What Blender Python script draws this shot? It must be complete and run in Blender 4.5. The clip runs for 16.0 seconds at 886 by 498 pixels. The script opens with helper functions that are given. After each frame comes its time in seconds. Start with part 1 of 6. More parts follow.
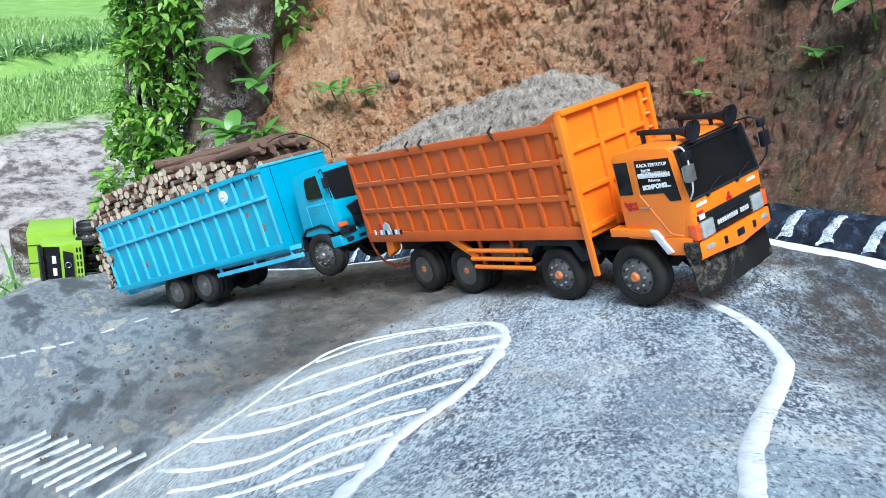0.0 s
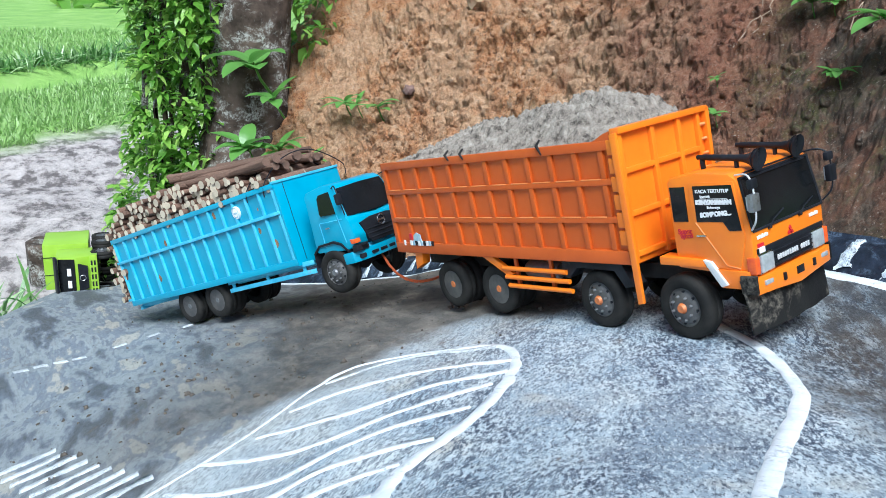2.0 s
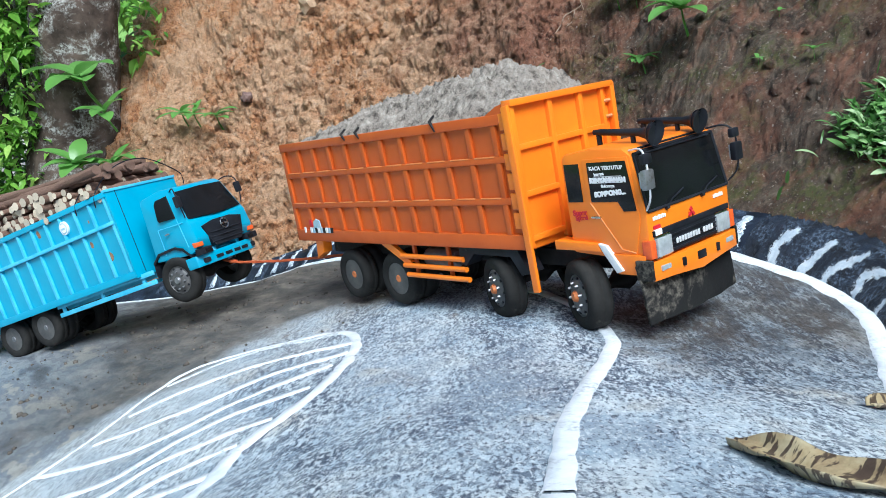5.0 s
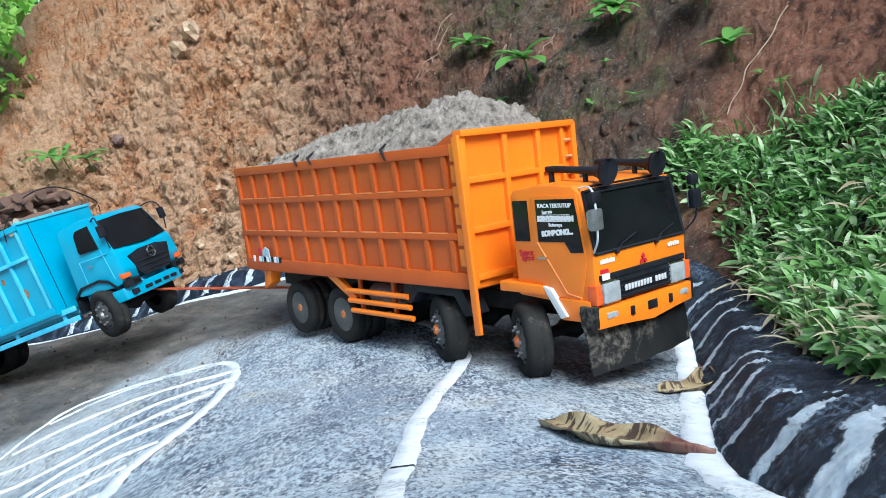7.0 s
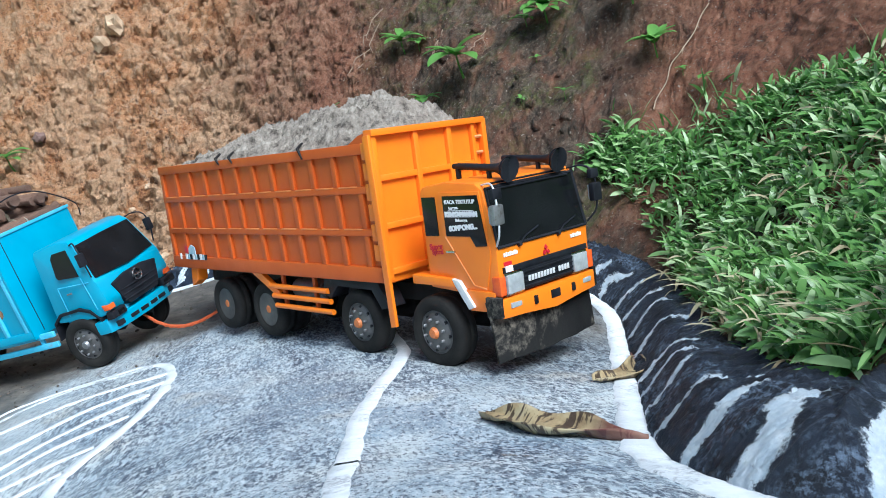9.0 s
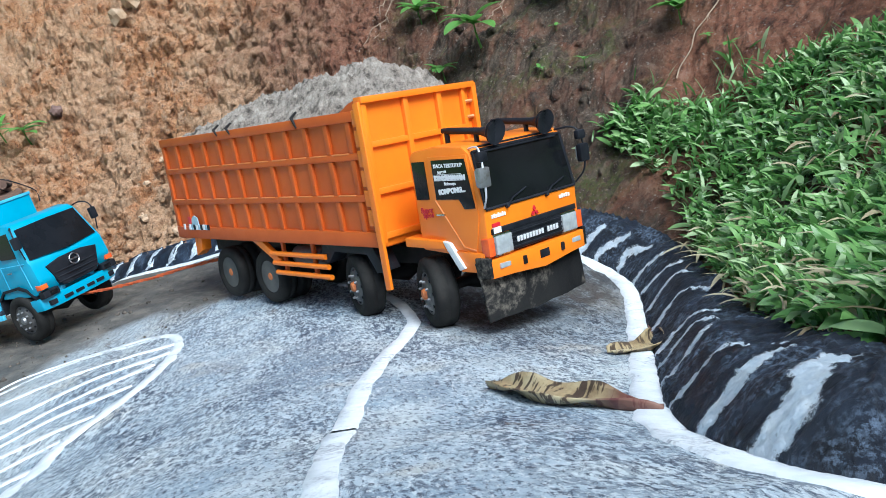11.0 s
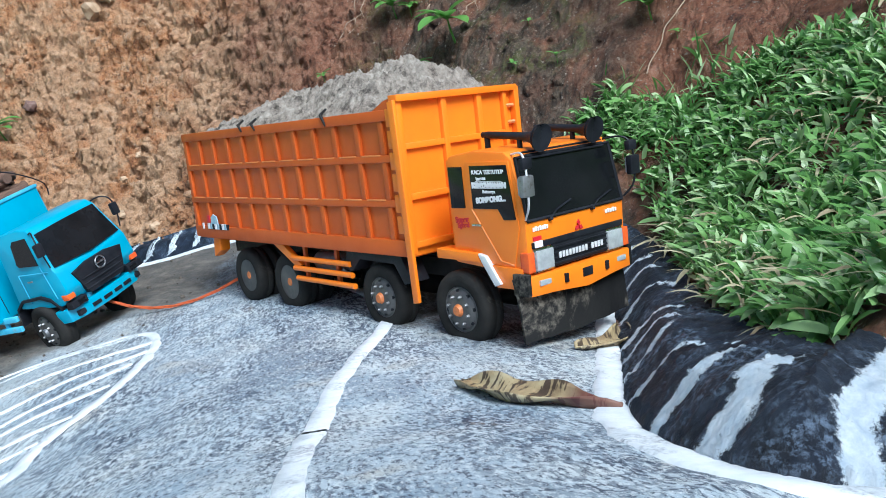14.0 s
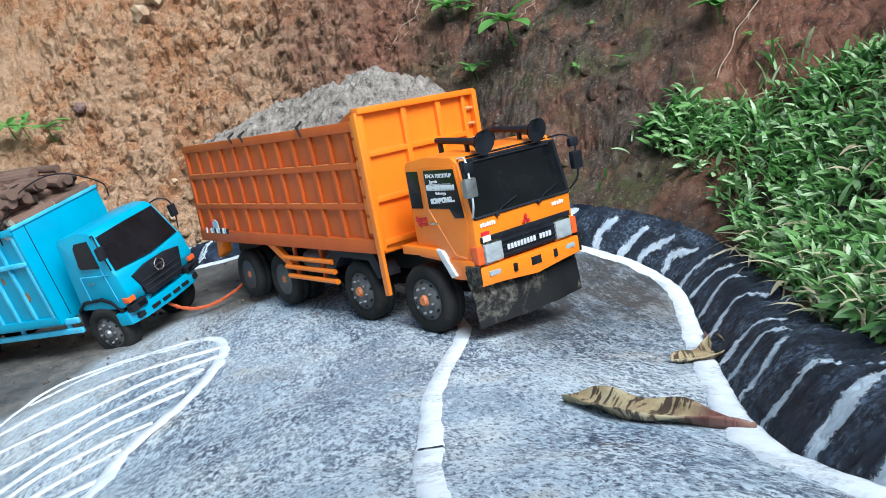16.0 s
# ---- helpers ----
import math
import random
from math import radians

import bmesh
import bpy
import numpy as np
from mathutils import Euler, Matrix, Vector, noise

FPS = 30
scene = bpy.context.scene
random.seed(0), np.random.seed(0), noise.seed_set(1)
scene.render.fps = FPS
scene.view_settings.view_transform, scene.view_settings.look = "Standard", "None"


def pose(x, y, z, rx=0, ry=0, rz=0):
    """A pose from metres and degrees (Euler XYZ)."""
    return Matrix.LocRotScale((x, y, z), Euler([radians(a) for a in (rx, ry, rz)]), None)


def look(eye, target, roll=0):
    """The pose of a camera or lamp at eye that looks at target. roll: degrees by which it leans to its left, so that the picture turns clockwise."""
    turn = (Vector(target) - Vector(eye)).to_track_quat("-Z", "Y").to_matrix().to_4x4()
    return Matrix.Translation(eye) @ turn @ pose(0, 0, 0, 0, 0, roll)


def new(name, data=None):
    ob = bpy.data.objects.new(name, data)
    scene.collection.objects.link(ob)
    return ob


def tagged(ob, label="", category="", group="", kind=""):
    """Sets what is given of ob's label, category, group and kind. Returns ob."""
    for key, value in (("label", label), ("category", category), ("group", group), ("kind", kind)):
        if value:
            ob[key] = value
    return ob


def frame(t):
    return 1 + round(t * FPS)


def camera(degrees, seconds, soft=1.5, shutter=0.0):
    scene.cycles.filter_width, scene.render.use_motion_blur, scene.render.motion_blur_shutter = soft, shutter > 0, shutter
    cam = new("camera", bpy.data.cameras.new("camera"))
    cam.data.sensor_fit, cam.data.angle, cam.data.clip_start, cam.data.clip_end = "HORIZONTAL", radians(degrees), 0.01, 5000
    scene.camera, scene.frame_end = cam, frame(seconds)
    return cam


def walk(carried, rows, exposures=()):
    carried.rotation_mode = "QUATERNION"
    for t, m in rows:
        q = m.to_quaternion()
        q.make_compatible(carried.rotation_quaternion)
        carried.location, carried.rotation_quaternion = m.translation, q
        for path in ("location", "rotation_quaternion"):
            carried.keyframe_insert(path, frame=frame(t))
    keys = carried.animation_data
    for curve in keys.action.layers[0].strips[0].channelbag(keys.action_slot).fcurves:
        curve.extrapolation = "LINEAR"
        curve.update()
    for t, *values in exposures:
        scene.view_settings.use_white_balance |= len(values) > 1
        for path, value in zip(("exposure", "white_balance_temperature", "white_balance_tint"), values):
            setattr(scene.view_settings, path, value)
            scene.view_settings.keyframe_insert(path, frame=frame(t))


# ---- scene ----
# camera and its way
EXPO = 0.78
cam = camera(56.44, 16.0, soft=0.9)
PATH = [
    (0, (0.0000, 0.0000, 0.6500), (0.0000, 1.8794, -0.0340), 0.00),
    (0.5, (0.0090, -0.0038, 0.6476), (-0.0146, 1.8768, -0.0327), 0.04),
    (1, (0.0092, 0.0042, 0.6455), (-0.0254, 1.8865, -0.0298), 0.00),
    (1.5, (0.0070, 0.0205, 0.6572), (-0.0313, 1.9049, -0.0118), -0.02),
    (2, (0.0080, 0.0197, 0.6671), (-0.0293, 1.9068, 0.0055), 0.00),
    (2.5, (0.0190, 0.0126, 0.6636), (-0.0060, 1.9002, 0.0030), -0.26),
    (3, (0.0509, 0.0022, 0.6554), (0.0528, 1.8898, -0.0058), -0.31),
    (5.5, (0.0530, -0.0634, 0.6317), (0.4329, 1.8006, 0.0143), -0.54),
    (6, (0.0430, -0.1081, 0.6658), (0.4968, 1.7467, 0.0711), -0.27),
    (6.5, (0.0583, -0.1542, 0.6709), (0.5788, 1.6892, 0.0954), -0.33),
    (7, (0.0492, -0.1869, 0.6759), (0.6287, 1.6428, 0.1136), -0.25),
    (7.5, (0.0557, -0.2303, 0.6804), (0.6965, 1.5808, 0.1242), -0.14),
    (8, (0.0550, -0.2361, 0.6905), (0.7476, 1.5557, 0.1339), -0.18),
    (8.5, (0.0428, -0.2129, 0.6836), (0.7640, 1.5642, 0.1164), -0.09),
    (9, (0.0406, -0.1964, 0.6836), (0.7686, 1.5747, 0.1062), 0.02),
    (11.5, (0.0736, -0.1680, 0.6462), (0.7389, 1.6108, 0.0188), -0.08),
    (12, (0.0752, -0.1715, 0.6502), (0.7397, 1.6047, 0.0150), -0.19),
    (12.5, (0.0788, -0.1910, 0.6574), (0.7500, 1.5809, 0.0174), -0.20),
    (13, (0.0824, -0.2181, 0.6523), (0.7658, 1.5479, 0.0087), -0.13),
    (13.5, (0.0898, -0.2070, 0.6549), (0.7892, 1.5521, 0.0095), -0.21),
    (14, (0.0764, -0.1887, 0.6711), (0.7888, 1.5650, 0.0253), -0.18),
    (14.5, (0.0530, -0.1701, 0.6743), (0.7727, 1.5801, 0.0270), -0.16),
    (15, (0.0381, -0.1604, 0.6740), (0.7471, 1.5953, 0.0300), -0.10),
    (15.5, (0.0399, -0.1575, 0.6671), (0.7276, 1.6079, 0.0262), -0.25),
    (16, (0.0064, -0.1351, 0.6714), (0.6647, 1.6415, 0.0308), -0.26),
]
walk(cam, [(t, look(eye, target, roll)) for t, eye, target, roll in PATH], exposures=[(0.0, EXPO, 5500, 3), (16.0, EXPO, 5500, 3)])

# seconds, place and turn of the two driving trucks
ORANGE_ROWS = [
    (0, 0.4280, 1.3826, 0.0774, 6.72, -15.81, -51.21),
    (0.5, 0.4288, 1.3738, 0.0787, 6.51, -15.83, -50.89),
    (1, 0.4440, 1.3570, 0.0801, 5.30, -15.21, -50.98),
    (1.5, 0.4622, 1.3367, 0.0822, 3.72, -14.12, -51.26),
    (2, 0.4705, 1.3279, 0.0819, 3.24, -13.87, -51.24),
    (2.5, 0.4704, 1.3237, 0.0830, 3.43, -13.92, -51.52),
    (3, 0.4740, 1.3295, 0.0803, 3.14, -13.88, -51.34),
    (5.5, 0.5506, 1.0529, 0.1295, 1.30, -11.63, -61.44),
    (6, 0.5619, 0.9944, 0.1393, -0.56, -11.79, -63.22),
    (6.5, 0.5735, 0.9281, 0.1499, -0.25, -11.48, -64.81),
    (7, 0.5838, 0.8401, 0.1650, -1.33, -10.98, -67.13),
    (7.5, 0.5818, 0.7284, 0.1820, -1.64, -10.51, -72.13),
    (8, 0.5840, 0.7389, 0.1803, -1.37, -10.66, -71.64),
    (8.5, 0.5798, 0.7586, 0.1771, -1.45, -10.92, -71.23),
    (9, 0.5623, 0.8812, 0.1592, -0.58, -11.02, -68.25),
    (11.5, 0.5700, 0.9600, 0.1450, 1.28, -11.39, -67.08),
    (12, 0.5841, 0.9606, 0.1418, -0.07, -12.16, -65.97),
    (12.5, 0.5960, 0.8815, 0.1587, 0.28, -11.55, -67.12),
    (13, 0.6017, 0.7588, 0.1766, -1.41, -10.56, -71.63),
    (13.5, 0.6063, 0.7670, 0.1708, -1.37, -10.45, -71.23),
    (14, 0.6023, 0.8160, 0.1596, -1.51, -11.01, -70.52),
    (14.5, 0.5478, 0.9330, 0.1495, 1.10, -11.64, -69.90),
    (15, 0.5477, 0.9628, 0.1380, 1.60, -11.63, -69.65),
    (15.5, 0.5446, 0.9700, 0.1360, 2.03, -11.56, -69.73),
    (16, 0.4983, 1.0105, 0.1377, 2.33, -12.09, -70.93),
]
BLUE_ROWS = [
    (0, -0.2302, 2.0944, -0.1574, -0.81, -21.85, -34.50),
    (0.5, -0.2273, 2.0889, -0.1568, -0.78, -21.89, -34.67),
    (1, -0.2286, 2.0936, -0.1575, -1.03, -21.86, -34.43),
    (1.5, -0.2287, 2.0923, -0.1518, -1.69, -22.13, -34.23),
    (2, -0.2267, 2.0887, -0.1516, -0.50, -21.89, -34.64),
    (2.5, -0.2217, 2.0699, -0.1463, -0.66, -21.87, -34.71),
    (3, -0.2172, 2.0629, -0.1467, -1.10, -21.89, -34.85),
    (5.5, -0.2142, 2.0071, -0.1371, -4.34, -23.16, -31.36),
    (6, -0.1769, 1.9747, -0.1133, -2.91, -23.70, -31.18),
    (6.5, -0.1381, 1.9421, -0.0774, -2.27, -25.34, -32.79),
    (7, -0.0764, 1.8438, -0.0643, -2.32, -23.54, -33.11),
    (7.5, 0.0054, 1.7682, -0.1051, 2.58, -16.77, -35.87),
    (8, 0.0202, 1.7458, -0.0920, 3.27, -17.62, -37.48),
    (8.5, 0.0388, 1.7029, -0.0775, 3.10, -18.13, -38.42),
    (9, 0.0442, 1.6730, -0.0645, 5.24, -18.58, -40.51),
    (11.5, -0.1360, 1.9485, -0.1652, 3.99, -17.69, -46.33),
    (12, -0.1281, 1.8761, -0.1533, 2.83, -17.01, -42.55),
    (12.5, -0.0815, 1.7896, -0.1401, 1.67, -16.33, -38.77),
    (13, -0.0201, 1.7435, -0.1224, 5.40, -16.17, -41.76),
    (13.5, 0.0007, 1.7114, -0.1097, 9.13, -16.01, -44.75),
    (14, -0.0051, 1.6854, -0.0999, 7.30, -16.30, -43.60),
    (14.5, -0.0016, 1.6556, -0.0903, 5.46, -16.58, -42.45),
    (15, -0.0121, 1.6756, -0.0938, 6.51, -16.43, -43.32),
    (15.5, -0.0089, 1.6898, -0.0976, 7.56, -16.28, -44.19),
    (16, -0.0093, 1.7055, -0.1017, 8.60, -16.13, -45.06),
]
GROUND = [0.1395, -0.0244, -0.2235, -0.4282, 0.491, -0.0491, 0.0376, 0.3232, 0.0348, 0.0917, 0.0727, 0.0802, 0.0411, -0.0017]

# ---- light ----
world = bpy.data.worlds.new("world")
scene.world = world
world.use_nodes = True
wn = world.node_tree
sky = wn.nodes.new("ShaderNodeTexSky")
sky.sky_type, sky.sun_disc = "NISHITA", False
sky.sun_elevation, sky.sun_rotation = radians(57), radians(178)
sky.air_density, sky.dust_density, sky.ozone_density = 1.0, 4.0, 1.0
wn.links.new(sky.outputs["Color"], wn.nodes["Background"].inputs["Color"])
wn.nodes["Background"].inputs["Strength"].default_value = 0.068
sun = new("sun", bpy.data.lights.new("sun", "SUN"))
sun.data.energy, sun.data.angle, sun.data.color = 3.25, radians(34), (1.0, 0.965, 0.92)
sun.matrix_basis = look((0.2, -3.3, 5.2), (0, 0, 0))


# ---- materials ----
def nodes_of(name):
    m = bpy.data.materials.new(name)
    m.use_nodes = True
    return m, m.node_tree, m.node_tree.nodes["Principled BSDF"]


def noise_node(nt, scale, detail=6.0, rough=0.6, vec=None, dist=0.0):
    n = nt.nodes.new("ShaderNodeTexNoise")
    n.inputs["Scale"].default_value, n.inputs["Detail"].default_value = scale, detail
    n.inputs["Roughness"].default_value, n.inputs["Distortion"].default_value = rough, dist
    if vec is not None:
        nt.links.new(vec, n.inputs["Vector"])
    return n.outputs["Fac"]


def ramp_node(nt, fac, stops):
    r = nt.nodes.new("ShaderNodeValToRGB")
    e = r.color_ramp.elements
    while len(e) < len(stops):
        e.new(0.5)
    for k, (p, c) in enumerate(stops):
        e[k].position = p
        e[k].color = (*c, 1) if len(c) == 3 else c
    nt.links.new(fac, r.inputs["Fac"])
    return r.outputs["Color"]


def mix_node(nt, fac, a, b, mode="MIX"):
    m = nt.nodes.new("ShaderNodeMix")
    m.data_type, m.blend_type = "RGBA", mode
    for sock, v in ((m.inputs[0], fac), (m.inputs[6], a), (m.inputs[7], b)):
        if isinstance(v, (int, float)):
            sock.default_value = v
        elif isinstance(v, tuple):
            sock.default_value = (*v, 1)
        else:
            nt.links.new(v, sock)
    return m.outputs[2]


def bump_node(nt, height, strength, dist, bsdf, normal=None):
    b = nt.nodes.new("ShaderNodeBump")
    b.inputs["Strength"].default_value, b.inputs["Distance"].default_value = strength, dist
    nt.links.new(height, b.inputs["Height"])
    if normal is not None:
        nt.links.new(normal, b.inputs["Normal"])
    nt.links.new(b.outputs["Normal"], bsdf.inputs["Normal"])
    return b.outputs["Normal"]


def coords(nt):
    return nt.nodes.new("ShaderNodeTexCoord").outputs["Object"]


def drawn_out(nt, v, turn, scale):
    """Coordinates turned about the upright axis, then drawn out along their second axis."""
    a = nt.nodes.new("ShaderNodeMapping")
    a.inputs["Rotation"].default_value = (0, 0, radians(turn))
    nt.links.new(v, a.inputs["Vector"])
    b = nt.nodes.new("ShaderNodeMapping")
    b.inputs["Scale"].default_value = (1.0, scale, 1.0)
    nt.links.new(a.outputs[0], b.inputs["Vector"])
    return b.outputs[0]


def step_fac(nt, fac, lo, hi):
    r = nt.nodes.new("ShaderNodeMapRange")
    r.inputs["From Min"].default_value, r.inputs["From Max"].default_value = lo, hi
    nt.links.new(fac, r.inputs["Value"])
    return r.outputs["Result"]


def math_node(nt, op, a, b=0.0):
    m = nt.nodes.new("ShaderNodeMath")
    m.operation = op
    for sock, v in zip(m.inputs, (a, b)):
        if isinstance(v, (int, float)):
            sock.default_value = v
        else:
            nt.links.new(v, sock)
    return m.outputs[0]


def plain(name, c1, c2, scale=30, rough=0.5, metal=0.0, bump=0.1, fine=200, dirt=None, dirt_amount=0.5, coat=0.0, vary=0.0, spec=0.5):
    """Two-tone surface with fine relief, and dirt in worn patches."""
    m, nt, b = nodes_of(name)
    v = coords(nt)
    col = mix_node(nt, step_fac(nt, noise_node(nt, scale, vec=v), 0.35, 0.65), c1, c2)
    if dirt:
        patch = step_fac(nt, noise_node(nt, scale * 0.6, 8, 0.7, v, 0.6), 0.5 + 0.2 * (1 - dirt_amount), 0.62 + 0.2 * (1 - dirt_amount))
        grain = step_fac(nt, noise_node(nt, scale * 7, 4, 0.7, v), 0.4, 0.6)
        col = mix_node(nt, math_node(nt, "MULTIPLY", patch, grain), col, dirt)
    if vary:
        info = nt.nodes.new("ShaderNodeObjectInfo").outputs["Random"]
        col = mix_node(nt, math_node(nt, "MULTIPLY", info, vary), col, (c1[0] * 0.35, c1[1] * 0.35, c1[2] * 0.35))
    nt.links.new(col, b.inputs["Base Color"])
    rr = nt.nodes.new("ShaderNodeMapRange")
    rr.inputs["To Min"].default_value, rr.inputs["To Max"].default_value = max(0.03, rough - 0.12), min(1, rough + 0.15)
    nt.links.new(noise_node(nt, scale * 2, vec=v), rr.inputs["Value"])
    nt.links.new(rr.outputs["Result"], b.inputs["Roughness"])
    b.inputs["Metallic"].default_value = metal
    b.inputs["Coat Weight"].default_value = coat
    b.inputs["Specular IOR Level"].default_value = spec
    b.inputs["Coat Roughness"].default_value = 0.15
    if bump:
        bump_node(nt, noise_node(nt, fine, 5, vec=v), bump, 0.002, b)
    return m


def leaf_mat(name, c1, c2, c3, scale=6.0):
    """Foliage: tone changes from leaf to leaf."""
    m, nt, b = nodes_of(name)
    rnd = nt.nodes.new("ShaderNodeNewGeometry").outputs["Random Per Island"]
    col = ramp_node(nt, rnd, [(0.0, c1), (0.55, c2), (1.0, c3)])
    col = mix_node(nt, math_node(nt, "MULTIPLY", step_fac(nt, noise_node(nt, scale * 10, vec=coords(nt)), 0.3, 0.7), 0.45), col, c2)
    nt.links.new(col, b.inputs["Base Color"])
    b.inputs["Roughness"].default_value = 0.3
    tr = nt.nodes.new("ShaderNodeBsdfTranslucent")
    nt.links.new(col, tr.inputs["Color"])
    mx = nt.nodes.new("ShaderNodeMixShader")
    mx.inputs[0].default_value = 0.38
    nt.links.new(b.outputs[0], mx.inputs[1])
    nt.links.new(tr.outputs[0], mx.inputs[2])
    nt.links.new(mx.outputs[0], nt.nodes["Material Output"].inputs["Surface"])
    return m


def road_mat():
    m, nt, b = nodes_of("weathered_concrete")
    v = coords(nt)
    sv, lv = drawn_out(nt, v, 8, 0.34), drawn_out(nt, v, -28, 0.24)
    base = ramp_node(nt, noise_node(nt, 7, 8, 0.65, v), [(0.32, (0.25, 0.33, 0.41)), (0.5, (0.43, 0.50, 0.55)), (0.68, (0.59, 0.625, 0.62))])
    tan = step_fac(nt, noise_node(nt, 5.3, 7, 0.6, v, 0.3), 0.58, 0.66)
    base = mix_node(nt, math_node(nt, "MULTIPLY", tan, 0.6), base, (0.40, 0.36, 0.29))
    blot = step_fac(nt, noise_node(nt, 120, 9, 0.8, sv, 0.2), 0.475, 0.50)
    zone = step_fac(nt, noise_node(nt, 8, 7, 0.7, sv, 0.4), 0.36, 0.60)
    base = mix_node(nt, math_node(nt, "MULTIPLY", blot, zone), base, (0.045, 0.066, 0.105))
    big = step_fac(nt, noise_node(nt, 3.1, 7, 0.62, sv, 0.8), 0.55, 0.63)
    base = mix_node(nt, math_node(nt, "MULTIPLY", big, 0.5), base, (0.10, 0.13, 0.18))
    spk = step_fac(nt, noise_node(nt, 210, 4, 0.8, sv), 0.55, 0.58)
    base = mix_node(nt, math_node(nt, "MULTIPLY", spk, 0.7), base, (0.62, 0.67, 0.69))
    dk = step_fac(nt, noise_node(nt, 240, 4, 0.8, sv, 0.3), 0.55, 0.58)
    base = mix_node(nt, math_node(nt, "MULTIPLY", dk, 0.85), base, (0.030, 0.042, 0.07))
    # the lower slab beyond the island's far edge: patched, smoother and stained
    flat = nt.nodes.new("ShaderNodeSeparateXYZ")
    nt.links.new(v, flat.inputs[0])
    across = math_node(nt, "ADD", math_node(nt, "MULTIPLY", flat.outputs[0], -0.858), math_node(nt, "MULTIPLY", flat.outputs[1], 0.513))
    across = math_node(nt, "ADD", across, math_node(nt, "MULTIPLY", noise_node(nt, 9, 5, 0.6, v), 0.06))
    island = math_node(nt, "MULTIPLY", step_fac(nt, across, 0.62, 0.98), 0.45)
    base = mix_node(nt, island, base, (0.44, 0.44, 0.415))
    patches = ramp_node(nt, noise_node(nt, 8, 9, 0.62, lv, 0.12), [(0.40, (0.07, 0.08, 0.095)), (0.445, (0.17, 0.20, 0.25)), (0.47, (0.32, 0.36, 0.38)), (0.52, (0.40, 0.44, 0.45)), (0.535, (0.20, 0.24, 0.30)), (0.58, (0.30, 0.33, 0.36)), (0.595, (0.55, 0.53, 0.46))])
    # whole slab darkened, so the shade in the dip sits in its colour
    patches = mix_node(nt, 1.0, patches, (0.60, 0.60, 0.61), "MULTIPLY")
    patches = mix_node(nt, math_node(nt, "MULTIPLY", step_fac(nt, noise_node(nt, 90, 6, 0.75, lv), 0.52, 0.60), 0.45), patches, (0.07, 0.075, 0.085))
    low = math_node(nt, "MULTIPLY", step_fac(nt, across, 1.022, 1.034), step_fac(nt, flat.outputs[1], 0.7, 0.9))
    base = mix_node(nt, math_node(nt, "MULTIPLY", low, 0.88), base, patches)
    # small earth stains
    stain = math_node(nt, "MULTIPLY", step_fac(nt, noise_node(nt, 16, 8, 0.7, sv, 0.5), 0.62, 0.68), step_fac(nt, noise_node(nt, 150, 5, 0.8, sv), 0.45, 0.55))
    base = mix_node(nt, math_node(nt, "MULTIPLY", stain, 0.8), base, (0.11, 0.075, 0.05))
    # mud tracked down over the dip, and wet soil along the far kerb, with under-truck shade painted in
    geo = nt.nodes.new("ShaderNodeSeparateXYZ")
    nt.links.new(v, geo.inputs[0])
    wob = math_node(nt, "MULTIPLY", noise_node(nt, 3.5, 6, 0.6, v), 0.9)
    along = math_node(nt, "ADD", math_node(nt, "ADD", math_node(nt, "MULTIPLY", geo.outputs[0], -0.55), geo.outputs[1]), wob)
    mud = math_node(nt, "MULTIPLY", step_fac(nt, along, 1.86, 2.06), step_fac(nt, flat.outputs[0], -0.85, -0.35))
    # mud tones taken darker to deepen the shade beneath the blue truck
    mud_shade_col = ramp_node(nt, noise_node(nt, 24, 10, 0.75, lv), [(0.36, (0.035, 0.032, 0.028)), (0.5, (0.085, 0.074, 0.061)), (0.64, (0.18, 0.155, 0.125))])
    base = mix_node(nt, math_node(nt, "MULTIPLY", mud, 0.9), base, mud_shade_col)
    near = math_node(nt, "ADD", math_node(nt, "SUBTRACT", geo.outputs[0], math_node(nt, "MULTIPLY", geo.outputs[1], 0.25)), math_node(nt, "MULTIPLY", noise_node(nt, 9, 6, 0.7, v), 0.35))
    wet_shade = math_node(nt, "MULTIPLY", step_fac(nt, near, 0.37, 0.47), step_fac(nt, geo.outputs[1], 0.62, 0.95))
    base = mix_node(nt, math_node(nt, "MULTIPLY", wet_shade, math_node(nt, "ADD", 0.62, math_node(nt, "MULTIPLY", step_fac(nt, noise_node(nt, 40, 8, 0.75, sv), 0.4, 0.55), 0.32))), base, ramp_node(nt, noise_node(nt, 11, 6, 0.7, sv), [(0.4, (0.028, 0.029, 0.034)), (0.6, (0.055, 0.044, 0.036))]))
    nt.links.new(base, b.inputs["Base Color"])
    rr = nt.nodes.new("ShaderNodeMapRange")
    rr.inputs["To Min"].default_value, rr.inputs["To Max"].default_value = 0.45, 0.95
    nt.links.new(noise_node(nt, 12, 6, vec=v), rr.inputs["Value"])
    nt.links.new(rr.outputs["Result"], b.inputs["Roughness"])
    n1 = bump_node(nt, noise_node(nt, 60, 8, 0.75, sv), 0.6, 0.006, b)
    bump_node(nt, noise_node(nt, 300, 3, 0.7, sv), 0.5, 0.002, b, n1)
    return m


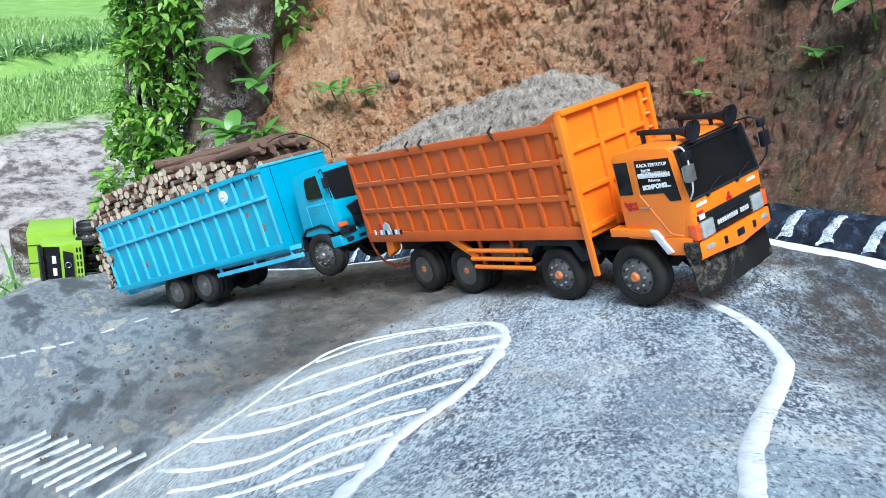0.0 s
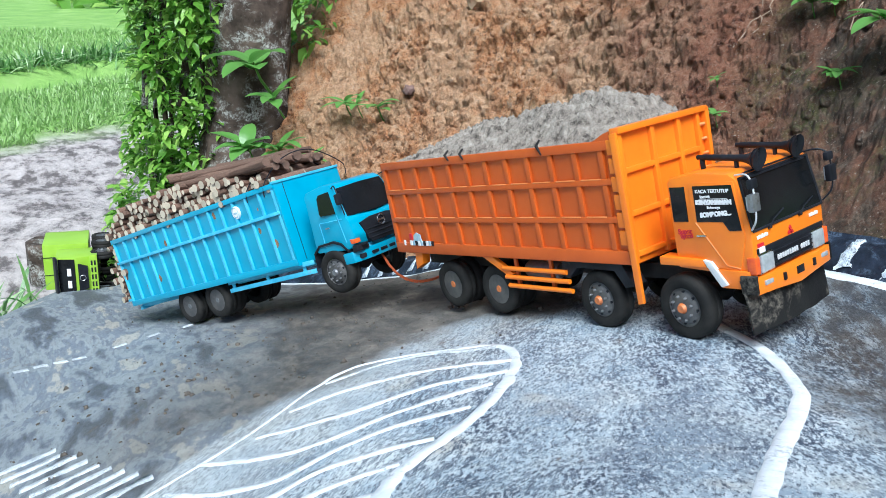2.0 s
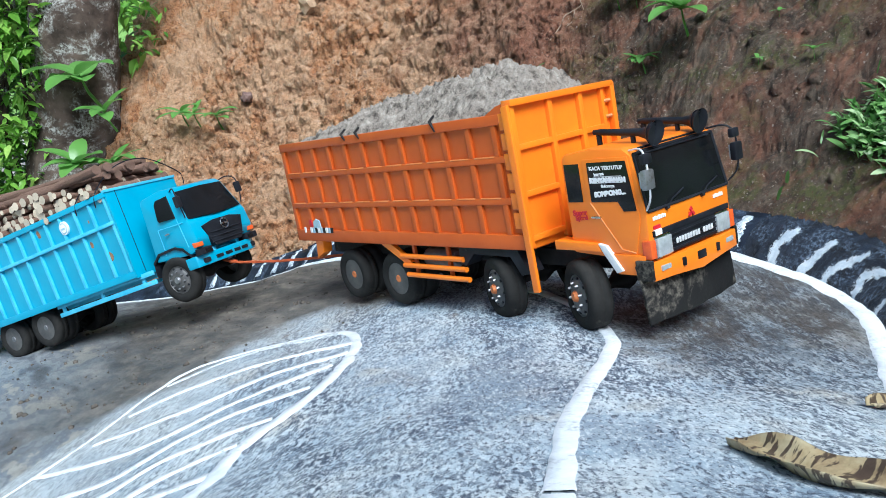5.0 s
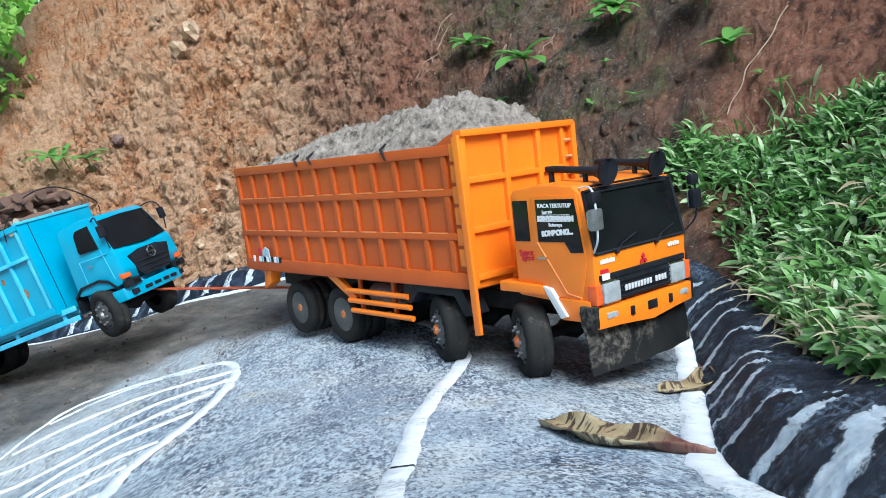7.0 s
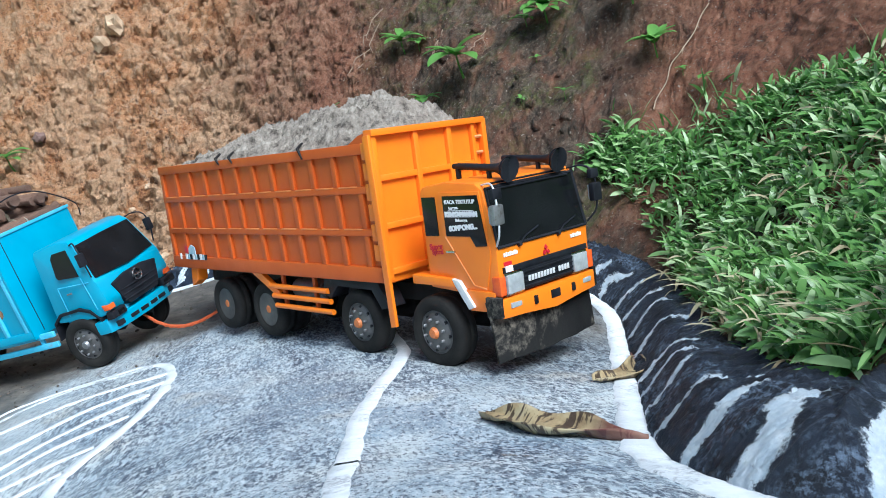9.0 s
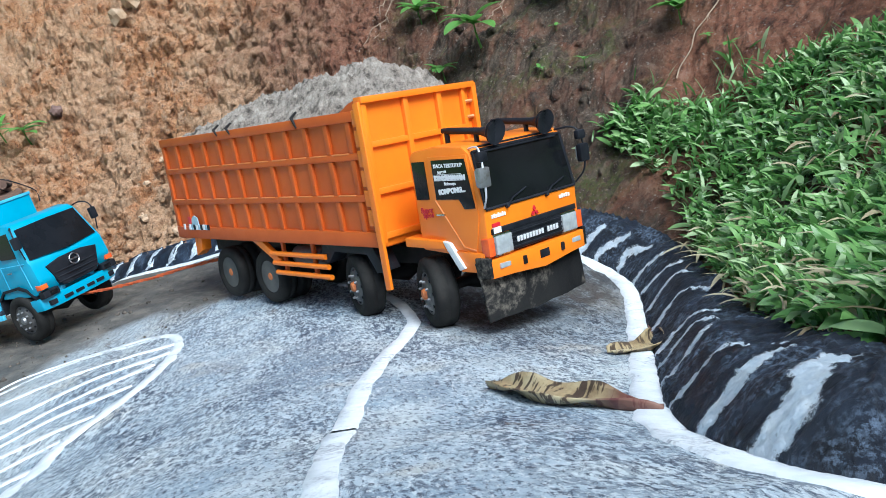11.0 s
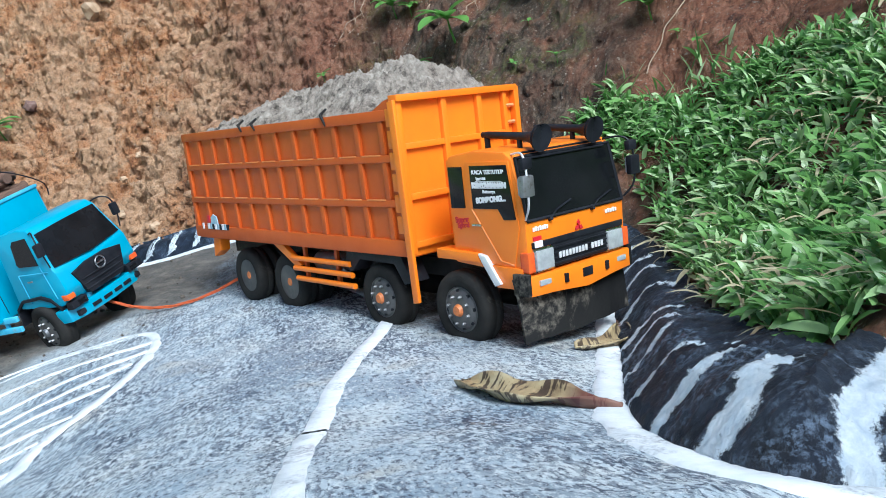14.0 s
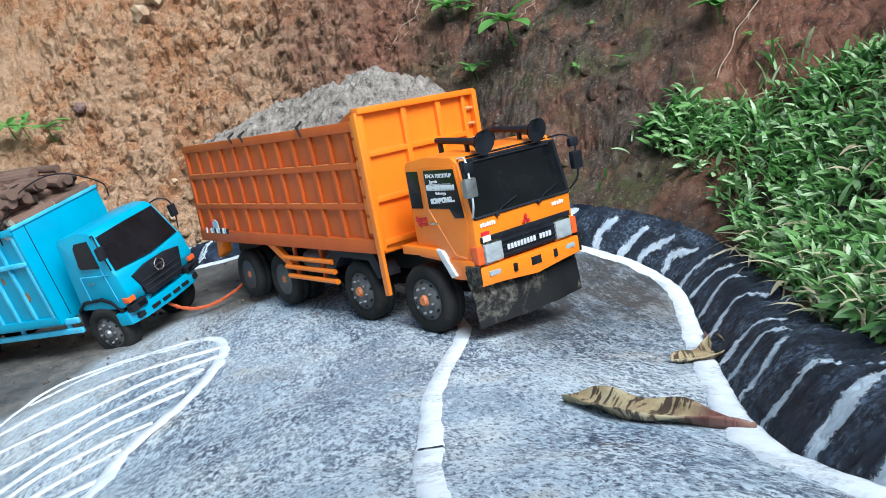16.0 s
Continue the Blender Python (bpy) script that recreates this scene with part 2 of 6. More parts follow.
def soil_mat():
    m, nt, b = nodes_of("cut_earth")
    v = coords(nt)
    sep = nt.nodes.new("ShaderNodeSeparateXYZ")
    nt.links.new(v, sep.inputs[0])
    tan = ramp_node(nt, noise_node(nt, 18, 12, 0.8, v), [(0.36, (0.22, 0.08, 0.032)), (0.44, (0.54, 0.235, 0.095)), (0.53, (0.66, 0.36, 0.18)), (0.64, (0.72, 0.50, 0.34))])
    red = ramp_node(nt, noise_node(nt, 20, 12, 0.8, v), [(0.38, (0.06, 0.022, 0.014)), (0.47, (0.25, 0.095, 0.05)), (0.56, (0.35, 0.155, 0.09)), (0.67, (0.46, 0.26, 0.18))])
    side = math_node(nt, "ADD", math_node(nt, "SUBTRACT", sep.outputs[0], math_node(nt, "MULTIPLY", sep.outputs[1], 0.25)), math_node(nt, "MULTIPLY", noise_node(nt, 3, 6, 0.6, v), 0.7))
    col = mix_node(nt, step_fac(nt, side, -0.05, 0.35), tan, red)
    pale = step_fac(nt, noise_node(nt, 3.2, 8, 0.6, v, 0.5), 0.44, 0.56)
    pale = math_node(nt, "MULTIPLY", pale, math_node(nt, "SUBTRACT", 1.0, step_fac(nt, side, 0.1, 0.6)))
    col = mix_node(nt, math_node(nt, "MULTIPLY", pale, 0.7), col, ramp_node(nt, noise_node(nt, 40, 8, 0.75, v), [(0.36, (0.40, 0.25, 0.14)), (0.52, (0.70, 0.46, 0.28)), (0.66, (0.78, 0.59, 0.42))]))
    # damp, mossy face further on, streaked downwards, and red earth again beyond it
    run = nt.nodes.new("ShaderNodeMapping")
    run.inputs["Scale"].default_value = (1.0, 1.0, 0.22)
    nt.links.new(v, run.inputs["Vector"])
    band = math_node(nt, "MULTIPLY", step_fac(nt, side, 0.52, 0.74), math_node(nt, "SUBTRACT", 1.0, step_fac(nt, side, 1.10, 1.35)))
    moss_at = math_node(nt, "MULTIPLY", band, step_fac(nt, noise_node(nt, 9, 7, 0.65, run.outputs[0], 0.6), 0.34, 0.52))
    mosscol = ramp_node(nt, noise_node(nt, 22, 9, 0.78, run.outputs[0]), [(0.39, (0.012, 0.010, 0.008)), (0.48, (0.055, 0.046, 0.032)), (0.57, (0.135, 0.11, 0.08)), (0.67, (0.25, 0.21, 0.165))])
    green = math_node(nt, "MULTIPLY", step_fac(nt, noise_node(nt, 6, 7, 0.65, v, 0.4), 0.48, 0.58), step_fac(nt, noise_node(nt, 60, 5, 0.7, v), 0.42, 0.54))
    mosscol = mix_node(nt, math_node(nt, "MULTIPLY", green, 0.8), mosscol, (0.10, 0.125, 0.03))
    col = mix_node(nt, math_node(nt, "MULTIPLY", moss_at, 0.9), col, mosscol)
    pebbles = math_node(nt, "MULTIPLY", step_fac(nt, noise_node(nt, 140, 2, 0.5, v), 0.66, 0.70), step_fac(nt, side, 0.3, 0.6))
    col = mix_node(nt, math_node(nt, "MULTIPLY", pebbles, 0.8), col, (0.42, 0.36, 0.30))
    grit = step_fac(nt, noise_node(nt, 85, 6, 0.8, v), 0.54, 0.60)
    col = mix_node(nt, math_node(nt, "MULTIPLY", grit, 0.34), col, (0.42, 0.30, 0.21))
    pits = math_node(nt, "MULTIPLY", step_fac(nt, noise_node(nt, 64, 6, 0.75, v, 0.4), 0.55, 0.60), math_node(nt, "SUBTRACT", 1.0, math_node(nt, "MULTIPLY", pale, 0.7)))
    col = mix_node(nt, math_node(nt, "MULTIPLY", pits, 0.75), col, (0.12, 0.055, 0.03))
    nt.links.new(col, b.inputs["Base Color"])
    b.inputs["Roughness"].default_value = 0.92
    n1 = bump_node(nt, noise_node(nt, 60, 12, 0.85, v), 1.0, 0.03, b)
    bump_node(nt, noise_node(nt, 230, 5, 0.75, v), 0.7, 0.005, b, n1)
    return m


def field_mat():
    m, nt, b = nodes_of("mud_and_grass")
    v = coords(nt)
    sep = nt.nodes.new("ShaderNodeSeparateXYZ")
    nt.links.new(v, sep.inputs[0])
    mudc = ramp_node(nt, noise_node(nt, 7, 10, 0.72, drawn_out(nt, v, -28, 0.5)), [(0.41, (0.13, 0.11, 0.10)), (0.46, (0.30, 0.26, 0.245)), (0.50, (0.45, 0.40, 0.375)), (0.60, (0.58, 0.52, 0.49))])
    grassc = ramp_node(nt, noise_node(nt, 1.3, 8, 0.65, v), [(0.3, (0.16, 0.32, 0.06)), (0.55, (0.26, 0.44, 0.10)), (0.75, (0.40, 0.54, 0.20))])
    d = math_node(nt, "ADD", math_node(nt, "MULTIPLY", sep.outputs[0], -0.885), math_node(nt, "MULTIPLY", sep.outputs[1], 0.466))
    d = math_node(nt, "ADD", d, math_node(nt, "MULTIPLY", noise_node(nt, 0.9, 6, 0.65, v), 1.6))
    col = mix_node(nt, step_fac(nt, d, 7.3, 8.2), mudc, grassc)
    nt.links.new(col, b.inputs["Base Color"])
    b.inputs["Roughness"].default_value = 0.6
    bump_node(nt, noise_node(nt, 5, 9, 0.7, v), 0.8, 0.08, b)
    return m


ROAD, SOIL, FIELD = road_mat(), soil_mat(), field_mat()
WHITE_PAINT = plain("worn_white_paint", (0.72, 0.75, 0.78), (0.56, 0.60, 0.63), 30, 0.7, 0, 0.6, 150, (0.24, 0.26, 0.29), 0.85)
FADED_PAINT = plain("faded_white_paint", (0.62, 0.65, 0.67), (0.46, 0.49, 0.51), 40, 0.75, 0, 0.6, 150, (0.20, 0.22, 0.24), 1.3)
KERB_WHITE = plain("weathered_kerb_white", (0.70, 0.77, 0.83), (0.44, 0.52, 0.60), 60, 0.7, 0, 0.9, 110, (0.03, 0.04, 0.06), 1.4)
KERB_BLACK = plain("black_painted_concrete", (0.004, 0.006, 0.012), (0.018, 0.027, 0.048), 30, 0.5, 0, 1.0, 110, (0.11, 0.15, 0.22), 1.0, spec=0.35)
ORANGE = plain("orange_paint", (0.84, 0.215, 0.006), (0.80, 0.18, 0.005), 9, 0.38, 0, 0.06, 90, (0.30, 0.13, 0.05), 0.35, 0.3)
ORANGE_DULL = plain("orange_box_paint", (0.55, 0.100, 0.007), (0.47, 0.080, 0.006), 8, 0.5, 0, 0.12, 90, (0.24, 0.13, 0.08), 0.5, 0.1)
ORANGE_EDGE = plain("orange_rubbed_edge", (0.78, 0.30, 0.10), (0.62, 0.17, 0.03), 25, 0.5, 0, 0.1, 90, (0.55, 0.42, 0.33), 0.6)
CYAN = plain("sky_blue_paint", (0.024, 0.33, 0.50), (0.018, 0.285, 0.45), 9, 0.36, 0, 0.06, 90, (0.05, 0.28, 0.40), 0.4, 0.3)
CYAN_EDGE = plain("blue_rubbed_edge", (0.12, 0.52, 0.74), (0.06, 0.40, 0.62), 25, 0.45, 0, 0.08, 90, (0.30, 0.18, 0.10), 0.35)
LIME = plain("lime_paint", (0.27, 0.46, 0.025), (0.32, 0.52, 0.045), 9, 0.4, 0, 0.06, 90, (0.22, 0.30, 0.06), 0.3, 0.2)
BLACK = plain("black_plastic", (0.008, 0.009, 0.012), (0.018, 0.02, 0.026), 30, 0.45, 0, 0.15, 150, (0.10, 0.09, 0.08), 0.3, spec=0.2)
FRAME = plain("dark_frame_steel", (0.012, 0.012, 0.013), (0.028, 0.026, 0.025), 30, 0.6, 0.2, 0.2, 150, (0.14, 0.11, 0.08), 0.5, spec=0.2)
RUBBER = plain("dusty_rubber", (0.012, 0.012, 0.012), (0.028, 0.027, 0.025), 26, 0.82, 0, 0.4, 220, (0.11, 0.10, 0.08), 0.5, spec=0.2)
SKIRT = plain("muddy_rubber_sheet", (0.006, 0.006, 0.007), (0.013, 0.013, 0.013), 12, 0.7, 0, 0.3, 160, (0.22, 0.195, 0.16), 0.85, spec=0.2)
GLASS = plain("dark_tinted_glass", (0.005, 0.006, 0.007), (0.010, 0.011, 0.013), 12, 0.13, 0, 0, 100, (0.16, 0.16, 0.16), 0.22, 0.0, spec=0.28)
CHROME = plain("worn_chrome", (0.62, 0.64, 0.66), (0.45, 0.46, 0.47), 60, 0.25, 1.0, 0.05, 120, (0.2, 0.17, 0.14), 0.3)
RIM = plain("dark_dusty_rim", (0.085, 0.085, 0.088), (0.16, 0.155, 0.15), 40, 0.45, 0.5, 0.1, 120, (0.12, 0.09, 0.07), 0.4)
STEEL = plain("grey_steel", (0.30, 0.31, 0.32), (0.20, 0.20, 0.21), 40, 0.42, 0.7, 0.1, 120, (0.12, 0.09, 0.07), 0.4)
SILVER = plain("silver_paint", (0.72, 0.74, 0.76), (0.60, 0.62, 0.64), 30, 0.35, 0.2, 0.05, 120)
LAMP_CLEAR = plain("clear_lens", (0.52, 0.56, 0.58), (0.38, 0.41, 0.43), 90, 0.12, 0.3, 0.2, 400)
LAMP_AMBER = plain("amber_lens", (0.75, 0.13, 0.02), (0.6, 0.07, 0.02), 60, 0.2, 0, 0.1, 300)
RED = plain("red_sticker", (0.55, 0.015, 0.03), (0.45, 0.01, 0.03), 30, 0.4, 0, 0, 100)
STICKER = plain("white_sticker", (0.80, 0.81, 0.82), (0.74, 0.75, 0.76), 30, 0.5, 0, 0, 100)
STICKER_BLUE = plain("blue_sticker", (0.20, 0.42, 0.55), (0.45, 0.55, 0.60), 60, 0.5, 0, 0, 100)
RUST = plain("rust_patch", (0.16, 0.07, 0.03), (0.30, 0.16, 0.08), 60, 0.8, 0, 0.3, 200)
ORANGE_HUB = plain("faded_orange_hub", (0.62, 0.19, 0.05), (0.45, 0.14, 0.05), 60, 0.5, 0, 0.1, 150, (0.2, 0.13, 0.09), 0.5)
ROPE = plain("orange_cord", (0.55, 0.12, 0.03), (0.42, 0.07, 0.02), 120, 0.7, 0, 0.8, 600, (0.22, 0.12, 0.08), 0.4)
BARK = plain("stick_bark", (0.30, 0.18, 0.125), (0.13, 0.07, 0.05), 45, 0.85, 0, 0.8, 130, (0.34, 0.27, 0.21), 0.4, 0, 0.7)
CUT_WOOD = plain("cut_wood_end", (0.70, 0.62, 0.48), (0.56, 0.46, 0.33), 90, 0.8, 0, 0.4, 250, (0.25, 0.18, 0.11), 0.4, 0, 0.55)
TRUNK = plain("dark_lichen_bark", (0.035, 0.026, 0.02), (0.115, 0.085, 0.068), 14, 0.95, 0, 1.0, 60, (0.46, 0.46, 0.43), 1.12, 0, 0, 0.2)
STONE = plain("pale_stone", (0.50, 0.37, 0.25), (0.38, 0.25, 0.15), 30, 0.9, 0, 0.6, 120)
CLOD = plain("earth_clod", (0.33, 0.17, 0.09), (0.20, 0.095, 0.055), 30, 0.95, 0, 0.7, 120)
ROOT = plain("pale_root", (0.40, 0.30, 0.22), (0.28, 0.19, 0.13), 60, 0.9, 0, 0.4, 150)
GRASS = leaf_mat("broadleaf_grass", (0.06, 0.17, 0.04), (0.20, 0.39, 0.11), (0.62, 0.74, 0.46))
STRAW = leaf_mat("dry_straw", (0.42, 0.36, 0.22), (0.56, 0.50, 0.33), (0.24, 0.17, 0.10))
BUSH = leaf_mat("bush_leaves", (0.07, 0.20, 0.02), (0.21, 0.42, 0.06), (0.46, 0.66, 0.16))
PLANT = leaf_mat("seedling_leaves", (0.10, 0.27, 0.05), (0.16, 0.36, 0.08), (0.26, 0.46, 0.12))
RICE = leaf_mat("rice_blades", (0.27, 0.44, 0.13), (0.34, 0.52, 0.17), (0.41, 0.57, 0.23))


def sand_mat():
    m, nt, b = nodes_of("damp_sand")
    v = coords(nt)
    col = ramp_node(nt, noise_node(nt, 38, 10, 0.75, v), [(0.38, (0.09, 0.075, 0.062)), (0.48, (0.33, 0.285, 0.24)), (0.64, (0.50, 0.445, 0.385))])
    nt.links.new(col, b.inputs["Base Color"])
    b.inputs["Roughness"].default_value = 0.95
    n1 = bump_node(nt, noise_node(nt, 110, 8, 0.8, v), 1.0, 0.008, b)
    bump_node(nt, noise_node(nt, 500, 3, 0.8, v), 0.6, 0.002, b, n1)
    return m


def dead_leaf_mat():
    m, nt, b = nodes_of("spotted_dead_leaf")
    v = coords(nt)
    sep = nt.nodes.new("ShaderNodeSeparateXYZ")
    nt.links.new(v, sep.inputs[0])
    col = ramp_node(nt, noise_node(nt, 22, 7, 0.65, v), [(0.3, (0.16, 0.10, 0.05)), (0.5, (0.34, 0.27, 0.15)), (0.7, (0.46, 0.41, 0.27))])
    bars = nt.nodes.new("ShaderNodeMapping")
    bars.inputs["Scale"].default_value = (1.0, 0.3, 0.3)
    nt.links.new(v, bars.inputs["Vector"])
    spots = step_fac(nt, noise_node(nt, 130, 3, 0.6, bars.outputs[0], 0.3), 0.53, 0.58)
    col = mix_node(nt, math_node(nt, "MULTIPLY", spots, 0.9), col, (0.035, 0.02, 0.015))
    tip = step_fac(nt, sep.outputs[0], 0.035, 0.06)
    col = mix_node(nt, math_node(nt, "MULTIPLY", tip, 0.85), col, (0.13, 0.04, 0.035))
    nt.links.new(col, b.inputs["Base Color"])
    b.inputs["Roughness"].default_value = 0.5
    bump_node(nt, noise_node(nt, 60, 5, vec=v), 0.4, 0.004, b)
    return m


SAND, DEAD_LEAF = sand_mat(), dead_leaf_mat()


# ---- mesh helpers ----
def mesh_of(name, bm, material, smooth=None):
    me = bpy.data.meshes.new(name)
    bmesh.ops.recalc_face_normals(bm, faces=bm.faces)
    bm.to_mesh(me)
    bm.free()
    for m in material if isinstance(material, (list, tuple)) else [material]:
        me.materials.append(m)
    if smooth:
        me.shade_smooth()
        if smooth < 3:
            me.set_sharp_from_angle(angle=smooth)
    return me


def part(name, bm, material, parent, label="", smooth=0.7):
    ob = new(name, mesh_of(name, bm, material, smooth))
    ob.parent = parent
    if label:
        ob["label"] = label
    return ob


def thing(name, bm, material, label, category, group="", kind="", smooth=0.7):
    return tagged(new(name, mesh_of(name, bm, material, smooth)), label, category, group, kind)


def box(bm, lo, hi, bevel=0.0):
    lo, hi = Vector(lo), Vector(hi)
    c = (lo + hi) / 2
    g = bmesh.ops.create_cube(bm, size=1.0, matrix=Matrix.Translation(c) @ Matrix.Diagonal((*(hi - lo), 1)))
    if bevel:
        edges = list({e for v in g["verts"] for e in v.link_edges})
        bmesh.ops.bevel(bm, geom=edges, offset=bevel, segments=2, affect="EDGES", profile=0.6)
    return bm


def tube(bm, pts, radius, seg=8, caps=True):
    """A round bar along points; radius may be one number or one for each point."""
    pts = [Vector(p) for p in pts]
    rad = radius if isinstance(radius, (list, tuple)) else [radius] * len(pts)
    rings = []
    for k, p in enumerate(pts):
        d = (pts[min(k + 1, len(pts) - 1)] - pts[max(k - 1, 0)]).normalized()
        q = d.to_track_quat("Z", "Y")
        rings.append([bm.verts.new(p + q @ Vector((math.cos(a) * rad[k], math.sin(a) * rad[k], 0))) for a in (2 * math.pi * j / seg for j in range(seg))])
    for a, b in zip(rings, rings[1:]):
        for j in range(seg):
            bm.faces.new((a[j], a[(j + 1) % seg], b[(j + 1) % seg], b[j]))
    if caps:
        bm.faces.new(rings[0][::-1])
        bm.faces.new(rings[-1])
    return bm


def prism(bm, outline, y0, y1, bevel=0.0, plane="xz"):
    """An outline in the x-z (or y-z) plane, given depth along the third axis."""
    def at(p, d):
        return Vector((p[0], d, p[1])) if plane == "xz" else Vector((d, p[0], p[1])) if plane == "yz" else Vector((p[0], p[1], d))
    a = [bm.verts.new(at(p, y0)) for p in outline]
    b = [bm.verts.new(at(p, y1)) for p in outline]
    n = len(outline)
    faces = [bm.faces.new(a), bm.faces.new(b[::-1])]
    faces += [bm.faces.new((a[k], b[k], b[(k + 1) % n], a[(k + 1) % n])) for k in range(n)]
    if bevel:
        bmesh.ops.recalc_face_normals(bm, faces=faces)
        edges = list({e for f in faces for e in f.edges})
        bmesh.ops.bevel(bm, geom=edges, offset=bevel, segments=2, affect="EDGES", profile=0.6)
    return bm


def lathe(bm, profile, seg=28, axis="y"):
    """Profile of (radius, along) turned round the y axis."""
    rings = []
    for r, h in profile:
        rings.append([bm.verts.new((math.cos(a) * r, h, math.sin(a) * r)) for a in (2 * math.pi * j / seg for j in range(seg))])
    for a, b in zip(rings, rings[1:]):
        for j in range(seg):
            bm.faces.new((a[j], a[(j + 1) % seg], b[(j + 1) % seg], b[j]))
    if profile[0][0] > 1e-5:
        bm.faces.new(rings[0])
    if profile[-1][0] > 1e-5:
        bm.faces.new(rings[-1][::-1])
    return bm


def lettering(text, size, m, material, parent, name="lettering", label="", bold=0.0, align="CENTER"):
    """Raised letters: x to the right and y up in the plane of m."""
    cu = bpy.data.curves.new(name, "FONT")
    cu.body, cu.size, cu.extrude, cu.align_x, cu.offset = text, size, 0.0004, align, bold
    tmp = bpy.data.objects.new("tmp", cu)
    scene.collection.objects.link(tmp)
    me = bpy.data.meshes.new_from_object(tmp.evaluated_get(bpy.context.evaluated_depsgraph_get()))
    bpy.data.objects.remove(tmp)
    bpy.data.curves.remove(cu)
    me.transform(m)
    me.materials.clear()
    me.materials.append(material)
    ob = new(name, me)
    ob.parent = parent
    if label:
        ob["label"] = label
    return ob


def soup(name, verts, faces, material):
    me = bpy.data.meshes.new(name)
    me.from_pydata(verts, [], faces)
    me.materials.append(material)
    me.shade_smooth()
    return me


# ---- the lie of the land ----
def softplus(u):
    return np.logaddexp(0, u / 0.15) * 0.15


def road_z(x, y):
    """Height of the road: a crest that falls away to the lower bend."""
    x, y = np.clip(np.asarray(x, float), -1.1, 1.0) - 0.4, np.asarray(y, float) - 1.0
    b = softplus(-x - 0.25)
    c = softplus(y - 0.5)
    g = GROUND
    p, q = np.clip(x, -1.1, 0.5), np.clip(y, -0.9, 1.4)
    plain_part = g[0] + g[1] * x + g[2] * y + g[3] * b + g[4] * b * np.clip(y, -0.2, 9) + g[5] * c + g[6] * c * x + g[7] * x * y
    return plain_part + g[8] * p * p + g[9] * q * q + g[10] * p * p * q + g[11] * p * q * q + g[12] * p**3 + g[13] * q**3


def spline(points, n):
    """An even, smooth curve through plan points."""
    p = np.array(points, float)
    p = np.vstack([2 * p[0] - p[1], p, 2 * p[-1] - p[-2]])
    out = []
    for k in range(1, len(p) - 2):
        for u in np.linspace(0, 1, 24, endpoint=False):
            a, b, c, d = p[k - 1 : k + 3]
            out.append(0.5 * (2 * b + (c - a) * u + (2 * a - 5 * b + 4 * c - d) * u**2 + (3 * b - a - 3 * c + d) * u**3))
    out = np.array(out + [p[-2]])
    s = np.r_[0, np.cumsum(np.linalg.norm(np.diff(out, axis=0), axis=1))]
    t = np.linspace(0, s[-1], n)
    return np.stack([np.interp(t, s, out[:, k]) for k in range(out.shape[1])], 1)


def rough_noise(x, y, scale, octaves=4, seed=0.0):
    return noise.fractal(Vector((x * scale + seed, y * scale - seed, seed)), 0.8, 2.1, octaves)


# ---- ground, road and bank ----
KERB = spline([(1.0098, -0.2199), (0.6258, -0.0326), (0.4776, 0.07), (0.4013, 0.1099), (0.4047, 0.2075), (0.4561, 0.3261), (0.5636, 0.4894), (0.6483, 0.6164), (0.7434, 0.7671), (0.8053, 0.8674),
               (0.8579, 0.9657), (0.8852, 1.0799), (0.8652, 1.2053), (0.7968, 1.3768), (0.6738, 1.5881), (0.5119, 1.8509), (0.3347, 2.0773), (0.1438, 2.2621), (-0.05, 2.48), (-0.30, 2.78), (-0.61, 3.06), (-0.95, 3.32), (-1.3993, 3.6982)], 420)
KTAN = np.gradient(KERB, axis=0)
KTAN /= np.linalg.norm(KTAN, axis=1)[:, None]
KOUT = np.stack([KTAN[:, 1], -KTAN[:, 0]], 1)
KLEN = np.r_[0, np.cumsum(np.linalg.norm(np.diff(KERB, axis=0), axis=1))]


def kerb_size(s):
    """Width of the kerb's sloped face."""
    return float(np.interp(s, [0.0, 0.95, 1.3, 1.9, 2.6], [0.055, 0.055, 0.065, 0.06, 0.05]))


def kerb_rise(s):
    return float(np.interp(s, [0.0, 0.6, 0.85, 1.3, 1.9, 2.3], [0.036, 0.036, 0.066, 0.074, 0.068, 0.054]))


def kerb_top(s):
    """How far back the kerb's flat top reaches: broad at the near nose."""
    return float(np.interp(s, [0.0, 0.75, 1.0, 1.3, 1.9, 2.6], [0.135, 0.135, 0.12, 0.10, 0.075, 0.06]))


def kerb_profile(s):
    w, h, top = kerb_size(s), kerb_rise(s), kerb_top(s)
    return [(-0.012, -0.03), (0.0, 0.002), (0.3 * w, 0.40 * h), (0.6 * w, 0.76 * h), (0.9 * w, 0.96 * h), (1.2 * w, h), (top, 1.12 * h), (top + 0.02, 0.2 * h)]


def from_kerb(x, y):
    """Distance behind the kerb line (negative on the road), and the place along it."""
    d2 = (KERB[:, 0] - x) ** 2 + (KERB[:, 1] - y) ** 2
    k = int(d2.argmin())
    side = (x - KERB[k, 0]) * KOUT[k, 0] + (y - KERB[k, 1]) * KOUT[k, 1]
    return (math.sqrt(d2[k]) if side > 0 else -math.sqrt(d2[k])), k


